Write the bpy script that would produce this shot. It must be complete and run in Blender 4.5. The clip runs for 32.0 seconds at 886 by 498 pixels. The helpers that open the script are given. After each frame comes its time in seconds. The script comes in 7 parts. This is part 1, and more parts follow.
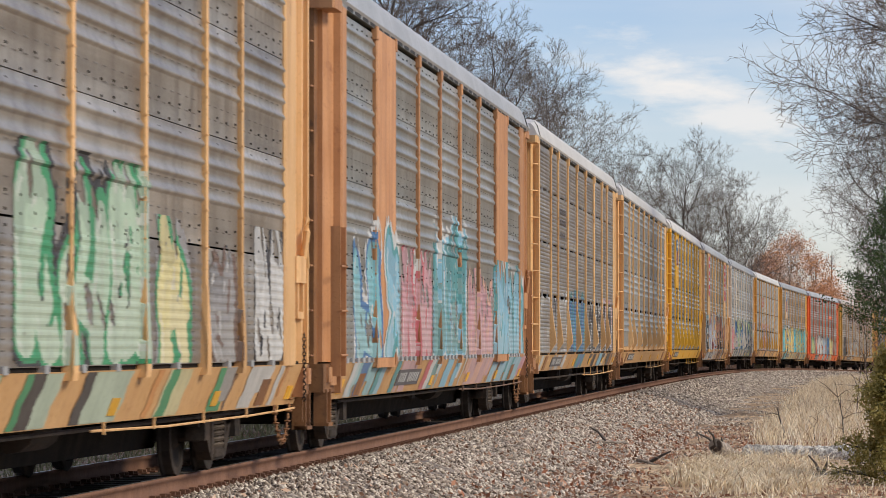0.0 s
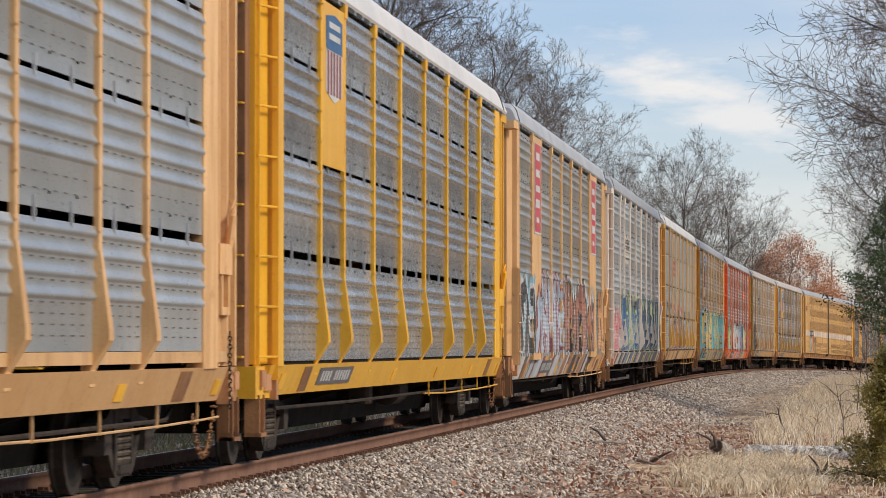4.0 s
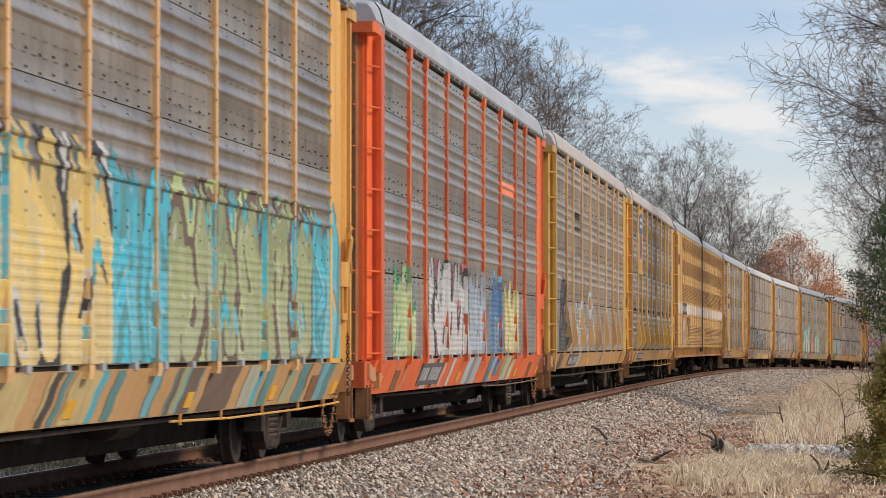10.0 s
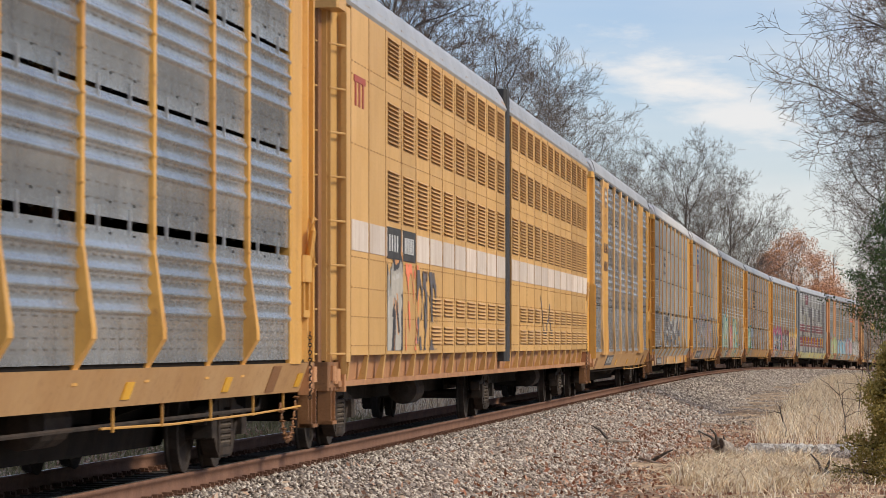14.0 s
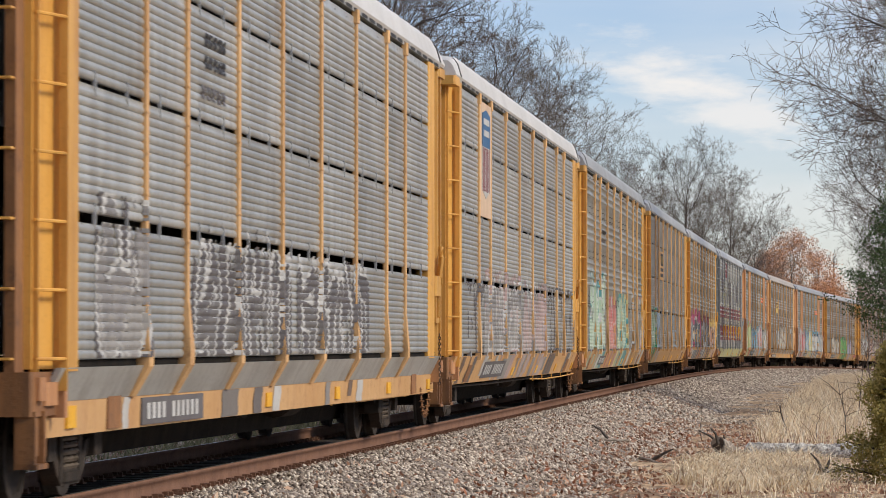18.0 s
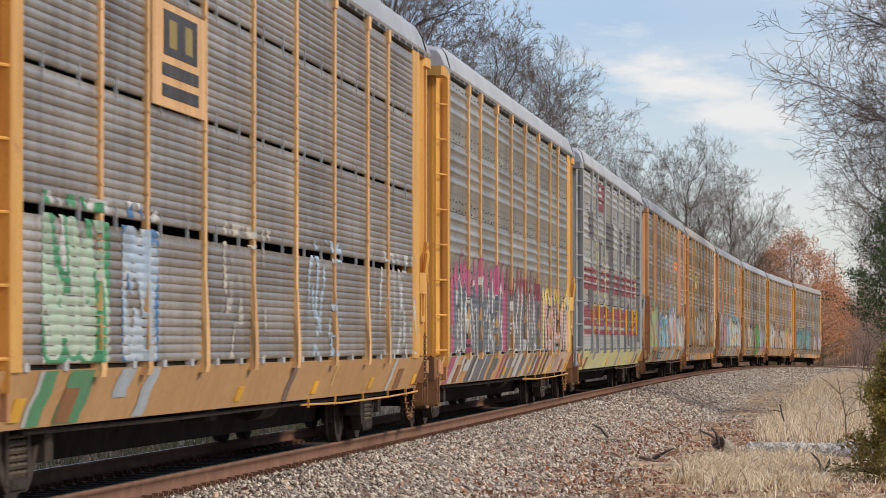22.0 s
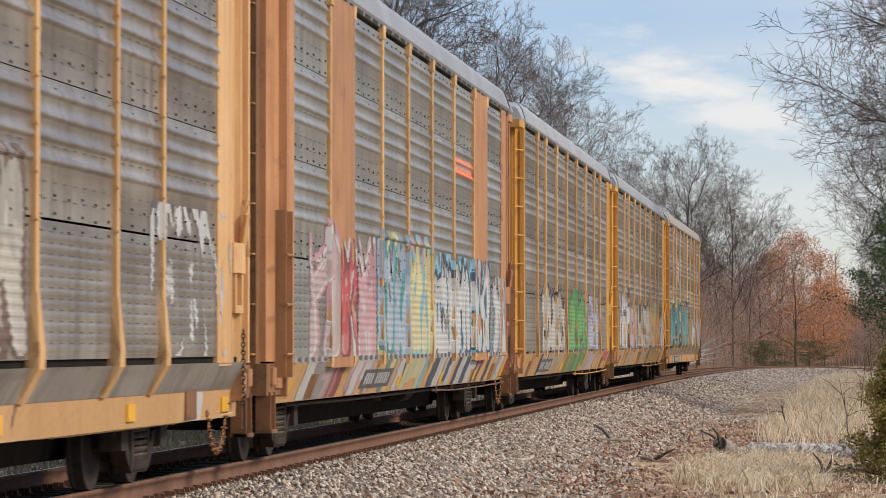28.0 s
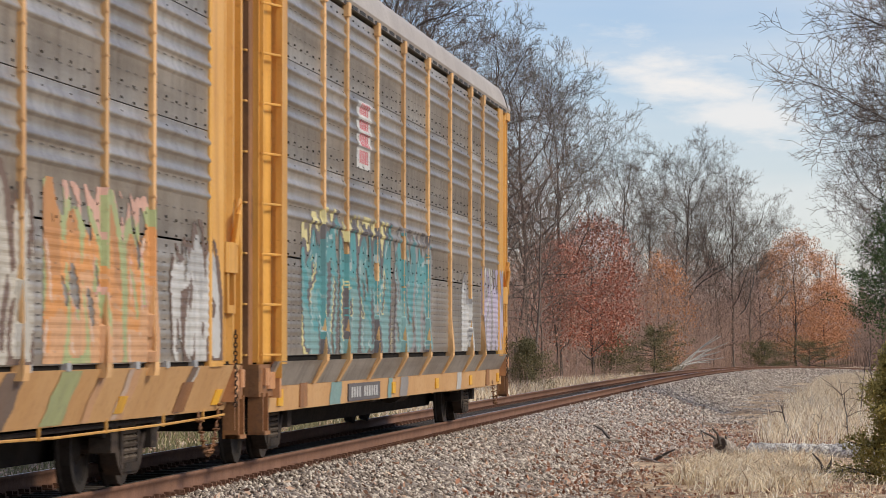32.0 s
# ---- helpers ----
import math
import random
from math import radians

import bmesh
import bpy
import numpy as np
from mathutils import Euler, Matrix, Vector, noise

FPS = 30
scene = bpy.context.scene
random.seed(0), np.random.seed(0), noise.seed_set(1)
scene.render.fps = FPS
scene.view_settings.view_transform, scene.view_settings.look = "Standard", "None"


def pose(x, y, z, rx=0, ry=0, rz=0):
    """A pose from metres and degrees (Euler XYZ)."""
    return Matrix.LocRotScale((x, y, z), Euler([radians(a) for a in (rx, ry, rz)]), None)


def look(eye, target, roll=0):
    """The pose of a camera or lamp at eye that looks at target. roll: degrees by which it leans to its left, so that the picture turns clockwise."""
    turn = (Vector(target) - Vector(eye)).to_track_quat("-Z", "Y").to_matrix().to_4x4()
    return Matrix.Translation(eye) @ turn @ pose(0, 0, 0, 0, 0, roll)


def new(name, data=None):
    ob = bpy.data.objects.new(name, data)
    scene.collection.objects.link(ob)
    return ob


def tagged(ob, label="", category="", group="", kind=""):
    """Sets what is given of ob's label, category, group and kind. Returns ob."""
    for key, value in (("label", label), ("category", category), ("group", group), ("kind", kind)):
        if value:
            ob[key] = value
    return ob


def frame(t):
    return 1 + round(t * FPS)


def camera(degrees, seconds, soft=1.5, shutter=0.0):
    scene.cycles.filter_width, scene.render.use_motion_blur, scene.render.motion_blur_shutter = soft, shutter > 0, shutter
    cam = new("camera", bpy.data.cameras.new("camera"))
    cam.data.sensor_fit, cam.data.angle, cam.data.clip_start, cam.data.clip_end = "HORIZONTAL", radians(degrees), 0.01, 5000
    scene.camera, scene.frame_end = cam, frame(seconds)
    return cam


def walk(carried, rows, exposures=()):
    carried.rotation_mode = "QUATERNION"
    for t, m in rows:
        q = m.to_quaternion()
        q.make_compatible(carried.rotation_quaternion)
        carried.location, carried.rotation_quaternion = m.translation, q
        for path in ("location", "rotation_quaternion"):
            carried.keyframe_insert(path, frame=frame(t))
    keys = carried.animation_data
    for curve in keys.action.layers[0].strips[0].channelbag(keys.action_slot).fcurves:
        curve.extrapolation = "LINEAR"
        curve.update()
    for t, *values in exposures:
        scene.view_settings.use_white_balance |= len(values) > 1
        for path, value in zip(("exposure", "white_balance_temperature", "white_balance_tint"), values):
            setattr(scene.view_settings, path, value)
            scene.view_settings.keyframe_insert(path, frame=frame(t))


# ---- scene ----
FOCAL = 6301.3                      # lens, in units of the picture's pixels
cam = camera(2 * math.degrees(math.atan(784 / FOCAL)), 32.0, soft=0.6, shutter=0.16)
EYE = (0.0, 0.0, 1.30)


def sight(t, right, up):
    """A row of the hand-held drift: how far the view has turned."""
    yaw, tilt = -right / FOCAL, radians(1.6047) + up / FOCAL
    return t, look(EYE, (EYE[0] + math.sin(yaw), math.cos(yaw), EYE[2] + math.tan(tilt)))


walk(cam, [sight(0, 0, 0), sight(0.7, 1.5, 0.5), sight(2, 1.2, 1), sight(3.2, 0.3, 0.6), sight(6, 2, -0.7), sight(9, 3, -1.6),
           sight(12, 3.5, -2.2), sight(16, 4, -3.1), sight(20, 4.3, -4.4), sight(22, 4.8, -5), sight(24, 5.5, -4.8),
           sight(28, 7.3, -4.1), sight(32, 7.3, -3.3)], exposures=[(0, -0.03, 6600, 6), (32, -0.03, 6600, 6)])

# ---- light ----
SUN_UP, SUN_ROUND = 36, 108         # degrees above the horizon; compass turn from +Y towards +X
world = bpy.data.worlds.new("sky")
scene.world = world
world.use_nodes = True
wn, wl = world.node_tree.nodes, world.node_tree.links
for n in list(wn):
    wn.remove(n)
w_out, w_bg = wn.new("ShaderNodeOutputWorld"), wn.new("ShaderNodeBackground")
w_sky = wn.new("ShaderNodeTexSky")
w_sky.sky_type, w_sky.sun_disc = "NISHITA", False
w_sky.sun_elevation, w_sky.sun_rotation = radians(SUN_UP), radians(SUN_ROUND)
w_sky.air_density, w_sky.dust_density, w_sky.ozone_density = 1.0, 0.2, 3.0
w_co = wn.new("ShaderNodeTexCoord")


def w_math(op, x, y=None):
    n = wn.new("ShaderNodeMath")
    n.operation, n.use_clamp = op, op == "MAXIMUM"
    for k, v in enumerate((x, y)):
        if v is None:
            continue
        if isinstance(v, (int, float)):
            n.inputs[k].default_value = v
        else:
            wl.new(v, n.inputs[k])
    return n.outputs[0]


def w_noise(scale, loc, detail, rough):
    mp, nz = wn.new("ShaderNodeMapping"), wn.new("ShaderNodeTexNoise")
    mp.inputs["Scale"].default_value, mp.inputs["Location"].default_value = scale, loc
    nz.inputs["Scale"].default_value, nz.inputs["Detail"].default_value, nz.inputs["Roughness"].default_value = 1.0, detail, rough
    wl.new(w_co.outputs["Generated"], mp.inputs["Vector"])
    wl.new(mp.outputs[0], nz.inputs["Vector"])
    return nz.outputs["Fac"]


def w_range(v, lo, hi):
    r = wn.new("ShaderNodeMapRange")
    r.interpolation_type = "SMOOTHSTEP"
    r.inputs["From Min"].default_value, r.inputs["From Max"].default_value = lo, hi
    wl.new(v, r.inputs["Value"])
    return r.outputs[0]


# broken clouds all round, with the bank that stands over the bend
w_sep = wn.new("ShaderNodeSeparateXYZ")
wl.new(w_co.outputs["Generated"], w_sep.inputs[0])
w_wisp = w_noise((22, 22, 70), (0.6, 0.0, 0.4), 8, 0.6)
w_veil = w_range(w_noise((5, 5, 30), (2.6, 1.0, 0.1), 6, 0.5), 0.38, 0.72)


def w_streak(x, z, wide, tall, tilt, size, ragged):
    """A bank of cloud about the direction (x, z), drawn out sideways."""
    px = w_math("MULTIPLY", w_math("SUBTRACT", w_sep.outputs["X"], x), 1 / wide)
    pz = w_math("MULTIPLY", w_math("SUBTRACT", w_sep.outputs["Z"], w_math("ADD", z, w_math("MULTIPLY", px, tilt))), 1 / tall)
    far = w_math("SQRT", w_math("ADD", w_math("MULTIPLY", px, px), w_math("MULTIPLY", pz, pz)))
    return w_range(w_math("ADD", w_math("SUBTRACT", size, far), w_math("MULTIPLY", w_math("SUBTRACT", w_wisp, 0.5), ragged)), 0.0, 1.0)


w_bank = w_math("MAXIMUM", w_streak(0.052, 0.078, 0.036, 0.0105, -0.006, 1.1, 3.0), w_math("MULTIPLY", w_streak(0.082, 0.0625, 0.04, 0.009, -0.004, 1.0, 3.2), 0.85))
w_ahead = w_range(w_sep.outputs["Y"], 0.5, 0.9)
w_fac = w_math("MAXIMUM", w_math("MULTIPLY", w_bank, w_ahead), w_math("ADD", 0.05, w_math("MULTIPLY", w_veil, 0.48)))
w_tint = wn.new("ShaderNodeMix")
w_tint.data_type, w_tint.blend_type = "RGBA", "MULTIPLY"
w_tint.inputs["Factor"].default_value = 1.0
w_tint.inputs["B"].default_value = (1.0, 0.965, 1.16, 1)
wl.new(w_sky.outputs[0], w_tint.inputs["A"])
w_mix = wn.new("ShaderNodeMix")
w_mix.data_type = "RGBA"
w_mix.inputs["B"].default_value = (7.6, 7.3, 7.4, 1)
wl.new(w_fac, w_mix.inputs["Factor"])
wl.new(w_tint.outputs["Result"], w_mix.inputs["A"])
wl.new(w_mix.outputs["Result"], w_bg.inputs["Color"])
w_bg.inputs["Strength"].default_value = 0.121
wl.new(w_bg.outputs[0], w_out.inputs[0])

sun = new("sun", bpy.data.lights.new("sun", "SUN"))
sun.data.energy, sun.data.angle, sun.data.color = 3.5, radians(16), (1.0, 0.875, 0.72)
_e, _a = radians(SUN_UP), radians(SUN_ROUND)
sun.matrix_world = look((math.sin(_a) * math.cos(_e) * 50, math.cos(_a) * math.cos(_e) * 50, math.sin(_e) * 50), (0, 0, 0))


# ---- materials ----
def surface(name, a, b, rough=0.6, metal=0.0, scale=3.0, bump=0.2, streak=0.0, grime=None, grime_at=0.62, fine=30.0, rnd=0.15, spread=(0.35, 0.68), band=0.0, spec=0.5):
    """Two tones by a broad and a fine noise, drips that run down, patches of grime, fine relief."""
    m = bpy.data.materials.new(name)
    m.use_nodes = True
    N, L = m.node_tree.nodes, m.node_tree.links
    bsdf = N["Principled BSDF"]
    co, info = N.new("ShaderNodeTexCoord"), N.new("ShaderNodeObjectInfo")
    shift = N.new("ShaderNodeVectorMath")
    shift.operation = "MULTIPLY_ADD"
    comb = N.new("ShaderNodeCombineXYZ")
    for k in range(3):
        L.new(info.outputs["Random"], comb.inputs[k])
    shift.inputs[1].default_value = (17, 9, 5)
    L.new(comb.outputs[0], shift.inputs[0])
    L.new(co.outputs["Object"], shift.inputs[2])

    def noise_of(size, detail, stretch=(1, 1, 1), rough_n=0.6):
        mp, nz = N.new("ShaderNodeMapping"), N.new("ShaderNodeTexNoise")
        mp.inputs["Scale"].default_value = stretch
        nz.inputs["Scale"].default_value, nz.inputs["Detail"].default_value, nz.inputs["Roughness"].default_value = size, detail, rough_n
        L.new(shift.outputs[0], mp.inputs["Vector"])
        L.new(mp.outputs[0], nz.inputs["Vector"])
        return nz.outputs["Fac"]

    def ramp_of(src, lo, hi):
        r = N.new("ShaderNodeMapRange")
        r.inputs["From Min"].default_value, r.inputs["From Max"].default_value = lo, hi
        L.new(src, r.inputs["Value"])
        return r.outputs[0]

    def mixed(fac, ca, cb):
        mx = N.new("ShaderNodeMix")
        mx.data_type = "RGBA"
        for key, v in (("Factor", fac), ("A", ca), ("B", cb)):
            if isinstance(v, tuple):
                mx.inputs[key].default_value = (*v, 1)
            elif isinstance(v, float):
                mx.inputs[key].default_value = v
            else:
                L.new(v, mx.inputs[key])
        return mx.outputs["Result"]

    small = noise_of(fine, 4)
    col = mixed(ramp_of(noise_of(scale, 6), *spread), a, b)
    dark = tuple(c * 0.72 for c in a)
    col = mixed(ramp_of(small, 0.56, 0.82), col, dark)
    if streak:
        s = N.new("ShaderNodeMath")
        s.operation = "MULTIPLY"
        L.new(ramp_of(noise_of(1.0, 6, (4.5, 4.5, 0.35)), 0.46, 0.66), s.inputs[0])
        s.inputs[1].default_value = streak
        col = mixed(s.outputs[0], col, grime or dark)
    if band:
        s = N.new("ShaderNodeMath")
        s.operation = "MULTIPLY"
        L.new(ramp_of(noise_of(1.0, 5, (0.12, 0.12, 3.2)), 0.42, 0.66), s.inputs[0])
        s.inputs[1].default_value = band
        col = mixed(s.outputs[0], col, grime or dark)
    if grime:
        col = mixed(ramp_of(noise_of(scale * 1.7, 8, rough_n=0.72), grime_at, grime_at + 0.12), col, grime)
    hue = N.new("ShaderNodeHueSaturation")
    val = N.new("ShaderNodeMapRange")
    val.inputs["To Min"].default_value, val.inputs["To Max"].default_value = 1 - rnd, 1 + rnd
    L.new(info.outputs["Random"], val.inputs["Value"])
    L.new(val.outputs[0], hue.inputs["Value"])
    L.new(col, hue.inputs["Color"])
    L.new(hue.outputs[0], bsdf.inputs["Base Color"])
    rr = N.new("ShaderNodeMapRange")
    rr.inputs["To Min"].default_value, rr.inputs["To Max"].default_value = max(rough - 0.12, 0.05), min(rough + 0.15, 1)
    L.new(small, rr.inputs["Value"])
    L.new(rr.outputs[0], bsdf.inputs["Roughness"])
    bsdf.inputs["Metallic"].default_value = metal
    bsdf.inputs["Specular IOR Level"].default_value = spec
    if bump:
        bp = N.new("ShaderNodeBump")
        bp.inputs["Strength"].default_value, bp.inputs["Distance"].default_value = bump, 0.02
        L.new(small, bp.inputs["Height"])
        L.new(bp.outputs[0], bsdf.inputs["Normal"])
    return m


_paint = {}


def paint(rgb):
    """Spray paint or lettering paint of one colour, a little worn."""
    grey = 0.3 * rgb[0] + 0.6 * rgb[1] + 0.1 * rgb[2]
    key = tuple(round((0.86 * c + 0.14 * grey) * 0.83 + 0.012, 3) for c in rgb)      # dulled by road dirt
    if key not in _paint:
        _paint[key] = surface("paint", key, tuple(min(c * 1.12 + 0.015, 0.9) for c in key), 0.62, 0.0, 2.2, 0.1, 0.5, tuple(c * 0.55 + 0.06 for c in key), 0.60, 22, 0.04, spec=0.2)
    return _paint[key]


MAT = {
    # corrugated side sheets: galvanised steel under more or less road dirt
    "zinc_light": surface("galvanised_sheet_light", (0.32, 0.324, 0.31), (0.455, 0.46, 0.443), 0.34, 0.2, 0.8, 0.08, 0.6, (0.20, 0.19, 0.18), 0.62, 26, band=0.35),
    "zinc": surface("galvanised_sheet", (0.25, 0.253, 0.238), (0.385, 0.39, 0.37), 0.33, 0.22, 0.8, 0.06, 0.6, (0.135, 0.122, 0.105), 0.60, 26, band=0.55),
    "zinc_blue": surface("galvanised_sheet_clean", (0.285, 0.315, 0.335), (0.385, 0.42, 0.44), 0.30, 0.25, 1.2, 0.08, 0.35, (0.24, 0.25, 0.25), 0.64, 24, band=0.25),
    "zinc_dark": surface("galvanised_sheet_dark", (0.235, 0.26, 0.285), (0.34, 0.37, 0.395), 0.24, 0.35, 0.7, 0.05, 0.35, (0.115, 0.12, 0.125), 0.62, 24, 0.25, band=0.35),
    "zinc_brown": surface("galvanised_sheet_dusty", (0.25, 0.228, 0.204), (0.385, 0.36, 0.326), 0.33, 0.25, 0.7, 0.08, 0.6, (0.10, 0.08, 0.063), 0.60, 26, band=0.65),
    "zinc_tan": surface("galvanised_sheet_tan", (0.34, 0.31, 0.275), (0.48, 0.44, 0.395), 0.33, 0.2, 0.8, 0.10, 0.85, (0.155, 0.125, 0.095), 0.6, 26, band=0.45),
    "zinc_pale": surface("galvanised_sheet_pale", (0.36, 0.36, 0.35), (0.47, 0.47, 0.46), 0.42, 0.35, 0.9, 0.12, 0.45, (0.33, 0.32, 0.27), 0.62, 24, band=0.2),
    # posts, ends and sills
    "yellow": surface("yellow_paint", (0.59, 0.31, 0.065), (0.67, 0.37, 0.09), 0.45, 0.0, 1.5, 0.1, 0.5, (0.33, 0.13, 0.03), 0.62),
    "yellow_bright": surface("bright_yellow_paint", (0.70, 0.36, 0.02), (0.76, 0.42, 0.035), 0.42, 0.0, 1.5, 0.08, 0.3, (0.42, 0.20, 0.03), 0.66),
    "tan": surface("faded_orange_paint", (0.60, 0.355, 0.15), (0.68, 0.42, 0.20), 0.52, 0.0, 1.4, 0.12, 0.5, (0.34, 0.165, 0.06), 0.6),
    "brown": surface("brown_orange_paint", (0.40, 0.19, 0.08), (0.49, 0.25, 0.115), 0.58, 0.0, 1.4, 0.12, 0.55, (0.23, 0.095, 0.045), 0.58),
    "mustard": surface("mustard_paint", (0.46, 0.27, 0.06), (0.55, 0.33, 0.085), 0.55, 0.0, 1.4, 0.12, 0.5, (0.28, 0.15, 0.04), 0.6),
    "sill_tan": surface("dirty_sill_paint", (0.46, 0.255, 0.10), (0.53, 0.32, 0.145), 0.58, 0.0, 0.7, 0.12, 0.22, (0.30, 0.14, 0.06), 0.60, 14),
    "rust_brown": surface("rusty_step_steel", (0.13, 0.075, 0.05), (0.22, 0.13, 0.085), 0.75, 0.0, 3, 0.3, 0.5, (0.07, 0.045, 0.035), 0.58),
    "board": surface("faded_board_paint", (0.50, 0.36, 0.25), (0.58, 0.43, 0.31), 0.55, 0.0, 1.4, 0.1, 0.4, (0.36, 0.24, 0.15), 0.62),
    "cream": surface("cream_paint", (0.58, 0.49, 0.41), (0.68, 0.60, 0.52), 0.55, 0.0, 1.4, 0.12, 0.5, (0.38, 0.25, 0.17), 0.64),
    "red": surface("orange_red_paint", (0.62, 0.10, 0.025), (0.70, 0.15, 0.04), 0.5, 0.0, 1.4, 0.1, 0.4, (0.38, 0.07, 0.025), 0.64),
    "grey": surface("grey_paint", (0.27, 0.28, 0.285), (0.36, 0.37, 0.37), 0.5, 0.1, 1.4, 0.1, 0.4, (0.18, 0.17, 0.16), 0.62),
    "roof": surface("roof_sheet", (0.36, 0.37, 0.38), (0.47, 0.48, 0.49), 0.45, 0.3, 0.8, 0.1, 0.2, (0.27, 0.25, 0.23), 0.63),
    "roof_pale": surface("pale_roof_sheet", (0.47, 0.465, 0.455), (0.57, 0.56, 0.545), 0.5, 0.1, 0.8, 0.1, 0.2, (0.42, 0.38, 0.33), 0.64),
    "roof_warm": surface("dusty_roof_sheet", (0.40, 0.36, 0.33), (0.50, 0.46, 0.42), 0.55, 0.1, 0.8, 0.1, 0.2, (0.3, 0.25, 0.21), 0.62),
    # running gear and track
    # grime patches over a near-black base that holds the shade below the cars
    "under": surface("underframe_grime_and_shade", (0.008, 0.007, 0.006), (0.019, 0.016, 0.014), 0.95, 0.0, 3, 0.3, 0.3, (0.05, 0.035, 0.025), 0.66, spec=0.12),
    "steel": surface("truck_casting", (0.022, 0.018, 0.015), (0.052, 0.041, 0.034), 0.85, 0.0, 4, 0.3, 0.3, (0.09, 0.055, 0.035), 0.62, spec=0.2),
    "spring": surface("dusty_spring_steel", (0.085, 0.068, 0.055), (0.15, 0.12, 0.095), 0.8, 0.0, 4, 0.2, 0.2, (0.06, 0.045, 0.035), 0.6, spec=0.25),
    "wheel": surface("wheel_steel", (0.020, 0.017, 0.015), (0.042, 0.034, 0.029), 0.8, 0.0, 5, 0.2, 0.2, (0.11, 0.065, 0.042), 0.64, spec=0.25),
    "bright": surface("worn_steel", (0.42, 0.41, 0.40), (0.55, 0.54, 0.53), 0.3, 0.9, 6, 0.05),
    "end_rust": surface("rusty_end_paint", (0.20, 0.085, 0.03), (0.30, 0.14, 0.05), 0.65, 0.0, 1.6, 0.2, 0.5, (0.10, 0.05, 0.028), 0.56),
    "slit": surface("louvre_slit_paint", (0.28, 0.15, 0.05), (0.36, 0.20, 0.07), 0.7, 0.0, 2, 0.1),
    "sill_lemon": surface("yellow_sprayed_sill", (0.40, 0.39, 0.30), (0.56, 0.52, 0.13), 0.6, 0.0, 0.6, 0.12, 0.35, (0.30, 0.29, 0.24), 0.58),
    "hole": surface("dark_slots", (0.10, 0.09, 0.08), (0.15, 0.135, 0.12), 0.8, 0.0, 3, 0.2),
    "unit_yellow": surface("faded_yellow_plate_paint", (0.51, 0.295, 0.095), (0.585, 0.355, 0.13), 0.5, 0.0, 1.1, 0.08, 0.45, (0.44, 0.24, 0.08), 0.62),
    "black": surface("black_rubber", (0.018, 0.018, 0.019), (0.03, 0.03, 0.031), 0.7, 0.0, 3, 0.2),
    "rail": surface("rusty_rail", (0.125, 0.062, 0.039), (0.178, 0.094, 0.060), 0.8, 0.0, 2.5, 0.3, 0.3, (0.09, 0.05, 0.036), 0.6, spec=0.3),
    "tie": surface("sleeper_wood", (0.05, 0.04, 0.032), (0.095, 0.076, 0.06), 0.9, 0.0, 5, 0.5, 0, (0.05, 0.04, 0.033), 0.6),
    # ground and growth
    "bark": surface("grey_bark", (0.06, 0.05, 0.043), (0.12, 0.10, 0.086), 0.9, 0.0, 3, 0.5),
    "twig": surface("twig_bark", (0.092, 0.064, 0.047), (0.172, 0.122, 0.092), 0.9, 0.0, 2, 0.2, rnd=0.25),
    "bark_rosy": surface("rosy_grey_bark", (0.125, 0.095, 0.08), (0.19, 0.15, 0.128), 0.9, 0.0, 3, 0.4),
    "twig_red": surface("red_twig_bark", (0.215, 0.138, 0.106), (0.335, 0.225, 0.178), 0.9, 0.0, 2, 0.2, rnd=0.2),
    "twig_grey": surface("grey_twig_bark", (0.092, 0.069, 0.054), (0.172, 0.131, 0.104), 0.9, 0.0, 2, 0.2, rnd=0.2),
    "twig_pale": surface("pale_twig_bark", (0.24, 0.205, 0.18), (0.36, 0.32, 0.29), 0.9, 0.0, 2, 0.2, rnd=0.2),
    "wood_grey": surface("weathered_wood", (0.22, 0.18, 0.145), (0.36, 0.31, 0.26), 0.9, 0.0, 6, 0.5, 0, (0.09, 0.065, 0.05), 0.6),
}


def leafy(name, a, b, c, rough=0.7, trans=0.25):
    """Leaves that differ one from the next."""
    m = bpy.data.materials.new(name)
    m.use_nodes = True
    N, L = m.node_tree.nodes, m.node_tree.links
    geo, ramp = N.new("ShaderNodeNewGeometry"), N.new("ShaderNodeValToRGB")
    e = ramp.color_ramp.elements
    e[0].color, e[1].color = (*a, 1), (*c, 1)
    mid = e.new(0.5)
    mid.color = (*b, 1)
    L.new(geo.outputs["Random Per Island"], ramp.inputs[0])
    L.new(ramp.outputs[0], N["Principled BSDF"].inputs["Base Color"])
    N["Principled BSDF"].inputs["Roughness"].default_value = rough
    tr, mx = N.new("ShaderNodeBsdfTranslucent"), N.new("ShaderNodeMixShader")
    mx.inputs[0].default_value = trans
    L.new(ramp.outputs[0], tr.inputs["Color"])
    L.new(N["Principled BSDF"].outputs[0], mx.inputs[1])
    L.new(tr.outputs[0], mx.inputs[2])
    L.new(mx.outputs[0], N["Material Output"].inputs[0])
    return m


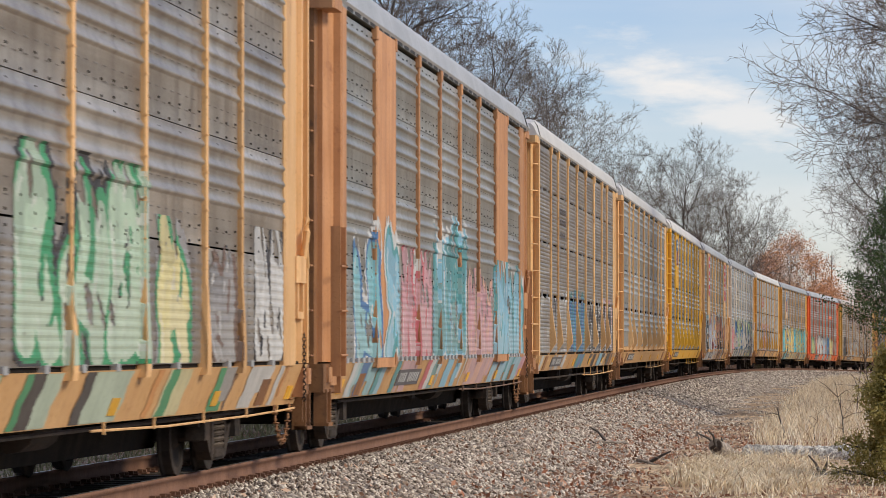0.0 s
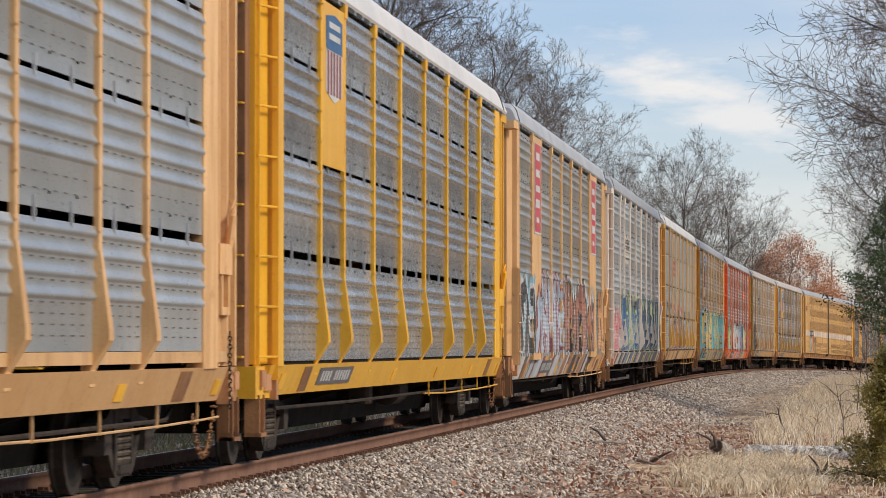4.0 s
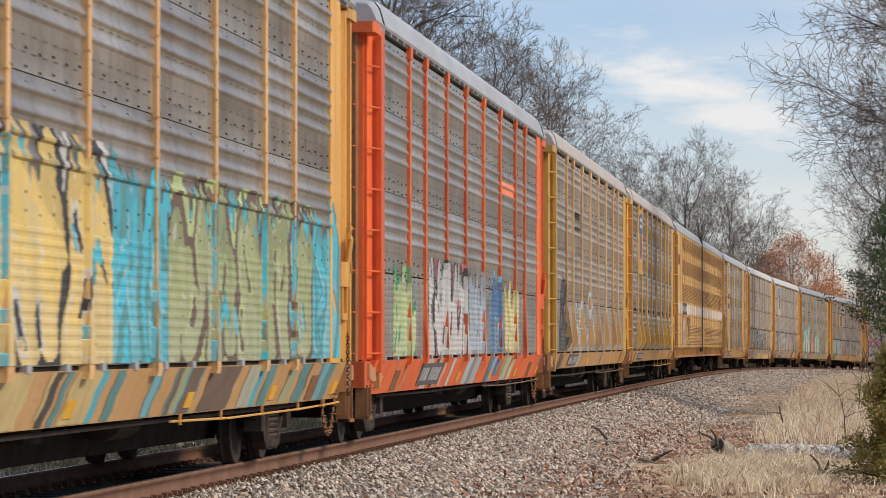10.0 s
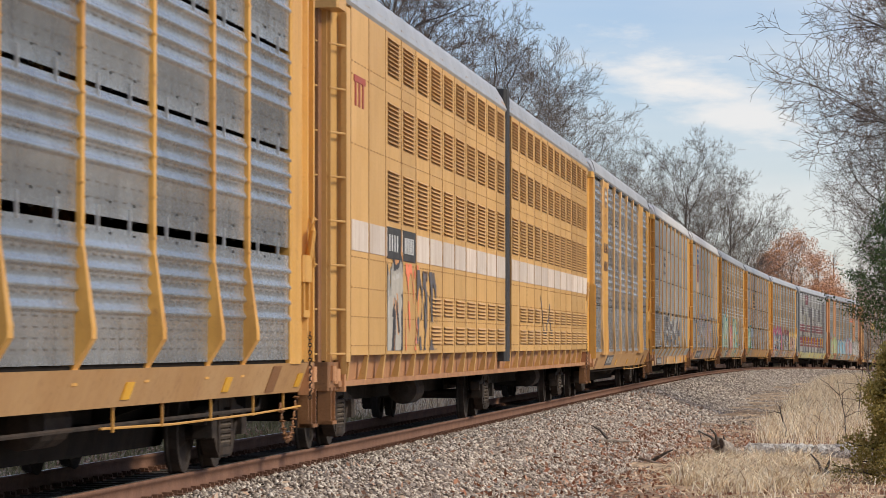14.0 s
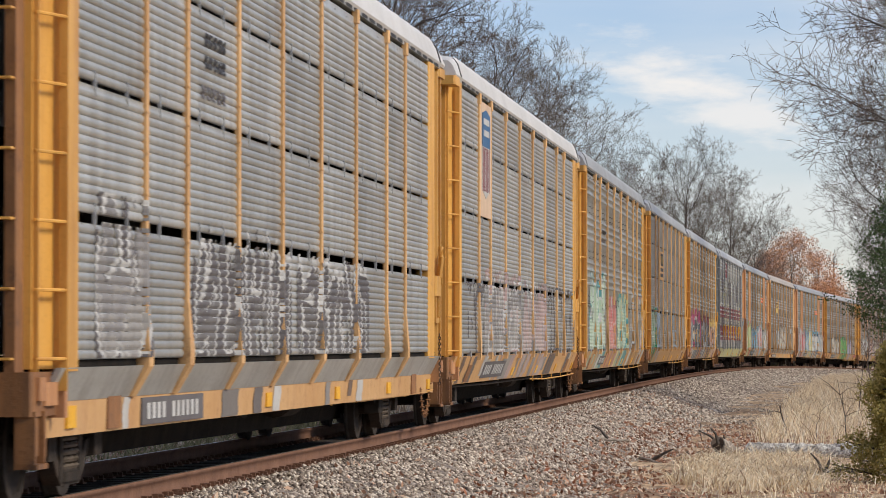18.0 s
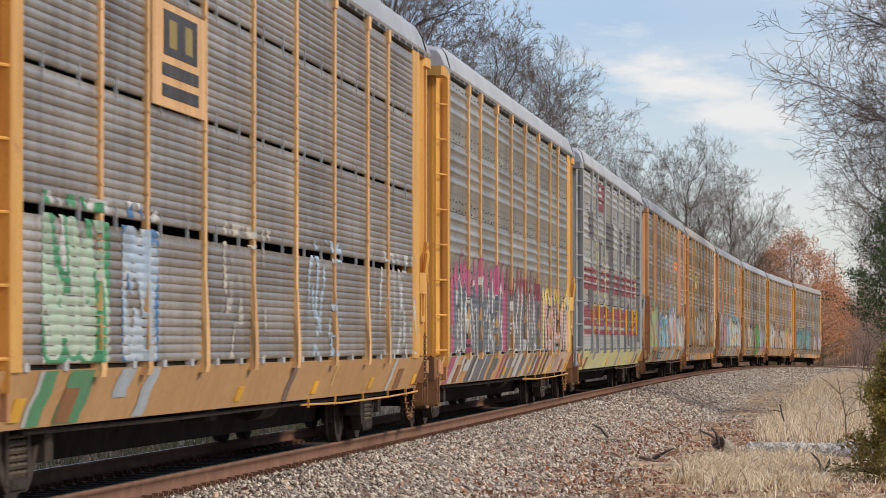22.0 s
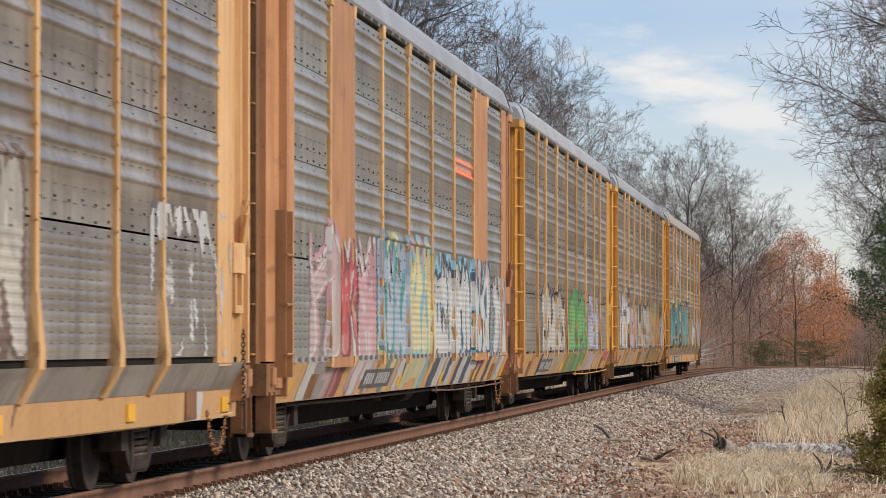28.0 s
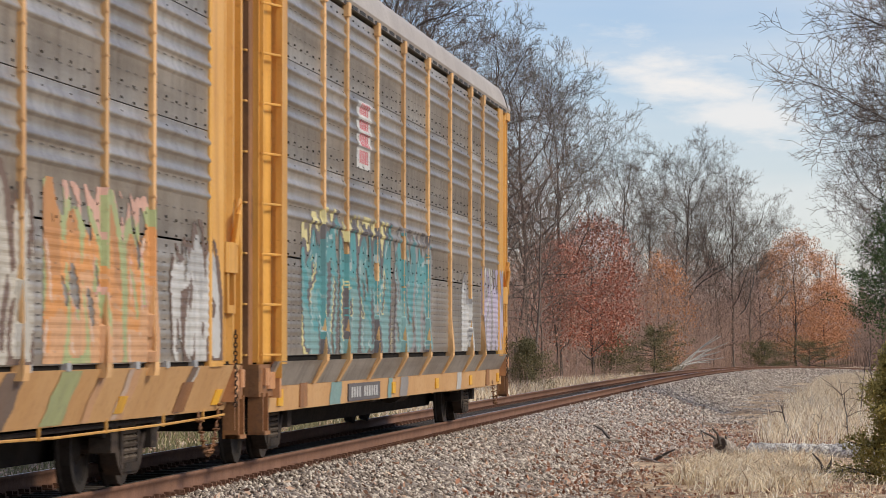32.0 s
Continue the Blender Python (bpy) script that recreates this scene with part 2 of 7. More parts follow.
MAT["leaf_orange"] = leafy("orange_oak_leaves", (0.38, 0.15, 0.065), (0.62, 0.285, 0.13), (0.76, 0.42, 0.22))
MAT["leaf_brown"] = leafy("brown_leaves", (0.26, 0.165, 0.13), (0.44, 0.29, 0.23), (0.60, 0.44, 0.36))
MAT["leaf_red"] = leafy("red_oak_leaves", (0.26, 0.075, 0.045), (0.45, 0.15, 0.09), (0.70, 0.45, 0.34))
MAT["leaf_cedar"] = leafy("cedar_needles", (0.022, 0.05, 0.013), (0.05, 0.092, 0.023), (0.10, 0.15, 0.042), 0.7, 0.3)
MAT["leaf_olive"] = leafy("olive_needles", (0.23, 0.205, 0.07), (0.42, 0.36, 0.13), (0.58, 0.50, 0.21), 0.7, 0.7)
MAT["straw"] = leafy("dry_grass_blades", (0.33, 0.22, 0.13), (0.90, 0.75, 0.52), (0.98, 0.92, 0.77), 0.8, 0.4)
MAT["turf"] = leafy("olive_grass_blades", (0.13, 0.125, 0.055), (0.25, 0.235, 0.11), (0.42, 0.37, 0.20), 0.8, 0.3)
MAT["litter"] = leafy("fallen_leaves", (0.22, 0.115, 0.075), (0.44, 0.25, 0.165), (0.66, 0.50, 0.37), 0.8, 0.2)
MAT["litter_red"] = leafy("red_fallen_leaves", (0.17, 0.065, 0.035), (0.36, 0.14, 0.075), (0.52, 0.27, 0.16), 0.8, 0.2)
MAT["leaf_shrub"] = leafy("olive_brown_shrub_leaves", (0.08, 0.076, 0.034), (0.165, 0.15, 0.068), (0.28, 0.24, 0.125), 0.7, 0.35)
# ballast with the shade under the train put into its colour
MAT["stone_dark"] = leafy("shade_darkened_stone", (0.025, 0.021, 0.018), (0.055, 0.046, 0.039), (0.11, 0.093, 0.08), 0.85, 0.0)
MAT["stone"] = leafy("ballast_stone", (0.10, 0.074, 0.058), (0.33, 0.27, 0.222), (0.70, 0.625, 0.53), 0.85, 0.0)


def ground_like(name, tones, scale, bump, dots):
    """Soil, gravel or sward: coarse patches, then grains by Voronoi cells."""
    m = bpy.data.materials.new(name)
    m.use_nodes = True
    N, L = m.node_tree.nodes, m.node_tree.links
    co = N.new("ShaderNodeTexCoord")
    v, nz, ramp, mx = N.new("ShaderNodeTexVoronoi"), N.new("ShaderNodeTexNoise"), N.new("ShaderNodeValToRGB"), N.new("ShaderNodeMix")
    v.inputs["Scale"].default_value = dots
    nz.inputs["Scale"].default_value, nz.inputs["Detail"].default_value = scale, 8
    L.new(co.outputs["Object"], v.inputs["Vector"])
    L.new(co.outputs["Object"], nz.inputs["Vector"])
    e = ramp.color_ramp.elements
    e[0].position, e[1].position = 0.3, 0.7
    e[0].color, e[1].color = (*tones[0], 1), (*tones[2], 1)
    e.new(0.5).color = (*tones[1], 1)
    L.new(nz.outputs["Fac"], ramp.inputs[0])
    mx.data_type, mx.blend_type = "RGBA", "OVERLAY"
    mx.inputs["Factor"].default_value = 0.75
    bw = N.new("ShaderNodeRGBToBW")
    L.new(v.outputs["Color"], bw.inputs[0])
    L.new(ramp.outputs[0], mx.inputs["A"])
    L.new(bw.outputs[0], mx.inputs["B"])
    L.new(mx.outputs["Result"], N["Principled BSDF"].inputs["Base Color"])
    N["Principled BSDF"].inputs["Roughness"].default_value = 0.92
    bp = N.new("ShaderNodeBump")
    bp.inputs["Strength"].default_value, bp.inputs["Distance"].default_value = bump, 0.05
    L.new(v.outputs["Distance"], bp.inputs["Height"])
    L.new(bp.outputs[0], N["Principled BSDF"].inputs["Normal"])
    return m


MAT["ground"] = ground_like("leaf_strewn_sward", ((0.205, 0.13, 0.078), (0.38, 0.27, 0.17), (0.55, 0.43, 0.285)), 0.35, 0.6, 9)
MAT["bed"] = ground_like("ballast_gravel", ((0.115, 0.09, 0.076), (0.195, 0.162, 0.138), (0.28, 0.24, 0.205)), 0.8, 0.8, 17)
MAT["rot"] = surface("rotten_wood", (0.05, 0.032, 0.022), (0.12, 0.08, 0.055), 0.95, 0.0, 14, 1.0, 0, (0.02, 0.015, 0.012), 0.55, 60)
MAT["log"] = surface("bleached_wood", (0.30, 0.28, 0.25), (0.80, 0.77, 0.71), 0.9, 0.0, 24, 1.0, 0, (0.09, 0.075, 0.06), 0.54, 60, 0.0, (0.42, 0.55))


# ---- mesh helpers ----
class Solid:
    """Gathers boxes, prisms, tubes and the like into one mesh."""

    def __init__(self):
        self.v, self.f = [], []

    def add(self, verts, faces):
        n = len(self.v)
        self.v.extend(verts)
        self.f.extend([tuple(i + n for i in q) for q in faces])
        return self

    def box(self, x0, x1, y0, y1, z0, z1):
        vs = [(x, y, z) for x in (x0, x1) for y in (y0, y1) for z in (z0, z1)]
        return self.add(vs, [(0, 1, 3, 2), (4, 6, 7, 5), (0, 4, 5, 1), (2, 3, 7, 6), (0, 2, 6, 4), (1, 5, 7, 3)])

    def bevel_box(self, x0, x1, y0, y1, z0, z1, c=0.015):
        """A box whose long upright edges are cut off."""
        ring = [(x0 + c, y0), (x1 - c, y0), (x1, y0 + c), (x1, y1 - c), (x1 - c, y1), (x0 + c, y1), (x0, y1 - c), (x0, y0 + c)]
        vs = [(x, y, z) for z in (z0, z1) for x, y in ring]
        return self.add(vs, [(k, (k + 1) % 8, 8 + (k + 1) % 8, 8 + k) for k in range(8)] + [tuple(range(7, -1, -1)), tuple(range(8, 16))])

    def prism(self, ring, x0, x1):
        """A ring of (y, z) drawn out along x."""
        n = len(ring)
        vs = [(x, y, z) for x in (x0, x1) for y, z in ring]
        return self.add(vs, [(k, (k + 1) % n, n + (k + 1) % n, n + k) for k in range(n)] + [tuple(range(n - 1, -1, -1)), tuple(range(n, 2 * n))])

    def tube(self, pts, radii, n=6, cap=True):
        pts = [Vector(q) for q in pts]
        base = len(self.v)
        for k, q in enumerate(pts):
            d = (pts[min(k + 1, len(pts) - 1)] - pts[max(k - 1, 0)])
            d = d.normalized() if d.length > 1e-9 else Vector((0, 0, 1))
            side = d.cross(Vector((0.13, 0.21, 1.0)) if abs(d.z) < 0.95 else Vector((1, 0, 0.1))).normalized()
            other = d.cross(side)
            r = radii[k] if isinstance(radii, (list, tuple)) else radii
            for j in range(n):
                a = 2 * math.pi * j / n
                self.v.append(tuple(q + side * (r * math.cos(a)) + other * (r * math.sin(a))))
        for k in range(len(pts) - 1):
            for j in range(n):
                i0, i1 = base + k * n + j, base + k * n + (j + 1) % n
                self.f.append((i0, i1, i1 + n, i0 + n))
        if cap:
            self.f.append(tuple(range(base + n - 1, base - 1, -1)))
            self.f.append(tuple(range(len(self.v) - n, len(self.v))))
        return self

    def spike(self, p, q, r):
        """A three-sided twig that runs out to a point."""
        d = (q - p).normalized()
        side = d.cross(Vector((0.13, 0.21, 1.0)) if abs(d.z) < 0.95 else Vector((1, 0, 0.1))).normalized() * r
        other = d.cross(side)
        return self.add([tuple(p + side), tuple(p - side * 0.5 + other * 0.87), tuple(p - side * 0.5 - other * 0.87), tuple(q)], [(0, 1, 3), (1, 2, 3), (2, 0, 3)])

    def pillar(self, ring, z0, z1):
        """A ring of (x, y) drawn up from z0 to z1."""
        n = len(ring)
        vs = [(x, y, z) for z in (z0, z1) for x, y in ring]
        return self.add(vs, [(k, (k + 1) % n, n + (k + 1) % n, n + k) for k in range(n)] + [tuple(range(n - 1, -1, -1)), tuple(range(n, 2 * n))])

    def lathe_y(self, ring, cx, cz, n=24):
        """A profile of (radius, y) turned about the axle through (cx, cz)."""
        base, m = len(self.v), len(ring)
        for j in range(n):
            a = 2 * math.pi * j / n
            for r, y in ring:
                self.v.append((cx + r * math.cos(a), y, cz + r * math.sin(a)))
        for j in range(n):
            for k in range(m):
                a, b = base + j * m, base + ((j + 1) % n) * m
                self.f.append((a + k, a + (k + 1) % m, b + (k + 1) % m, b + k))
        return self

    def mesh(self, name, material, smooth=False):
        me = bpy.data.meshes.new(name)
        me.from_pydata(self.v, [], self.f)
        me.materials.append(material)
        me.validate(clean_customdata=False)
        if smooth:
            me.shade_smooth()
        return me


def part(name, shape, material, parent, label="", at=(0, 0, 0), smooth=False):
    """One mesh object under a thing or part; shape is a Solid or a ready mesh."""
    me = shape if isinstance(shape, bpy.types.Mesh) else shape.mesh(name, material, smooth)
    ob = new(name, me)
    ob.parent = parent
    ob.location = at
    if label:
        ob["label"] = label
    return ob


def thing(name, label, category, group="", kind="", m=None):
    ob = tagged(new(name), label, category, group, kind)
    if m is not None:
        ob.matrix_basis = m
    return ob


def soup(name, verts, faces, material):
    """A mesh from arrays: verts (n, 3), faces (m, 3 or 4)."""
    me = bpy.data.meshes.new(name)
    verts, faces = np.asarray(verts, np.float32), np.asarray(faces, np.int32)
    me.vertices.add(len(verts))
    me.vertices.foreach_set("co", verts.ravel())
    k = faces.shape[1]
    me.loops.add(faces.size)
    me.loops.foreach_set("vertex_index", faces.ravel())
    me.polygons.add(len(faces))
    me.polygons.foreach_set("loop_start", np.arange(0, faces.size, k, dtype=np.int32))
    for one in (material if isinstance(material, list) else [material]):
        me.materials.append(one)
    me.update(calc_edges=True)
    return me


# ---- the line of the track: near rail, arc length s grows away from the camera ----
STEP = np.arange(-900.0, 900.1, 1.0)
_u = np.clip(STEP, -60, 330) / 100
_bend = np.where(STEP < -60, 0.0, (-0.1297 + 0.1164 * _u + 0.1152 * _u * _u) / 1000)
_head = np.concatenate([[0], np.cumsum((_bend[1:] + _bend[:-1]) / 2)])
_head += radians(6.5702) - np.interp(0, STEP, _head)
_tx = np.concatenate([[0], np.cumsum((np.sin(_head[1:]) + np.sin(_head[:-1])) / 2)])
_ty = np.concatenate([[0], np.cumsum((np.cos(_head[1:]) + np.cos(_head[:-1])) / 2)])
_tx += -4.6865 - np.interp(0, STEP, _tx)
_ty += 19.3615 - np.interp(0, STEP, _ty)
_g = np.clip(STEP, 0, 330) / 100
_tz = 0.0598 * _g + 0.1293 * _g ** 2 - 0.0723 * _g ** 3
GAUGE = 1.51


def line(s, off=0.0, up=0.0):
    """A point beside the near rail's head: off metres to the right of it (towards the camera's side)."""
    h = np.interp(s, STEP, _head)
    return np.stack([np.interp(s, STEP, _tx) + off * np.cos(h), np.interp(s, STEP, _ty) - off * np.sin(h), np.interp(s, STEP, _tz) + up], -1)


# how far each car sits behind an even spacing, by its couplers
SLACK = {0: 0.45, 1: 0.52, 2: 0.33, 3: 0.35, 4: 0.38, 5: 0.37, 6: 0.52, 7: 0.52, 8: 0.30, 9: 0.45, 10: 0.67, 11: 0.35, 12: 0.30, 13: 0.45, 14: 0.72, 15: 0.50, 16: 0.26, 17: 0.66,
         18: 0.61, 19: 0.85, 20: 0.90, 21: 0.85, 22: 0.78, 23: 0.70, 24: 0.63, 25: 0.53}


def train_at(i, t):
    """Arc length of the front post of car i at t seconds."""
    return 23.0032 + SLACK[i] + (i - 1) * 28.6 + (15.134 if i > 12 else 0.0) - 22.7293 * t + 0.0407 * t * t / 2


# ---- ground, ballast and track ----
def ribbon(name, s, offs, heights, material, label, category, wobble=0.0):
    """A sheet along the track: at each s a cross-section of (offset, height)."""
    s, offs, heights = np.asarray(s, float), np.asarray(offs, float), np.asarray(heights, float)
    rng = np.random.default_rng(4)
    P = np.stack([line(s, o, h) for o, h in zip(offs, heights)], 1)
    if wobble:
        P[..., 2] += rng.normal(0, 1, P.shape[:2]) * np.where(np.abs(offs) > 60, 0.0, wobble)
    P = P.reshape(-1, 3)
    n, m = len(s), len(offs)
    a = (np.arange(n - 1)[:, None] * m + np.arange(m - 1)[None]).ravel()
    F = np.stack([a, a + 1, a + m + 1, a + m], 1)
    ob = new(name, soup(name, P, F[:, ::-1] if offs[0] > offs[-1] else F[:, [0, 3, 2, 1]][:, ::-1], material))
    ob.data.shade_smooth()
    return tagged(ob, label, category, "", "structure")


FIELD = -0.85
S_G = np.concatenate([[-900, -500, -200], np.arange(-100, 20, 10), np.arange(20, 140, 1.0), np.arange(140, 340, 4), np.arange(350, 901, 25)])
O_G = [-2500, -900, -300, -120, -60, -30, -18, -10, -7, -5.6, -4.6, -3, 0, 2.0, 3.1, 3.8, 4.6, 5.5, 6.5, 8, 10, 13, 17, 25, 45, 100, 240, 520]
H_G = [FIELD] * 9 + [-0.85, -0.86, -0.95, -0.95, -0.95, -0.86] + [-0.85] * 13
ground = ribbon("ground", S_G, O_G, H_G, MAT["ground"], "leaf-strewn ground with dry grass beside the railway", "ground", 0.045)
O_B = [-5.4, -4.9, -3.9, -2.9, -2.3, -1.6, -1.2, -0.4, -0.12, 0.35, 0.75, 1.15, 1.6, 2.1, 2.6, 3.0, 3.4]
H_B = [-0.97, -0.86, -0.55, -0.30, -0.22, -0.21, -0.24, -0.24, -0.22, -0.205, -0.21, -0.25, -0.38, -0.54, -0.70, -0.82, -0.97]
bed = ribbon("ballast_bed", np.concatenate([np.arange(-900, 10, 20), np.arange(10, 150, 0.7), np.arange(150, 360, 3), np.arange(360, 901, 15)]), O_B, H_B,
             MAT["bed"], "grey-brown crushed stone ballast bed under the track", "ballast", 0.018)


def rail(name, off):
    """A flat-bottomed rail: head, web and foot along the whole line."""
    s = np.concatenate([np.arange(-900, 0, 15), np.arange(0, 345, 2.0), np.arange(345, 901, 10)])
    ring = [(-0.020, 0.0), (0.016, 0.0), (0.034, -0.003), (0.038, -0.014), (0.036, -0.038), (0.010, -0.052), (0.009, -0.145), (0.074, -0.162), (0.076, -0.175),
            (-0.076, -0.175), (-0.074, -0.162), (-0.009, -0.145), (-0.010, -0.052), (-0.036, -0.038), (-0.038, -0.012)]
    P = np.stack([line(s, off + o, h) for o, h in ring], 1).reshape(-1, 3)
    m = len(ring)
    F = [(k * m + j, k * m + (j + 1) % m, (k + 1) * m + (j + 1) % m, (k + 1) * m + j) for k in range(len(s) - 1) for j in range(m)]
    me = soup(name, P, F, [MAT["rail"], MAT["bright"]])
    idx = np.zeros(len(F), np.int32)
    idx[0::m] = 1
    me.polygons.foreach_set("material_index", idx)
    return tagged(new(name, me), "rust-brown steel rail with a worn bright top", "rail", "rails of the track", "structure")


rail("rail_near", 0.036)
rail("rail_far", -GAUGE - 0.036)


# ---- cars ----
MID = 13.35                               # from the front post to the middle of the car
BAYS = [0.9, 3.65, 5.6, 8.4, 11.2, 14.05, 17.0, 19.95, 21.95, 24.8]
SHEET, POST = -1.47, -1.525               # the planes of the side sheets and of the posts' faces
TIERS = [1.15, 2.33, 3.41, 4.49, 5.38]
TIERS_RIB = [1.15, 2.27, 3.35, 4.43, 5.38]


def rib_count(height):
    return round((height - 0.40) / 0.172 - 0.05)


FINE = 0.078                             # pitch of the fine corrugation


def relief(style, h, height):
    """How far the sheet stands out at h above its lower edge."""
    h = np.asarray(h, float)
    if style == "fine":                   # rounded ridges with narrow grooves
        return 0.022 * np.abs(np.sin(math.pi * h / FINE)) ** 0.55
    if style == "low":                    # the lowest sheets: shallow ribs all the way up
        f = np.mod((h - 0.04) / 0.086, 1.0)
        return np.where((h > 0.04) & (h < height - 0.05), 0.009 * np.sin(math.pi * f) ** 2, 0.0)
    lo, n = 0.40, rib_count(height)
    x = (h - lo) / 0.172
    f = x - np.floor(x)
    bump = np.where(f < 0.22, np.sin(math.pi / 2 * np.clip(f / 0.22, 0, 1)) ** 2, np.cos(math.pi / 2 * np.clip((f - 0.22) / 0.42, 0, 1)) ** 2)
    return np.where((h > lo) & (h < lo + 0.172 * n), 0.031 * bump, 0.0)


_sheets = {}


def sheet_mesh(style, width, height, material):
    key = style, round(width, 3), round(height, 3), material.name
    if key not in _sheets:
        if style == "fine":
            hs = [FINE * (k + f) for k in range(int(height / FINE)) for f in (0.0, 0.10, 0.28, 0.5, 0.72, 0.90)] + [height]
        elif style == "low":
            hs = [0.0] + [0.04 + 0.086 * (k + f) for k in range(int((height - 0.1) / 0.086)) for f in (0.0, 0.25, 0.5, 0.75)] + [height]
        else:
            n = rib_count(height)
            hs = [0.0] + [0.40 + 0.172 * (k + f) for k in range(n) for f in (0.0, 0.075, 0.15, 0.22, 0.32, 0.43, 0.54, 0.64)] + [height]
        d = relief(style, hs, height)
        front = [(-float(e), float(h)) for h, e in zip(hs, d)]
        ring = front + [(0.02, height), (0.02, 0.0)]
        n = len(ring)
        vs = [(x, y, z) for x in (0.0, width) for y, z in ring]
        fs = [(k, (k + 1) % n, n + (k + 1) % n, n + k) for k in range(n)]
        _sheets[key] = Solid().add(vs, fs).mesh("side_sheet", material)
        _sheets[key].shade_smooth()
        _sheets[key].set_sharp_from_angle(angle=radians(60))
    return _sheets[key]


_shared = {}


def shared(key, material, build):
    """A mesh that alike parts share."""
    k = key, material.name
    if k not in _shared:
        made = build()
        _shared[k] = made.mesh(key if isinstance(key, str) else key[0], material)
    return _shared[k]


def truck(car, x):
    """A two-axle truck: bolster, side frames with spring nests, axles and wheels."""
    def wheel_shape(y):
        w = Solid()
        o = 1 if y > 0 else -1
        w.lathe_y([(0.09, y + o * 0.05), (0.10, y + o * 0.09), (0.17, y + o * 0.03), (0.33, y + o * 0.045), (0.345, y + o * 0.07), (0.42, y + o * 0.07),
                   (0.425, y - o * 0.02), (0.445, y - o * 0.04), (0.445, y - o * 0.065), (0.34, y - o * 0.065), (0.33, y - o * 0.02), (0.09, y - o * 0.04)], 0, 0, 16)
        return w

    def frame_shape(y):
        s = Solid()
        o = 1 if y > 0 else -1
        a, b = sorted((y - 0.06 * o, y + 0.09 * o))
        ring = [(-1.16, 0.50), (-1.12, 0.64), (-0.72, 0.68), (-0.45, 0.80), (0.45, 0.80), (0.72, 0.68), (1.12, 0.64), (1.16, 0.50), (0.98, 0.52), (0.78, 0.52),
                (0.52, 0.24), (0.34, 0.14), (-0.34, 0.14), (-0.52, 0.24), (-0.78, 0.52), (-0.98, 0.52)]
        for k in range(len(ring)):
            p, q = ring[k], ring[(k + 1) % len(ring)]
            cx, cz = 0, 0.46
            sh = 0.80
            pi, qi = (cx + (p[0] - cx) * sh, cz + (p[1] - cz) * 0.58), (cx + (q[0] - cx) * sh, cz + (q[1] - cz) * 0.58)
            vs = [(r[0], yy, r[1]) for yy in (a, b) for r in (p, q, qi, pi)]
            s.add(vs, [(0, 1, 2, 3), (7, 6, 5, 4), (0, 4, 5, 1), (1, 5, 6, 2), (2, 6, 7, 3), (3, 7, 4, 0)])
        for cx in (-0.36, 0.36):
            s.box(cx - 0.06, cx + 0.06, a - 0.01, b + 0.01, 0.2, 0.74)
        for cx in (-0.89, 0.89):
            s.box(cx - 0.15, cx + 0.15, a - 0.05 * (o < 0), b + 0.05 * (o > 0), 0.36, 0.60)
        return s

    def coil_shape():
        return Solid().tube([(0.088 * math.cos(a), 0.088 * math.sin(a), 0.25 + 0.36 * a / 37.7) for a in np.linspace(0, 37.7, 43)], 0.021, 4, True)

    base = part("truck", shared("truck_bolster", MAT["steel"], lambda: Solid().bevel_box(-0.2, 0.2, -1.05, 1.05, 0.58, 0.78, 0.03).box(-0.3, 0.3, -0.35, 0.35, 0.5, 0.84)), None, car, at=(x, 0, 0))
    for y in (-1.0, 1.0):
        part("side_frame", shared(("side_frame", y), MAT["steel"], lambda: frame_shape(y)), None, base)
        part("spring_seat", shared(("spring_seat", y), MAT["steel"], lambda: Solid().bevel_box(-0.31, 0.31, y - 0.12, y + 0.12, 0.17, 0.25, 0.03)), None, base)
        for cx in (-0.19, 0.0, 0.19):
            part("coil_spring", shared("coil_spring", MAT["spring"], coil_shape), None, base, at=(cx, y - 0.02, 0))
    for x1 in (-0.89, 0.89):
        part("axle", shared("axle", MAT["wheel"], lambda: Solid().tube([(0, -1.06, 0.42), (0, 1.06, 0.42)], 0.075, 10)), None, base, at=(x1, 0, 0))
        for y in (-0.76, 0.76):
            part("wheel", shared(("wheel", y), MAT["wheel"], lambda: wheel_shape(y)), None, base, at=(x1, 0, 0.42))


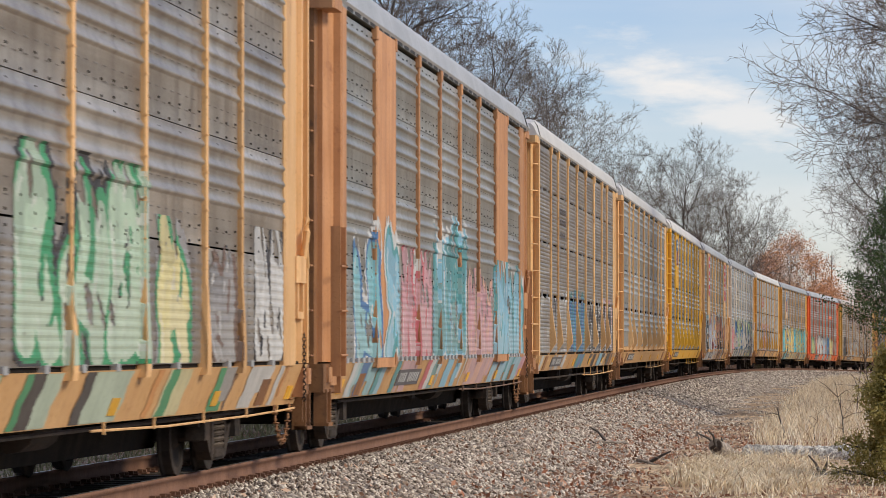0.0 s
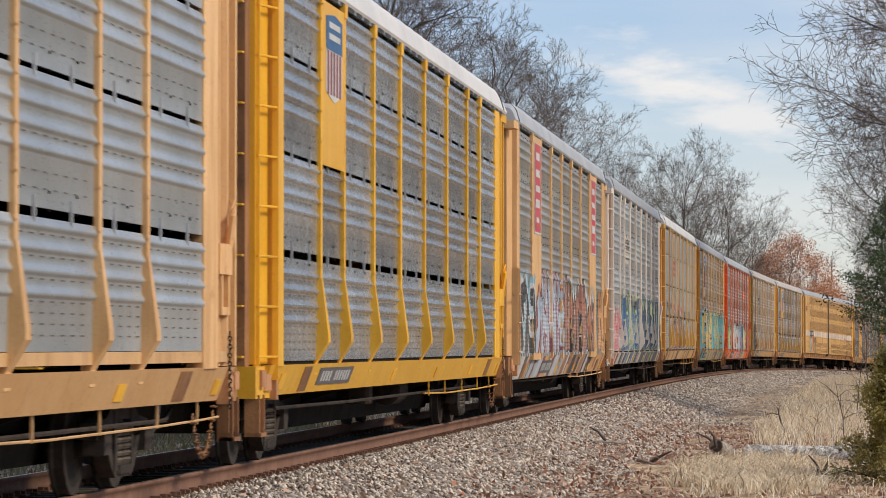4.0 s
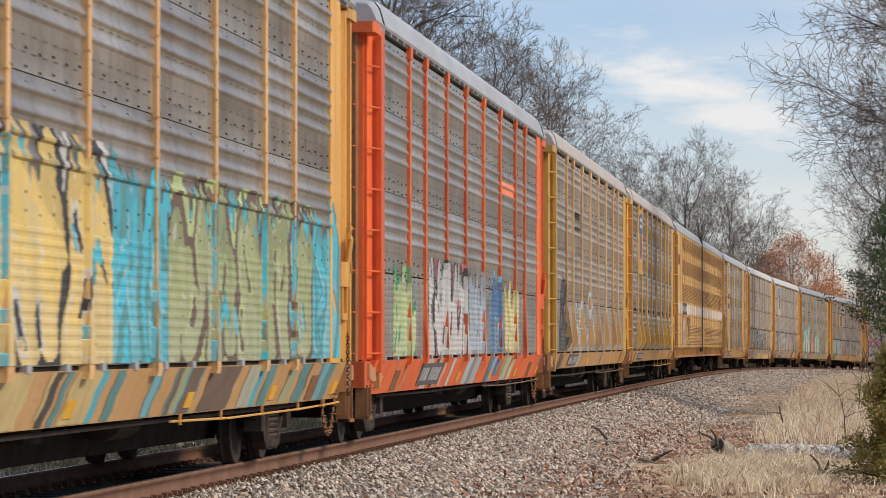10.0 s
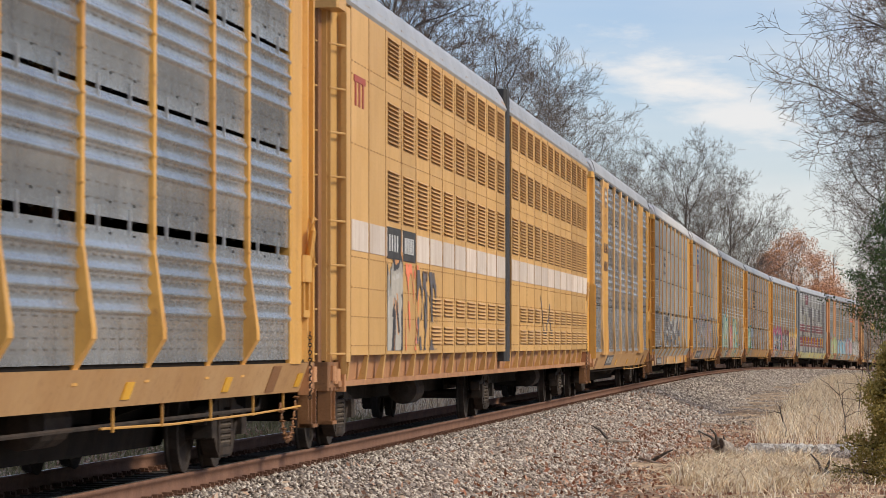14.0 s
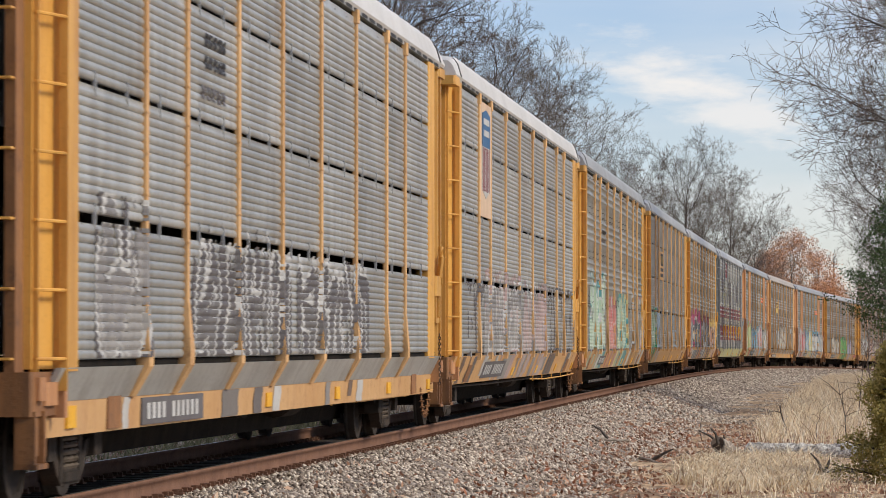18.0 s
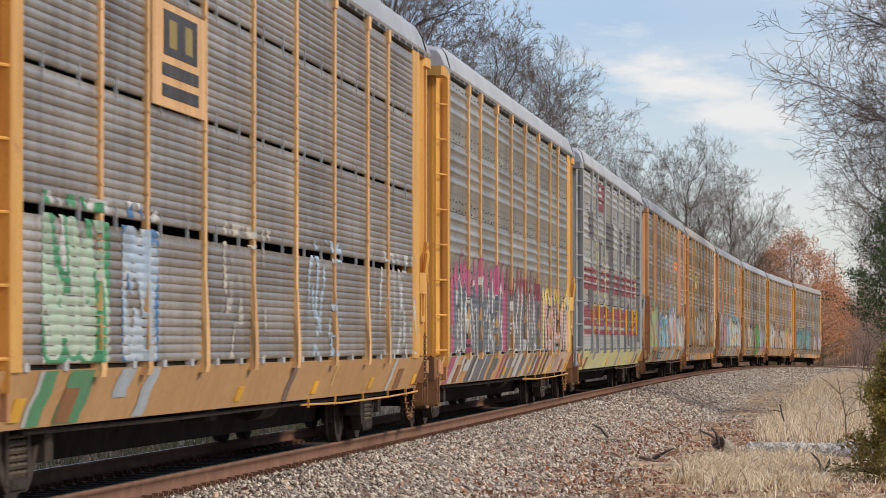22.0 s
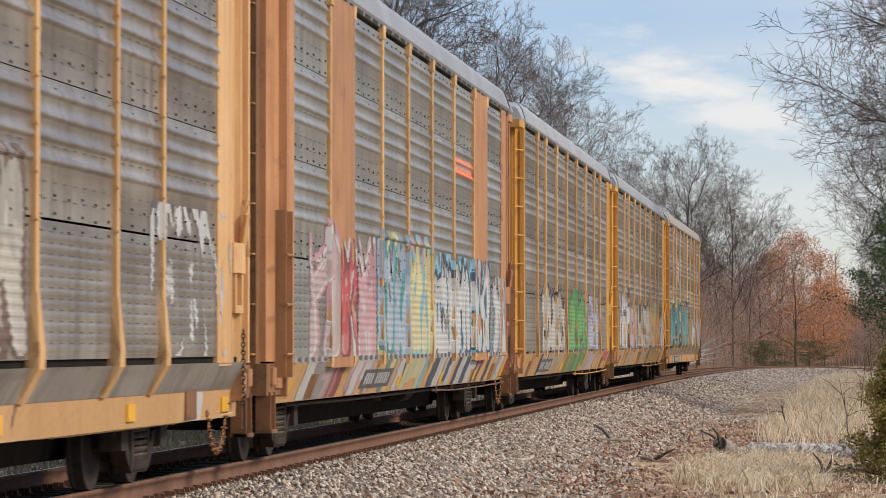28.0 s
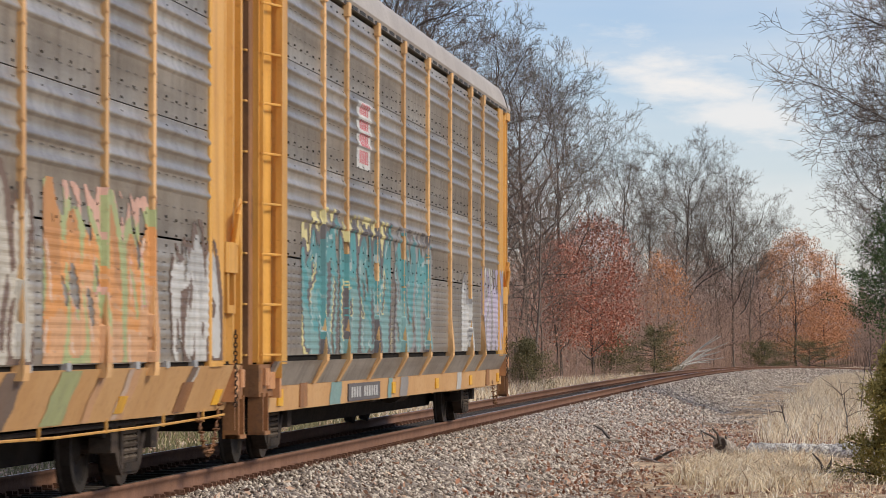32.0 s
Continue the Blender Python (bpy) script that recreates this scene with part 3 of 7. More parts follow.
def underframe(car, length, mid, trucks, trim):
    """What hangs below the deck of a car."""
    x0, x1 = -0.15 - mid, length - 0.55 - mid
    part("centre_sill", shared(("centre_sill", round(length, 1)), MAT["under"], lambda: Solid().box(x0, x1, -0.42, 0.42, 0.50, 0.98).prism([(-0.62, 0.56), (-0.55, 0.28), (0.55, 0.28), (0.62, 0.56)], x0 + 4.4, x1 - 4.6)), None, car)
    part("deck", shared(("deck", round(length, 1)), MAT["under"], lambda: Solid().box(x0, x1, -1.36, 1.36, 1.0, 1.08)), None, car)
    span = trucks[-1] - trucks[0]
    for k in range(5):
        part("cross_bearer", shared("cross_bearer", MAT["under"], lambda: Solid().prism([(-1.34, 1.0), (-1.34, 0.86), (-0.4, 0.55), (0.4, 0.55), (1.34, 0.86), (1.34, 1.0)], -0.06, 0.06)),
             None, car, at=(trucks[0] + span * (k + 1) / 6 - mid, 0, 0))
    part("air_reservoir", shared("air_reservoir", MAT["steel"], lambda: Solid().tube([(-0.55, 0, 0), (-0.5, 0, 0), (0.5, 0, 0), (0.55, 0, 0)], [0.1, 0.22, 0.22, 0.1], 14)),
         None, car, at=(trucks[0] + span * 0.62 - mid, -0.85, 0.66))
    part("brake_valve", shared("brake_valve", MAT["steel"], lambda: Solid().bevel_box(-0.22, 0.22, -0.16, 0.16, -0.2, 0.2, 0.05).tube([(0.2, 0, 0), (0.6, 0.1, 0.1)], 0.03, 6)),
         None, car, at=(trucks[0] + span * 0.42 - mid, -0.95, 0.72))
    part("brake_pipe", shared(("brake_pipe", round(length, 1)), MAT["steel"], lambda: Solid().tube([(x0 + 2.2, -1.22, 0.62), (x0 + length * 0.3, -1.22, 0.60), (x1 - 2.6, -1.22, 0.62), (x1 - 1.2, -1.0, 0.7)], 0.022, 6)), None, car)
    rod = Solid().tube([(-7.2, -1.30, 0.60), (-4.0, -1.31, 0.57), (0.6, -1.32, 0.58), (2.6, -1.34, 0.60), (3.1, -1.40, 0.62)], 0.013, 6)
    for x in (-6.8, -4.6, -2.1, 0.4, 2.4):
        rod.box(x - 0.018, x + 0.018, -1.33, -1.31, 0.56, 0.80)
    part("lever_rod", shared(("lever_rod", trim.name), trim if trim.name in ("yellow_paint", "bright_yellow_paint", "faded_orange_paint") else MAT["rust_brown"], lambda: rod), None, car, "long lever rod under the sill", at=(trucks[-1] - mid, 0, 0))
    loop = Solid()
    for k in range(26):
        q = k / 25
        cx, cz = 1.9 + 1.1 * q, 0.64 - 1.7 * q * (1 - q) + 0.08 * q
        loop.tube([(cx + 0.04 * math.cos(g), -1.37 + 0.03 * math.sin(g) * (k % 2), cz + 0.03 * math.sin(g) * ((k + 1) % 2)) for g in np.linspace(0, 6.28, 6)], 0.015, 3, False)
    part("hanging_chain", shared("hanging_chain", MAT["end_rust"], lambda: loop), None, car, "slack rusty chain", at=(trucks[-1] - mid, 0, 0))
    for x in (x0 - 0.1, x1 + 0.1):
        o = -1 if x < 0 else 1
        part("coupler", shared(("coupler", o), MAT["steel"], lambda: Solid().box(min(0, o * 0.55), max(0, o * 0.55), -0.11, 0.11, 0.70, 0.92).bevel_box(min(o * 0.4, o * 0.72), max(o * 0.4, o * 0.72), -0.2, 0.2, 0.64, 0.98, 0.06)),
             None, car, at=(x, 0, 0))
        part("air_hose", shared(("air_hose", o), MAT["black"], lambda: Solid().tube([(0, -0.35, 0.72), (o * 0.2, -0.36, 0.5), (o * 0.42, -0.33, 0.36), (o * 0.6, -0.3, 0.42)], 0.028, 7)), None, car, at=(x, 0, 0))


def end_parts(car, trim, front, low_ladder, length=27.4, mid=MID, panel=True):
    """Corner panel and channel, ladder with rungs, end doors and steps at one end of the car."""
    o = 1 if front else -1
    X = -mid if front else 26.7 - mid
    tag = "front" if front else "rear"
    edge, chan, plate = ((-0.33, -0.29), (-0.05, 0.54), (0.52, 0.92)) if front else ((-0.32, -0.22), (-0.12, 1.24), (1.22, 1.92))

    def slab(s, ab, y, y0, y1, z0, z1, c=0.0):
        x0, x1 = sorted((X + o * ab[0], X + o * ab[1]))
        ya, yb = sorted((y * y0, y * y1))
        return s.bevel_box(x0, x1, ya, yb, z0, z1, c) if c else s.box(x0, x1, ya, yb, z0, z1)

    for y in (-1, 1):
        if panel:
            part("corner_panel", shared((f"corner_panel_{tag}", y, mid), trim, lambda: slab(Solid(), plate, y, 1.30, 1.505, 1.1, 5.44, 0.02)), None, car)
        c0, c1 = chan
        m = (c0 + c1) / 2
        ring = [(c0, 1.20), (c1, 1.20), (c1, 1.34), (m + 0.05, 1.34), (m + 0.05, 1.42), (m - 0.03, 1.42), (m - 0.03, 1.34), (c0 + 0.05, 1.34), (c0 + 0.05, 1.46), (c0, 1.46)]
        if front:
            ring = [(c0, 1.24), (c1, 1.24), (c1, 1.49), (c1 - 0.05, 1.49), (c1 - 0.06, 1.40), (c0 + 0.07, 1.27), (c0 + 0.05, 1.345), (c0, 1.345)]
        else:
            ring = [(c0, 1.14), (c1, 1.14), (c1, 1.37), (1.12, 1.37), (1.11, 1.45), (1.05, 1.45), (1.04, 1.37), (0.90, 1.37), (0.89, 1.45), (0.83, 1.45), (0.82, 1.37), (0.62, 1.37), (0.58, 1.475), (0.50, 1.475), (0.47, 1.34),
                    (0.44, 1.18), (c0 + 0.10, 1.17), (c0 + 0.10, 1.45), (c0, 1.45)]
        part("corner_channel", shared((f"corner_channel_{tag}", y, mid), trim, lambda: Solid().pillar([(X + o * q[0], y * q[1]) for q in ring], 1.12, 5.40)), None, car)
        ring2 = [(edge[0], 1.20), (chan[0] + 0.01, 1.20), (chan[0] + 0.01, 1.285), (edge[0], 1.285)] if front else [(edge[0], 1.06), (chan[0] + 0.01, 1.06), (chan[0] + 0.01, 1.22), (edge[0], 1.24)]
        part("corner_post", shared((f"corner_post_{tag}", y, mid), MAT["end_rust"] if trim.name not in ("cream_paint", "grey_paint") else trim, lambda: Solid().pillar([(X + o * q[0], y * q[1]) for q in ring2], 1.08, 5.42)), None, car)
        part("corner_bracket", shared((f"corner_bracket_{tag}", y, mid), trim, lambda: slab(Solid(), (-0.38, 0.30), y, 1.12, 1.54 if front else 1.48, 5.34, 5.48, 0.03)), None, car)
        part("end_sill_block", shared((f"end_sill_block_{tag}", y, mid), MAT["end_rust"] if trim.name in ("yellow_paint", "faded_orange_paint", "mustard_paint", "brown_orange_paint", "faded_yellow_plate_paint") else trim, lambda: slab(Solid(), (-0.34, 0.50), y, 0.9, 1.42, 0.76, 1.10, 0.02)), None, car)
        part("step_box", shared((f"step_box_{tag}", y, mid), MAT["end_rust"], lambda: slab(slab(slab(slab(slab(Solid(), (-0.28, 0.0), y, 1.28, 1.40, 0.46, 0.78, 0.03), (-0.32, -0.28), y, 1.28, 1.44, 0.36, 0.80), (0.0, 0.04), y, 1.28, 1.44, 0.36, 0.80), (-0.32, 0.04), y, 1.30, 1.46, 0.36, 0.40), (0.12, 0.15), y, 1.3, 1.42, 0.45, 0.8)), None, car)
        part("corner_gusset", shared((f"corner_gusset_{tag}", y, mid), MAT["brown"], lambda: slab(slab(slab(Solid(), (0.06, 0.42), y, 1.40, 1.455, 0.84, 1.02, 0.02), (-0.20, -0.05), y, 1.40, 1.47, 0.88, 1.06, 0.02), (0.48, 0.56), y, 1.36, 1.50, 0.74, 1.12, 0.01)), None, car)
        if y == -1 and (front or low_ladder):
            top = 2.6 if low_ladder else 5.2
            stile = Solid()
            for xx in (0.0, 0.46):
                skew = 1.325 + 0.28 * (xx + 0.05)
                slab(stile, (xx - 0.01, xx + 0.01), y, skew - 0.02 if not low_ladder else 1.44, skew + 0.05 if not low_ladder else 1.56, 0.95, top + 0.15)
            lad = part("ladder", shared((f"ladder_{tag}", low_ladder, mid), trim, lambda: stile), None, car)
            rung = shared((f"rung_{tag}", low_ladder, mid), trim, lambda: Solid().tube([(X + o * -0.02, 0.0 if low_ladder else 0.115, 0), (X + o * 0.48, 0.0 if low_ladder else -0.025, 0)], 0.014, 6))
            for k in range(int((top - 1.10) / 0.535) + 1):
                part("rung", rung, None, lad, at=(0, -1.48 if not low_ladder else -1.57, 1.20 + 0.535 * k))
            if front:
                grab = shared(("end_grab_iron", mid), trim, lambda: Solid().tube([(X - 0.33, -1.265, 0), (X - 0.40, -1.265, 0), (X - 0.40, -0.95, 0), (X - 0.33, -0.95, 0)], 0.014, 5))
                for k in range(8):
                    part("grab_iron", grab, None, car, at=(0, 0, 1.2 + 0.535 * k))
    for y in (-0.56, 0.56):
        door = Solid()
        slab(door, (-0.20, -0.14), 1, y - 0.55, y + 0.55, 1.1, 5.5)
        # doors coloured near black for the shade in the gap between cars
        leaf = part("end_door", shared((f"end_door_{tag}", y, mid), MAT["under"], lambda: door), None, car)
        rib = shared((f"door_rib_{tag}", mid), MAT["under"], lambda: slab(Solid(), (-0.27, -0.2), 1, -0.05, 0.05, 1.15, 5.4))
        for k in (-0.5, -0.17, 0.17, 0.5):
            part("door_rib", rib, None, leaf, at=(0, y + k, 0))
    if not front:
        part("door_lock", shared(("door_lock", mid), trim, lambda: slab(slab(slab(slab(Solid(), (0.55, 1.0), -1, 1.34, 1.50, 1.62, 1.70), (0.92, 1.0), -1, 1.34, 1.50, 1.70, 2.02), (0.55, 0.63), -1, 1.34, 1.50, 1.70, 2.02), (0.5, 1.05), -1, 1.34, 1.52, 2.02, 2.32, 0.03)), None, car)
        part("lock_lever", shared(("lock_lever", mid), trim, lambda: Solid().tube([(X - 0.6, -1.5, 2.3), (X - 0.6, -1.54, 2.6), (X - 0.5, -1.52, 2.75)], 0.04, 7).tube([(X - 0.45, -1.5, 2.6), (X - 0.3, -1.5, 2.2)], 0.025, 6)), None, car)
        chain = Solid()
        a = X - 0.55
        for k in range(18):
            chain.tube([(a + 0.018 * math.cos(q) * (k % 2), -1.5 + 0.018 * math.cos(q) * ((k + 1) % 2), 0.72 + 0.042 * k + 0.028 * math.sin(q)) for q in np.linspace(0, 6.28, 8)], 0.007, 4, False)
        part("lock_chain", shared(("lock_chain", mid), MAT["steel"], lambda: chain), None, car)


def roof_shape(length, mid):
    """A roof of lapped sheets, with shoulders and sloped ends."""
    cross = [(-1.50, 5.48), (-1.525, 5.52), (-1.515, 5.56), (-1.46, 5.76), (-1.40, 5.85), (-1.0, 5.92), (0, 5.97), (1.0, 5.92), (1.40, 5.85), (1.46, 5.76), (1.515, 5.56), (1.525, 5.52), (1.50, 5.48)]
    xs = [(-0.12, 0.62), (0.25, 0.80), (0.9, 0.97), (1.0, 1.0)]
    n = int((length - 2) / 1.22)
    for k in range(n + 1):
        x = 1.0 + (length - 2.4) * k / n
        xs += [(x + 0.02, 1.012), (x + 0.06, 1.012), (x + 0.08, 1.0)]
    xs += [(length - 1.3, 0.97), (length - 0.7, 0.80), (length - 0.35, 0.62)]
    s = Solid()
    m = len(cross)
    vs = []
    for x, k in xs:
        for y, z in cross:
            lift = (z - 5.53)
            vs.append((x - mid, y, 5.53 + (lift * k if lift > 0 else lift) + (0.008 if k > 1 and lift > 0 else 0)))
    fs = [(i * m + j, i * m + j + 1, (i + 1) * m + j + 1, (i + 1) * m + j) for i in range(len(xs) - 1) for j in range(m - 1)]
    fs += [(i * m, i * m + m, i * m + 2 * m - 1, i * m + m - 1) for i in range(len(xs) - 1)]
    fs += [tuple(range(m)), tuple(range(len(vs) - 1, len(vs) - m - 1, -1))]
    return s.add(vs, fs)


CARS = {}


def autorack(i, label, sheet, trim, roof="roof", style="rib", slots=False, wide=False, skirt=False, gusset=False, sill=None, thin=None, ledge=False):
    """A covered car carrier: deck, side sheets in four tiers between posts, roof, ends and running gear."""
    car = thing("autorack_car", label, "freight car", "autorack cars of the train")
    T, P, R = MAT[trim], MAT[sheet], MAT[roof]
    TH = MAT[thin] if thin else T
    bottom = 1.19 if skirt else (1.27 if ledge else 1.15)
    tiers = [bottom] + (TIERS if slots else TIERS_RIB)[1:]
    gap = 0.042 if slots else 0.010
    lowest = "low" if style == "rib" and not slots else style
    # near and far sides
    for b in range(9):
        x0, x1 = BAYS[b], BAYS[b + 1]
        plate = wide and b in (1, 7)
        if plate:
            cover = shared(("cover_plate", round(x1 - x0, 2), bottom), T, lambda: Solid().bevel_box(0, x1 - x0, -0.06, 0.03, bottom - 0.12, 5.44, 0.02))
            part("cover_plate", cover, None, car, at=(x0 - MID, SHEET, 0))
        else:
            for k in range(4):
                h = tiers[k + 1] - tiers[k] - gap
                part("side_sheet", sheet_mesh(lowest if k == 0 else style, x1 - x0 - 0.02, h, P), None, car, at=(x0 + 0.01 - MID, SHEET, tiers[k] + (gap if k else 0)))
        o = part("far_side_sheet", sheet_mesh(style, x1 - x0 - 0.02, 4.2, P), None, car, at=(x1 - 0.01 - MID, -SHEET, 1.2))
        o.rotation_euler = (0, 0, math.pi)
    def post_shape(y):
        s = Solid()
        out = POST if y < 0 else -POST
        a, b = sorted((out, out * 0.955))
        s.bevel_box(-0.042, 0.042, a, b, 2.05 if gusset else bottom, 5.42, 0.012)
        a, b = sorted((out * 1.012, out * 0.95))
        s.bevel_box(-0.075, 0.075, a, b, 5.30, 5.47, 0.015)
        q = 1 if y > 0 else -1
        if gusset:
            ring = [(q * 1.44, 2.10), (q * 1.525, 2.10), (q * 1.61, 1.45), (q * 1.61, 1.36), (q * 1.46, 1.12), (q * 1.45, 0.98), (q * 1.38, 0.98), (q * 1.38, 1.2)]
        elif skirt:
            ring = [(q * 1.44, 1.7), (q * 1.525, 1.7), (q * 1.56, 1.25), (q * 1.555, 1.12), (q * 1.40, 0.86), (q * 1.33, 0.86), (q * 1.40, 1.1)]
        else:
            ring = [(q * 1.44, 1.9), (q * 1.525, 1.9), (q * 1.545, 1.35), (q * 1.545, 1.10), (q * 1.535, 1.04), (q * 1.45, 1.04)]
        top = max(z for _, z in ring)
        wide_of = lambda z: 0.043 + 0.062 * min(max((top - z) / (top - 1.25), 0), 1)
        n = len(ring)
        s.add([(e * wide_of(z), y, z) for e in (-1, 1) for y, z in ring], [(k, (k + 1) % n, n + (k + 1) % n, n + k) for k in range(n)] + [tuple(range(n - 1, -1, -1)), tuple(range(n, 2 * n))])
        if y < 0:                         # bolted clips on the post
            for z in np.arange(2.25, 5.25, 0.36):
                s.box(-0.047, 0.047, -1.528, -1.49, z - 0.008, z + 0.008)
        return s

    kind = (gusset, skirt)
    for x in BAYS[1:-1]:
        for y in (-1, 1):
            part("post", shared(("post", y, kind), TH, lambda: post_shape(y)), None, car, at=(x - MID, 0, 0))
    # sill, skirt and top chord
    sill_m = MAT[sill] if sill else (MAT["sill_tan"] if trim in ("yellow", "mustard", "brown", "tan") else T)
    for y in (-1, 1):
        low = 0.66 if not gusset else 0.78
        if skirt:
            ring = [(y * 1.34, 0.86), (y * 1.37, 0.86), (y * 1.36, 0.58), (y * 1.30, 0.58)]
        else:
            ring = [(y * 1.40, 1.11), (y * 1.49, 1.11), (y * (1.32 if low < 0.7 else 1.37), low), (y * 1.24, low)]
        part("side_sill", shared(("side_sill", y, kind), sill_m, lambda: Solid().prism(ring, 0.15 - MID, 26.5 - MID)), None, car)
        if skirt:
            part("skirt", shared(("skirt", y), P, lambda: Solid().prism([(y * 1.46, 1.13), (y * 1.51, 1.13), (y * 1.375, 0.86), (y * 1.33, 0.88)], 0.3 - MID, 26.3 - MID)), None, car)
        part("top_chord", shared(("top_chord", y), P, lambda: Solid().prism([(y * 1.40, 5.44), (y * 1.50, 5.44), (y * 1.50, 5.50), (y * 1.40, 5.50)], 0.5 - MID, 26.2 - MID)), None, car)
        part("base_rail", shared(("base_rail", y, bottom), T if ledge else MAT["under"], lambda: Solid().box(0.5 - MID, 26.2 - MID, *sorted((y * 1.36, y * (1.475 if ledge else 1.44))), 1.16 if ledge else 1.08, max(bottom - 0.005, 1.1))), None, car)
    part("roof", shared(("roof", 27), R, lambda: roof_shape(27.05, MID)), None, car)
    rim = [(-1.50, 5.50), (-1.53, 5.53), (-1.47, 5.74), (-1.41, 5.82), (0, 5.94), (1.41, 5.82), (1.47, 5.74), (1.53, 5.53), (1.50, 5.50)]
    for x in (0.67, 26.09):
        part("roof_end_cap", shared("roof_end_cap", MAT["under"], lambda: Solid().prism(rim, -0.06, 0.06)), None, car, "dark seam cover near the roof end", at=(x - MID, 0, 0))
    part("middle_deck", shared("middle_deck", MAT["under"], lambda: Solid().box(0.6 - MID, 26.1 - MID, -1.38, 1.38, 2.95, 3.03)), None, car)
    # rows of bolts on the sheets
    bolts = shared(("bolts", style, wide, slots), MAT["under"], lambda: bolt_rows(style, wide, slots))
    part("bolts", bolts, None, car)["kind"] = "stuff"
    if slots:
        part("hanger_pattern", shared("hanger_pattern", MAT["roof"], slot_hangers), None, car, "grey straps across the slots")["kind"] = "stuff"
    if style == "rib":
        part("perforated_pattern", shared(("perforated_pattern", wide, slots, bottom), MAT["hole"], lambda: perforation_rows(wide, tiers, gap)), None, car, "rows of small dark slots in the sheets")["kind"] = "stuff"
    if wide or not (gusset or skirt):
        pegs = Solid()
        for x in np.arange(1.0, 25.6, 0.5 if wide else 1.35):
            pegs.box(x - MID, x + (0.2 if wide else 0.16) - MID, -1.50, -1.44, bottom - 0.05, bottom + 0.015)
        part("clip_strip", shared(("clip_strip", wide, bottom), MAT["roof"], lambda: pegs), None, car, "row of small pale clips under the sheets")["kind"] = "stuff"
    end_parts(car, T, True, wide)
    end_parts(car, T, False, wide)
    underframe(car, 27.4, MID, (2.5, 22.95), T)
    truck(car, 2.5 - MID)
    truck(car, 22.95 - MID)
    vents = Solid()
    for x in np.arange(1.0, 25.6, 0.72):
        vents.box(x - MID, x + 0.5 - MID, -1.506, -1.48, 5.447, 5.493)
    part("vent_strip", shared("vent_strip", MAT["black"], lambda: vents), None, car)["kind"] = "stuff"
    # reflectors and jacking pockets on the sill
    foot, ya = (0.78, 1.37) if gusset else (0.66, 1.32)
    if skirt:
        foot, lean = 0.58, lambda z: -1.372
    else:
        lean = lambda z: -(ya + (1.49 - ya) * (z - foot) / (1.11 - foot))

    def sill_plate(u0, u1, z0, z1, out):
        return Solid().add([(u - MID, lean(z) - d, z) for d in (out, -0.01) for u, z in ((u0, z0), (u1, z0), (u1, z1), (u0, z1))],
                           [(0, 1, 2, 3), (4, 7, 6, 5), (0, 4, 5, 1), (1, 5, 6, 2), (2, 6, 7, 3), (3, 7, 4, 0)])

    span = (foot + 0.06, foot + 0.24)
    for u in (1.05, 10.9, 16.1, 21.0, 25.6):
        part("reflector", shared(("reflector", kind, u), MAT["yellow_bright"], lambda: sill_plate(u, u + 0.34, span[0], span[1] - 0.03 * (u > 5), 0.014)), None, car, "orange-yellow reflector strip")
    for u in (2.65, 23.7):
        part("jacking_pocket", shared(("jacking_pocket", kind, u), MAT["end_rust"], lambda: sill_plate(u, u + 0.55, foot + 0.02, foot + 0.30, 0.010)), None, car, "dark brown jacking pocket")
    CARS[i] = dict(ob=car, paints=[], style=style, lowest=lowest, tiers=tiers, gap=gap, wide=wide, skirt=skirt, gusset=gusset, mid=MID)
    return car


def perforation_rows(wide, tiers, gap):
    """Short dark slots pressed into the flats between the ribs."""
    s = Solid()
    for b in range(9):
        if wide and b in (1, 7):
            continue
        x0, x1 = BAYS[b] + 0.22, BAYS[b + 1] - 0.3
        for k in range(4):
            z0 = tiers[k] + (gap if k else 0)
            h = tiers[k + 1] - z0
            rows = [0.12 + 0.086 * q for q in range(11)] if k == 0 else [0.14, 0.27, 0.40 + 0.151]
            for zz in rows:
                for x in np.arange(x0 + 0.1 * (k % 2), x1, 0.36):
                    s.add([(x - MID, SHEET - 0.0055, z0 + zz), (x + 0.15 - MID, SHEET - 0.0055, z0 + zz), (x + 0.15 - MID, SHEET - 0.0055, z0 + zz + 0.012), (x - MID, SHEET - 0.0055, z0 + zz + 0.012)], [(0, 1, 2, 3)])
    return s


def bolt_rows(style, wide, slots):
    s = Solid()
    for b in range(9):
        if wide and b in (1, 7):
            continue
        x0, x1 = BAYS[b] + 0.25, BAYS[b + 1] - 0.2
        n = max(2, int((x1 - x0) / 0.42))
        for k, z in enumerate((TIERS if slots else TIERS_RIB)[1:]):
            for dz in ((-0.09, 0.03, 0.17) if style == "rib" else (-0.06,)):
                if k == 3 and dz > 0:
                    continue
                for j in range(n + 1):
                    x = x0 + (x1 - x0) * j / n
                    if slots and j % 2:
                        continue
                    q = 0.011
                    zz = z + dz + (0.02 if j % 2 else 0)
                    if z + dz > 5.33:
                        continue
                    s.add([(x - q - MID, SHEET - 0.013, zz - q), (x + q - MID, SHEET - 0.013, zz - q), (x + q - MID, SHEET - 0.013, zz + q), (x - q - MID, SHEET - 0.013, zz + q),
                           (x - q - MID, SHEET + 0.01, zz - q), (x + q - MID, SHEET + 0.01, zz - q), (x + q - MID, SHEET + 0.01, zz + q), (x - q - MID, SHEET + 0.01, zz + q)],
                          [(0, 1, 2, 3), (2, 6, 7, 3), (3, 7, 4, 0)])
    return s


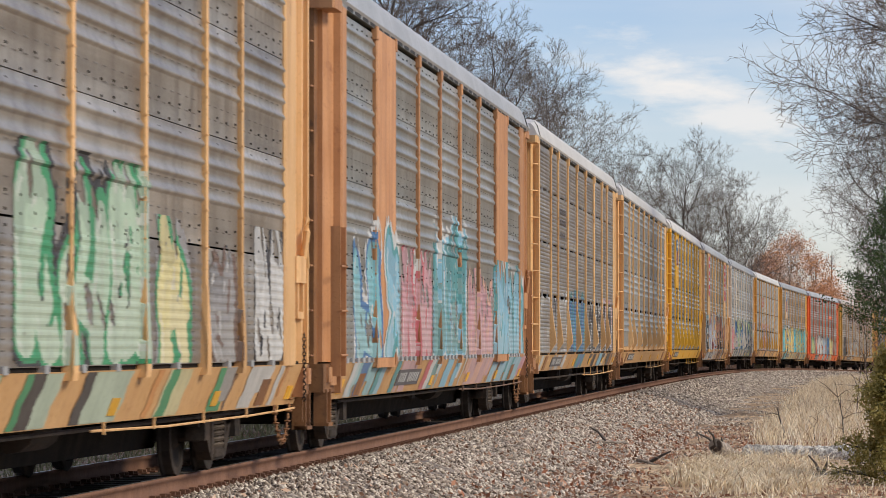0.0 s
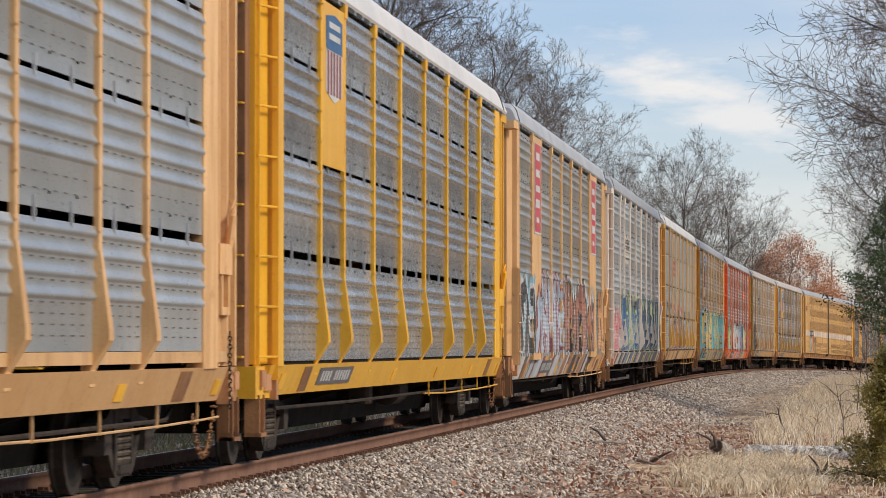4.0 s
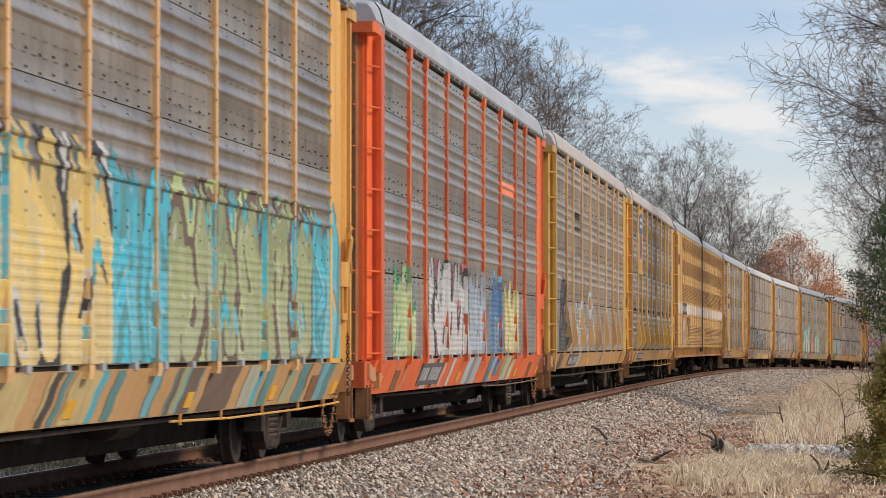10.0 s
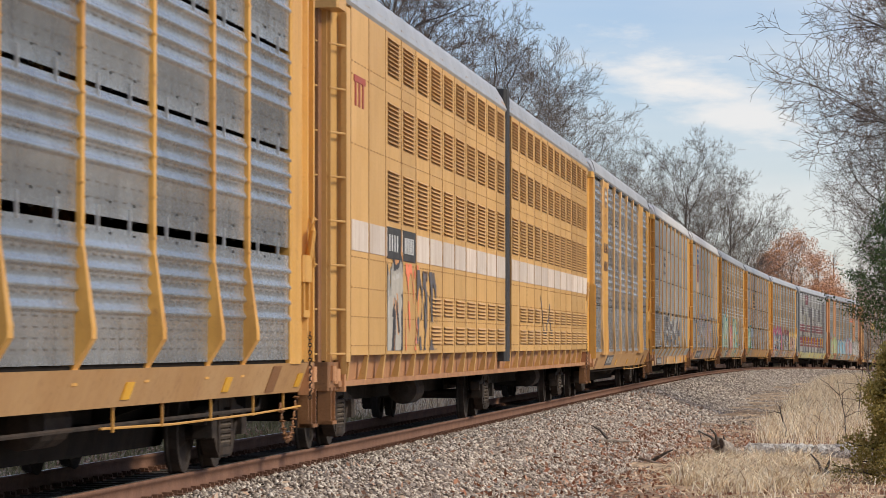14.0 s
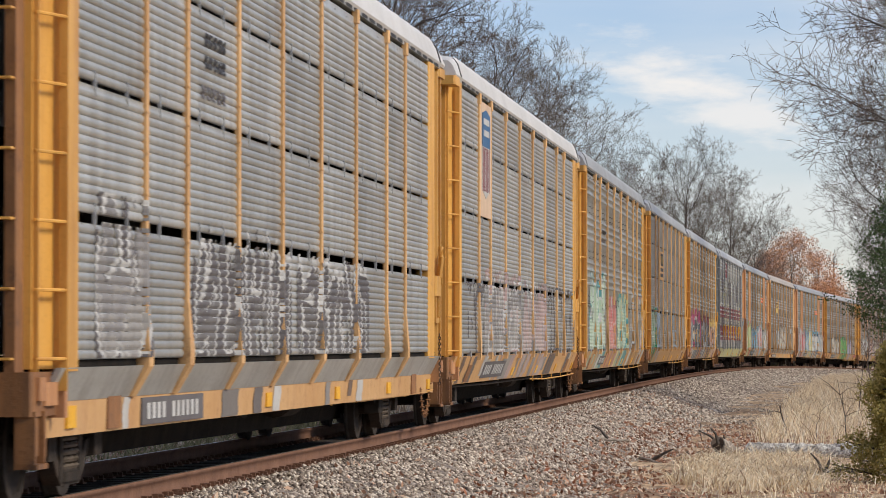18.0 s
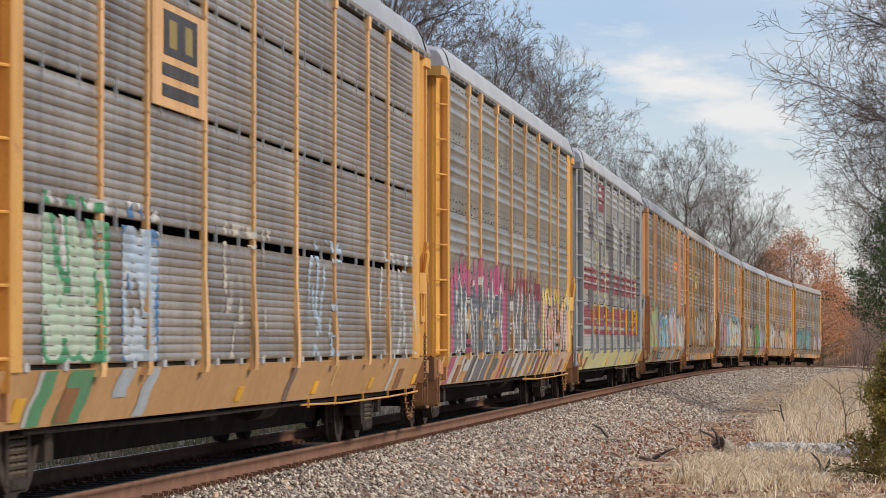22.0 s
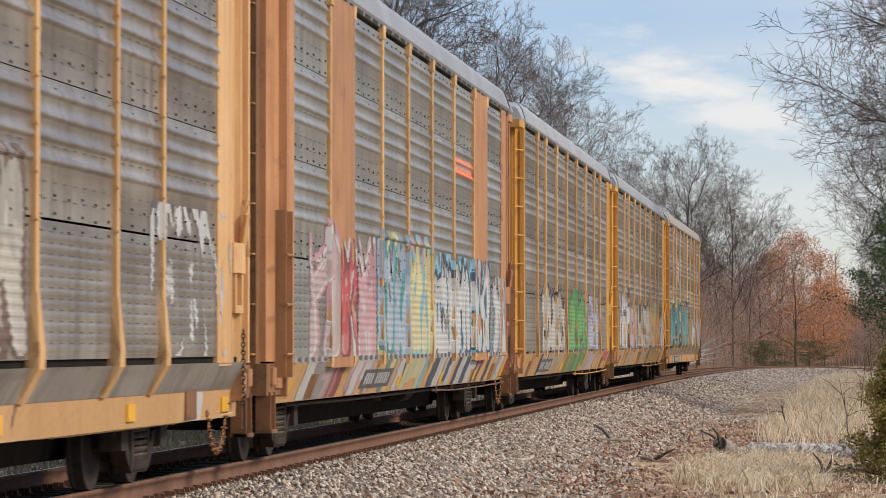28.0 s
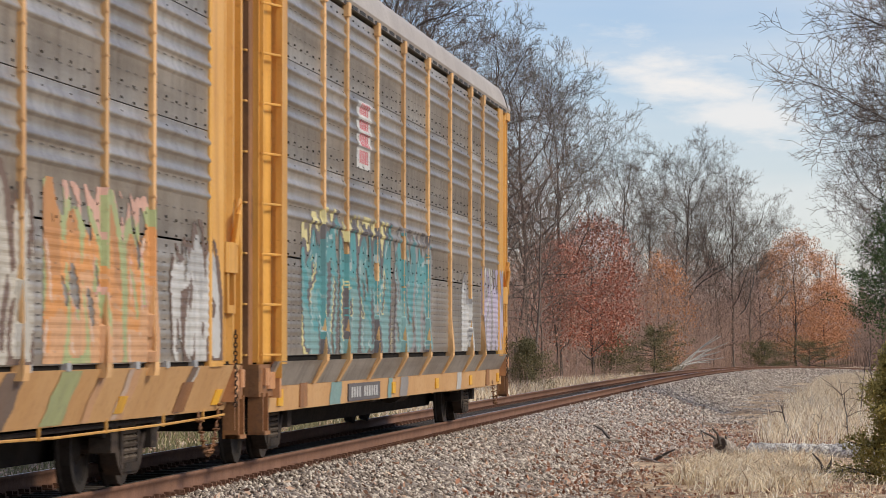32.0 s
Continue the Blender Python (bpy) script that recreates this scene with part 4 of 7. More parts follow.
def slot_hangers():
    """Short steel straps that bridge the slots between the tiers."""
    s = Solid()
    for b in range(9):
        for z in TIERS[1:4]:
            for x in np.arange(BAYS[b] + 0.7, BAYS[b + 1] - 0.2, 1.3):
                s.box(x - 0.014 - MID, x + 0.014 - MID, SHEET - 0.028, SHEET + 0.0, z - 0.08, z + 0.13)
    return s


def louvre_unit(i, n, front, length, label):
    """One half of an articulated carrier: flat sheets with louvres, a white band, outside ribs."""
    mid = length / 2
    car = thing("articulated_car_unit", label, "freight car", "articulated car units")
    Y, W = MAT["unit_yellow"], MAT["cream"]
    width = (length - (1.55 if front else 1.2)) / n
    x0 = (0.95 if front else 0.55) - mid

    def plate_shape():
        s = Solid()
        s.bevel_box(0.0, width - 0.015, -0.03, 0.03, 1.18, 5.62, 0.01)
        return s

    banks = ((1.30, 5), (1.72, 5), (2.96, 12), (3.98, 10), (4.90, 9))

    def louvre_shape(first=0):
        s = Solid()
        a, b = 0.22, width - 0.30
        for z, many in banks[first:]:
            for k in range(many):
                zz = z + 0.057 * k
                s.add([(a, -0.031, zz + 0.05), (b, -0.031, zz + 0.05), (b, -0.062, zz + 0.022), (a, -0.062, zz + 0.022), (b, -0.056, zz + 0.018), (a, -0.056, zz + 0.018), (b, -0.031, zz + 0.04), (a, -0.031, zz + 0.04)],
                      [(0, 1, 2, 3), (3, 2, 4, 5), (5, 4, 6, 7)])
        return s

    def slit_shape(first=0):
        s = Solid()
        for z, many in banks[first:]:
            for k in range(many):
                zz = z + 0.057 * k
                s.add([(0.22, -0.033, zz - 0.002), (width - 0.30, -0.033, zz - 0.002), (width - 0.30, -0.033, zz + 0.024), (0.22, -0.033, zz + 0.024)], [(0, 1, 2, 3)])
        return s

    for k in range(n):
        for y in (-1, 1):
            if y < 0:
                sh = part("side_plate", shared(("side_plate", n), Y, plate_shape), None, car, at=(x0 + k * width, -1.47, 0))
                if k >= (5 if front else 1):
                    part("louvres", shared(("louvres", n), Y, louvre_shape), None, sh)["kind"] = "stuff"
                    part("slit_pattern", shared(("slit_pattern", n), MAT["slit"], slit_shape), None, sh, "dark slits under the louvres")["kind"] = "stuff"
                elif not (front and k < 2):
                    part("louvres", shared(("upper_louvres", n), Y, lambda: louvre_shape(2)), None, sh)["kind"] = "stuff"
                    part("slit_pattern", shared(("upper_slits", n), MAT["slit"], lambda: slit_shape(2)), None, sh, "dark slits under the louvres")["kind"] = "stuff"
                part("panel_seam", shared("panel_seam", MAT["slit"], lambda: Solid().box(-0.02, 0.0, -0.036, 0.0, 1.18, 5.62)), None, sh, "dark seam between plates")
                part("white_band", shared(("white_band", n), W, lambda: Solid().box(0.06, width - 0.1, -0.038, -0.03, 2.48, 2.86)), None, sh, "white reflective band")
            else:
                o = part("far_side_plate", shared(("side_plate", n), Y, plate_shape), None, car, at=(x0 + (k + 1) * width, 1.47, 0))
                o.rotation_euler = (0, 0, math.pi)
        part("outside_rib", shared("unit_rib", Y, lambda: Solid().prism([(-1.46, 1.2), (-1.50, 1.2), (-1.46, 0.86), (-1.36, 0.86)], -0.05, 0.05)), None, car, at=(x0 + k * width, 0, 0))
    rivets = Solid()
    for z in (1.30, 1.66, 2.02, 2.40, 3.80, 4.66, 4.82, 5.50):
        for x in np.arange(x0 + 0.1, x0 + n * width, 0.30):
            rivets.box(x - 0.04, x + 0.04, -1.508, -1.49, z - 0.008, z + 0.008)
    part("rivets", rivets, MAT["slit"], car)["kind"] = "stuff"
    if front:
        for k in (2, 3):
            pl = part("number_plate", Solid().box(x0 + k * width + 0.12, x0 + (k + 1) * width - 0.14, -1.515, -1.49, 2.46, 2.88), paint((0.03, 0.03, 0.03)), car, "black plate with plain light bars")
            bars = Solid()
            for q in range(4 if k == 2 else 6):
                a = x0 + k * width + 0.25 + q * (1.1 / (4 if k == 2 else 6))
                bars.box(a, a + 0.11, -1.52, -1.51, 2.56, 2.78)
            part("bar_row", bars, paint((0.6, 0.6, 0.58)), pl)["kind"] = "stuff"
        mark = Solid()
        for q in range(3):
            mark.box(x0 + 0.35 + q * 0.34, x0 + 0.47 + q * 0.34, -1.512, -1.49, 4.28, 4.58)
        mark.box(x0 + 0.25, x0 + 1.3, -1.514, -1.49, 4.58, 4.66)
        part("red_mark", mark, paint((0.42, 0.06, 0.03)), car, "small red painted emblem")
    for y in (-1, 1):
        part("side_sill", shared(("unit_sill", y, n), MAT["brown"], lambda: Solid().prism([(y * 1.30, 1.18), (y * 1.36, 1.18), (y * 1.34, 0.84), (y * 1.28, 0.84)], 0.2 - mid, length - 0.3 - mid)
                                                                              .box(0.2 - mid, length - 0.3 - mid, *sorted((y * 1.34, y * 1.46)), 0.80, 0.87)), None, car)
    part("roof", shared(("roof_unit", n), MAT["roof"], lambda: roof_shape(length - 0.1, mid)), None, car)
    under_x = 0.15 - mid, length - 0.4 - mid
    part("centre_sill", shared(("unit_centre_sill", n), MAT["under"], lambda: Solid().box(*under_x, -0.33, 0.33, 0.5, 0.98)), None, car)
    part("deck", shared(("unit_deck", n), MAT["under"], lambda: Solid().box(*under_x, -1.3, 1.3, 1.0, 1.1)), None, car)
    part("air_reservoir", shared("air_reservoir", MAT["steel"], lambda: Solid().tube([(-0.5, 0, 0), (0.5, 0, 0)], 0.2, 12)), None, car, at=(1.0, -0.85, 0.62))
    if front:
        end_parts(car, Y, True, False, length, mid)
        part("bellows", shared("bellows", MAT["black"], lambda: Solid().bevel_box(length - 0.60 - mid, length - 0.02 - mid, -1.53, 1.53, 1.0, 5.90, 0.06)), None, car, "black rubber bellows between the units")
        truck(car, 2.9 - mid)
        truck(car, length - 0.1 - mid)
    else:
        end_parts(car, Y, False, False, length, mid - (length - 26.95), False)
        truck(car, length - 3.9 - mid)
    CARS[i] = dict(ob=car, mid=mid, length=length, paints=[], style="flat", tiers=[1.22], gap=0.0, wide=True, skirt=False, gusset=False)
    return car


# ---- the train, from its head to its tail ----
autorack(0, "autorack car with dusty grey corrugated sides and faded orange posts", "zinc_brown", "tan", "roof_warm")
autorack(1, "autorack car with grey ribbed sides and wide brown-orange cover plates", "zinc", "brown", "roof", wide=True)
autorack(2, "autorack car with finely corrugated brown-grey sides and yellow posts", "zinc_brown", "tan", "roof_pale", "fine", True, gusset=True)
autorack(3, "autorack car with clean blue-grey slotted sides and orange posts", "zinc_blue", "tan", "roof_pale", slots=True, gusset=True, ledge=True)
autorack(4, "autorack car with dark shiny slotted sides and bright yellow posts", "zinc_dark", "yellow_bright", "roof_pale", slots=True, gusset=True)
autorack(5, "autorack car with grey ribbed sides and wide orange cover plates", "zinc", "tan", "roof", wide=True)
autorack(6, "autorack car with pale grey ribbed sides and cream posts", "zinc_blue", "cream", "roof", gusset=True, thin="cream")
autorack(7, "autorack car with finely corrugated grey sides and orange posts", "zinc_light", "yellow", "roof_pale", "fine", True, gusset=True)
autorack(8, "autorack car with dusty brown-grey ribbed sides and yellow posts", "zinc_brown", "yellow", "roof", thin="tan")
autorack(9, "autorack car with grey ribbed sides and orange-red posts", "zinc", "red", "roof")
autorack(10, "autorack car with dusty tan ribbed sides and mustard posts", "zinc_tan", "mustard", "roof_warm", gusset=True, thin="tan")
autorack(11, "autorack car with dark shiny slotted sides and yellow posts", "zinc_dark", "yellow", "roof_warm", slots=True, gusset=True)
louvre_unit(12, 12, True, 21.8, "front unit of a yellow articulated car with louvred sides")
louvre_unit(12.5, 12, False, 20.9, "rear unit of a yellow articulated car with louvred sides")
autorack(13, "autorack car with dark blue-grey banded sides and wide orange cover plates", "zinc_dark", "yellow", "roof", wide=True, thin="tan")
autorack(14, "autorack car with finely corrugated grey sides above a sloped skirt", "zinc_light", "yellow", "roof_pale", "fine", True, skirt=True, thin="tan")
autorack(15, "autorack car with finely corrugated pale grey sides and orange posts", "zinc_light", "yellow", "roof_pale", "fine", True, thin="tan")
autorack(16, "autorack car with grey ribbed sides and yellow posts", "zinc", "yellow", "roof", thin="tan")
autorack(17, "autorack car with finely corrugated brown-grey sides and a yellow plate", "zinc_brown", "yellow", "roof", "fine", True, thin="tan")
autorack(18, "autorack car with grey ribbed sides and thin yellow posts", "zinc", "yellow", "roof", thin="tan")
autorack(19, "autorack car with pale grey sides, grey posts and maroon stripes", "zinc_pale", "grey", "roof", sill="sill_lemon")
autorack(20, "autorack car with grey-brown ribbed sides and wide orange cover plates", "zinc", "brown", "roof", wide=True, thin="tan")
autorack(21, "autorack car with dusty brown ribbed sides above a sloped skirt", "zinc_brown", "tan", "roof_warm", skirt=True)
autorack(22, "autorack car with grey sides, cover plates and an orange sign", "zinc", "brown", "roof", wide=True, thin="tan")
autorack(23, "autorack car with brown ribbed sides and yellow posts", "zinc_brown", "yellow", "roof", thin="tan")
autorack(24, "autorack car with brown-grey ribbed sides and orange posts", "zinc_brown", "yellow", "roof", thin="tan")
autorack(25, "last autorack car with brown ribbed sides above a sloped skirt", "zinc_brown", "yellow", "roof_warm", skirt=True, thin="tan")


# ---- spray paint, signs and lettering plates on the cars ----
INK = {"mint": (0.36, 0.50, 0.36), "green": (0.02, 0.26, 0.10), "lemon": (0.60, 0.53, 0.22), "grey": (0.25, 0.24, 0.24), "brown": (0.15, 0.09, 0.065), "white": (0.52, 0.52, 0.51),
       "black": (0.028, 0.027, 0.03), "aqua": (0.15, 0.42, 0.48), "blue": (0.04, 0.15, 0.34), "sky": (0.19, 0.44, 0.58), "teal": (0.055, 0.27, 0.29), "pink": (0.52, 0.26, 0.29),
       "rose": (0.50, 0.10, 0.12), "salmon": (0.58, 0.32, 0.24), "paleblue": (0.33, 0.43, 0.54), "maroon": (0.22, 0.035, 0.05), "rust": (0.34, 0.12, 0.06), "orange": (0.62, 0.25, 0.04),
       "red": (0.52, 0.05, 0.06), "navy": (0.025, 0.065, 0.12), "lime": (0.42, 0.52, 0.20), "dusk": (0.11, 0.10, 0.105), "cyan": (0.01, 0.45, 0.60), "gold": (0.72, 0.50, 0.10),
       "olive": (0.33, 0.38, 0.15), "cream": (0.46, 0.42, 0.35), "magenta": (0.42, 0.055, 0.16), "lilac": (0.42, 0.36, 0.50), "mustard": (0.45, 0.32, 0.06), "leaf": (0.10, 0.34, 0.07), "coral": (0.50, 0.17, 0.14), "royal": (0.02, 0.12, 0.29), "vermilion": (0.95, 0.20, 0.06), "slate": (0.17, 0.16, 0.152), "blush": (0.44, 0.31, 0.30), "steel": (0.085, 0.10, 0.13)}


def face_y(c, u, z):
    """The outer face of the side at u along the car and height z: sheets, posts, gussets, plates."""
    u, z = np.asarray(u, float), np.asarray(z, float)
    if c["style"] == "flat":
        return np.full(u.shape, -1.5095)
    y = np.full(u.shape, SHEET)
    for k in range(4):
        z0 = c["tiers"][k] + (c["gap"] if k else 0)
        z1 = c["tiers"][k + 1]
        inside = (z >= z0) & (z < z1)
        y = np.where(inside, SHEET - relief(c["lowest"] if k == 0 else c["style"], z - z0, z1 - z0 - (c["gap"] if k == 0 else 0)), y)
    if c["gusset"]:
        knee = np.interp(z, [1.12, 1.36, 1.45, 2.10], [1.46, 1.61, 1.61, 1.525])
    elif c["skirt"]:
        knee = np.interp(z, [1.12, 1.25, 1.7], [1.555, 1.56, 1.525])
    else:
        knee = np.interp(z, [1.04, 1.35, 1.9], [1.542, 1.545, 1.525])
    for x in BAYS[1:-1]:
        y = np.where(np.abs(u - x) < 0.05 + 0.055 * np.clip((1.8 - z) / 0.6, 0, 1), -knee, y)
    if c["wide"]:
        for b in (1, 7):
            y = np.where((u > BAYS[b]) & (u < BAYS[b + 1]), np.minimum(y, SHEET - 0.06), y)
    y = np.where((u < BAYS[0]) | (u > BAYS[-1]), -1.505, y)
    return y - 0.006


def laid_on(car, u, z, y, pick, colours, name, label):
    """A skin of paint on a grid: runs of one colour along each row become one strip, broken where the side steps."""
    n, m = pick.shape
    step = (np.abs(np.diff(y, axis=0)) > 0.004).any(axis=1)
    brk = np.ones((n + 1, m), bool)
    brk[1:n] = (pick[1:] != pick[:-1]) | step[1:n, None] | step[:n - 1, None]
    jj, ii = np.nonzero(brk.T)
    a, b, same = ii[:-1], ii[1:], jj[:-1] == jj[1:]
    a, b, j = a[same], b[same], jj[:-1][same]
    col = pick[a, j]
    on = col >= 0
    a, b, j, col = a[on], b[on], j[on], col[on]
    if not len(a):
        return
    V = np.stack([np.stack([u[p, q] - MID, y[p, q], z[p, q]], -1) for p, q in ((a, j), (b, j), (b, j + 1), (a, j + 1))], 1).reshape(-1, 3)
    me = soup(name, V, np.arange(len(V)).reshape(-1, 4), [paint(INK[k]) for k in colours])
    me.polygons.foreach_set("material_index", col.astype(np.int32))
    ob = part(name, me, None, car["ob"], label)
    ob["kind"] = "stuff"


def tag(i, u0, u1, top, words, seed=None, fat=1.0, rise=0.0):
    """Spray-painted letter-like shapes on the lower side of car i, with fill, edge, halo and ground colours."""
    c = CARS[i]
    fill, edge, halo, back = words.split()
    hollow, fill = fill == "-", edge if fill == "-" else fill
    rng = np.random.default_rng(int(i * 1000 + u0 * 10) if seed is None else seed)
    u0, u1 = max(u0, 0.95), min(u1, 25.4)
    low = c["tiers"][0] + 0.01
    du, dz = 0.03, FINE / 6 if c["style"] == "fine" else 0.0215
    n, m = int((u1 - u0) / du), int((top + 0.30 + rise - low) / dz)
    U, Z = np.meshgrid(u0 + du * np.arange(n + 1), low + dz * np.arange(m + 1), indexing="ij")
    uc, zc = U[:-1, :-1] + du / 2, Z[:-1, :-1] + dz / 2
    ribbed = 0.0 if c["style"] == "flat" else 0.014 * np.sin(zc * 2 * math.pi / (0.086 if c["style"] == "rib" else FINE))
    p1, p2, p3, p4 = rng.uniform(0, 6.283, 4)
    X = uc + ribbed + 0.13 * np.sin(zc * 2.6 + p1 + uc * 0.8) + 0.06 * np.sin(zc * 6.3 + p2 + uc * 1.9)
    H = top - low
    count = max(1, round((u1 - u0) / (1.5 if H < 1.3 else 1.9)))
    w = (u1 - u0) / count

    def near(strokes):
        D = np.full(X.shape, 9.0)
        for ax, az, bx, bz, slim in strokes:
            dx, dzz = bx - ax, bz - az
            t = np.clip(((X - ax) * dx * 0.16 + (zc - az) * dzz) / (dx * dx * 0.16 + dzz * dzz + 1e-9), 0, 1)
            tall = np.where(zc > max(az, bz), 0.30, 1.0)
            D = np.minimum(D, np.hypot((X - ax - t * dx) * 0.40, (zc - az - t * dzz) * tall) * slim)
        return D

    main, inner = [], []
    for k in range(count):
        a = u0 + k * w
        hh = H * rng.uniform(0.84, 1.06)
        legs = 2 if rng.random() < 0.75 else 3
        xs = (np.arange(legs) + 0.5) / legs + rng.normal(0, 0.06, legs)
        for x in xs:
            foot, head = rng.uniform(0.02, 0.14), rng.uniform(0.62, 0.92)
            main.append((a + x * w, low + foot * hh, a + (x + rng.normal(0, 0.13)) * w, low + head * hh, rng.uniform(0.85, 1.25)))
        for q in range(rng.integers(1, 3)):
            z = rng.uniform(0.15, 0.85)
            main.append((a + xs[0] * w, low + z * hh, a + xs[-1] * w, low + np.clip(z + rng.normal(0, 0.2), 0.08, 0.9) * hh, rng.uniform(1.0, 1.5)))
        for q in range(2):
            x, z = rng.uniform(0.15, 0.85), rng.uniform(0.05, 0.6)
            inner.append((a + x * w, low + z * hh, a + (x + rng.normal(0, 0.1)) * w, low + (z + rng.uniform(0.08, 0.38)) * hh, rng.uniform(0.8, 1.6)))
    D, E = near(main), near(inner)
    body = ((0.105 + 0.022 * H) if back == "-" else (0.072 + 0.016 * H)) * min(w / 1.6, 1.15) * fat
    S = np.full(D.shape, 9.0)                     # the letters' drop shadow
    S[7:, :-2] = D[:-7, 2:]
    crest = top + rise - 0.14 + 0.22 * np.sin(uc * 2.1 + p1) * np.sin(uc * 4.3 + p2) + 0.12 * np.sin(uc * 9.0 + p3) + 0.07 * np.sin(uc * 23.0 + p4)
    grain = np.sin(uc * 5.1 + 3 * zc + p1) * np.sin(zc * 6.3 - uc * 2.2 + p2) + 0.6 * np.sin(uc * 14 + zc * 11 + p3)
    keep = 0.14 if sum(INK[fill]) < 0.6 else 0.0    # dark fills stay dark
    for name, share, other in (("pale ", 0.76 + keep, (0.46, 0.44, 0.38)), ("deep ", 0.75, (0.05, 0.05, 0.06)), ("shine ", 0.45 + 2 * keep, (0.56, 0.55, 0.53))):
        INK[name + fill] = tuple(share * q + (1 - share) * v for q, v in zip(INK[fill], other))
    order = [k for k in dict.fromkeys((fill, edge, halo, back)) if k != "-"] + ["pale " + fill, "deep " + fill, "shine " + fill]
    at = order.index
    pick = np.full(X.shape, -1)
    if back != "-":
        pick[zc < crest] = at(back)
    if halo != "-":
        pick[D < body + 0.105 + 0.02 * grain] = at(halo)
    if edge not in ("white", "sky", "lime", "salmon", "paleblue", "cream", "pink"):
        pick[S < body + 0.01] = at(edge)
    pick[D < body + (0.075 if hollow else 0.042)] = at(edge)
    inside = D < body
    pick[inside] = at(fill)
    level = (zc - low) / H + 0.16 * np.sin(uc * 2.3 + p1) + 0.09 * np.sin(zc * 9 + uc * 3.1 + p2) + 0.05 * grain
    pick[inside & (level < 0.36)] = at("pale " + fill)
    pick[inside & (level > 0.80)] = at("deep " + fill)
    pick[inside & (level > 0.50) & (level < 0.56)] = at("pale " + fill)
    if hollow:                                    # only outlines, the bare sheet inside
        pick[inside & ~((E < 0.045) & (grain > -0.4))] = -1
        inside = inside & False
    lit = np.gradient(D, axis=0) < 0
    pick[inside & lit & (D > body * 0.50) & (D < body * 0.74) & (grain > 0.05)] = at("shine " + fill)
    pick[inside & (E < 0.036) & (grain > -0.7)] = at(edge)
    if halo != "-":
        pick[inside & (E > 0.036) & (E < 0.062) & lit] = at(halo)
    if rise:                                      # the ground shows above the letters' points and at both ends
        points = top - 0.16 + 0.26 * np.abs(np.sin((uc - u0) * math.pi / w * 2 + p3)) ** 2.5 + 0.10 * np.sin(uc * 3.7 + p4)
        pick[((zc > points) | (uc < u0 + 0.35) | (uc > u1 - 0.6)) & (zc < crest)] = at(back)
        pick[zc >= crest] = -1
    pick[(zc > top + rise + 0.24) | ((zc > crest + 0.12) & (grain > 0.2))] = -1
    if c["wide"] is False and c["gap"] > 0.02:
        for z in c["tiers"][1:4]:
            pick[(zc > z - 0.01) & (zc < z + c["gap"] + 0.01)] = -1
    if c["style"] == "fine":                      # the spray misses the grooves here and there
        pick[(np.mod((zc - low + 0.01) / FINE, 1.0) > 0.80) & (grain > 0.1)] = -1
        if c["gusset"]:                           # posts put on after the spraying
            pick[(np.abs(uc[:, :1] - np.array(BAYS)[None]).min(axis=1) < 0.11)] = -1
    pick[(np.sin(uc * 1.3 + p4) + np.sin(zc * 5.7 + p1) + grain > 2.1)] = -1
    pick[rng.random(pick.shape) < 0.003] = -1
    lift = 0.003 * sum(1 for a, d, row in c["paints"] if a < u1 and a + d * len(row) > u0)
    c["paints"].append((u0, du, [order[k] if k >= 0 else "" for k in pick[:, 1]]))
    laid_on(c, U, Z, face_y(c, U, Z) - lift, pick, order, "graffiti", f"{edge} spray-painted outlines" if hollow else f"{fill} and {edge} spray-painted shapes")


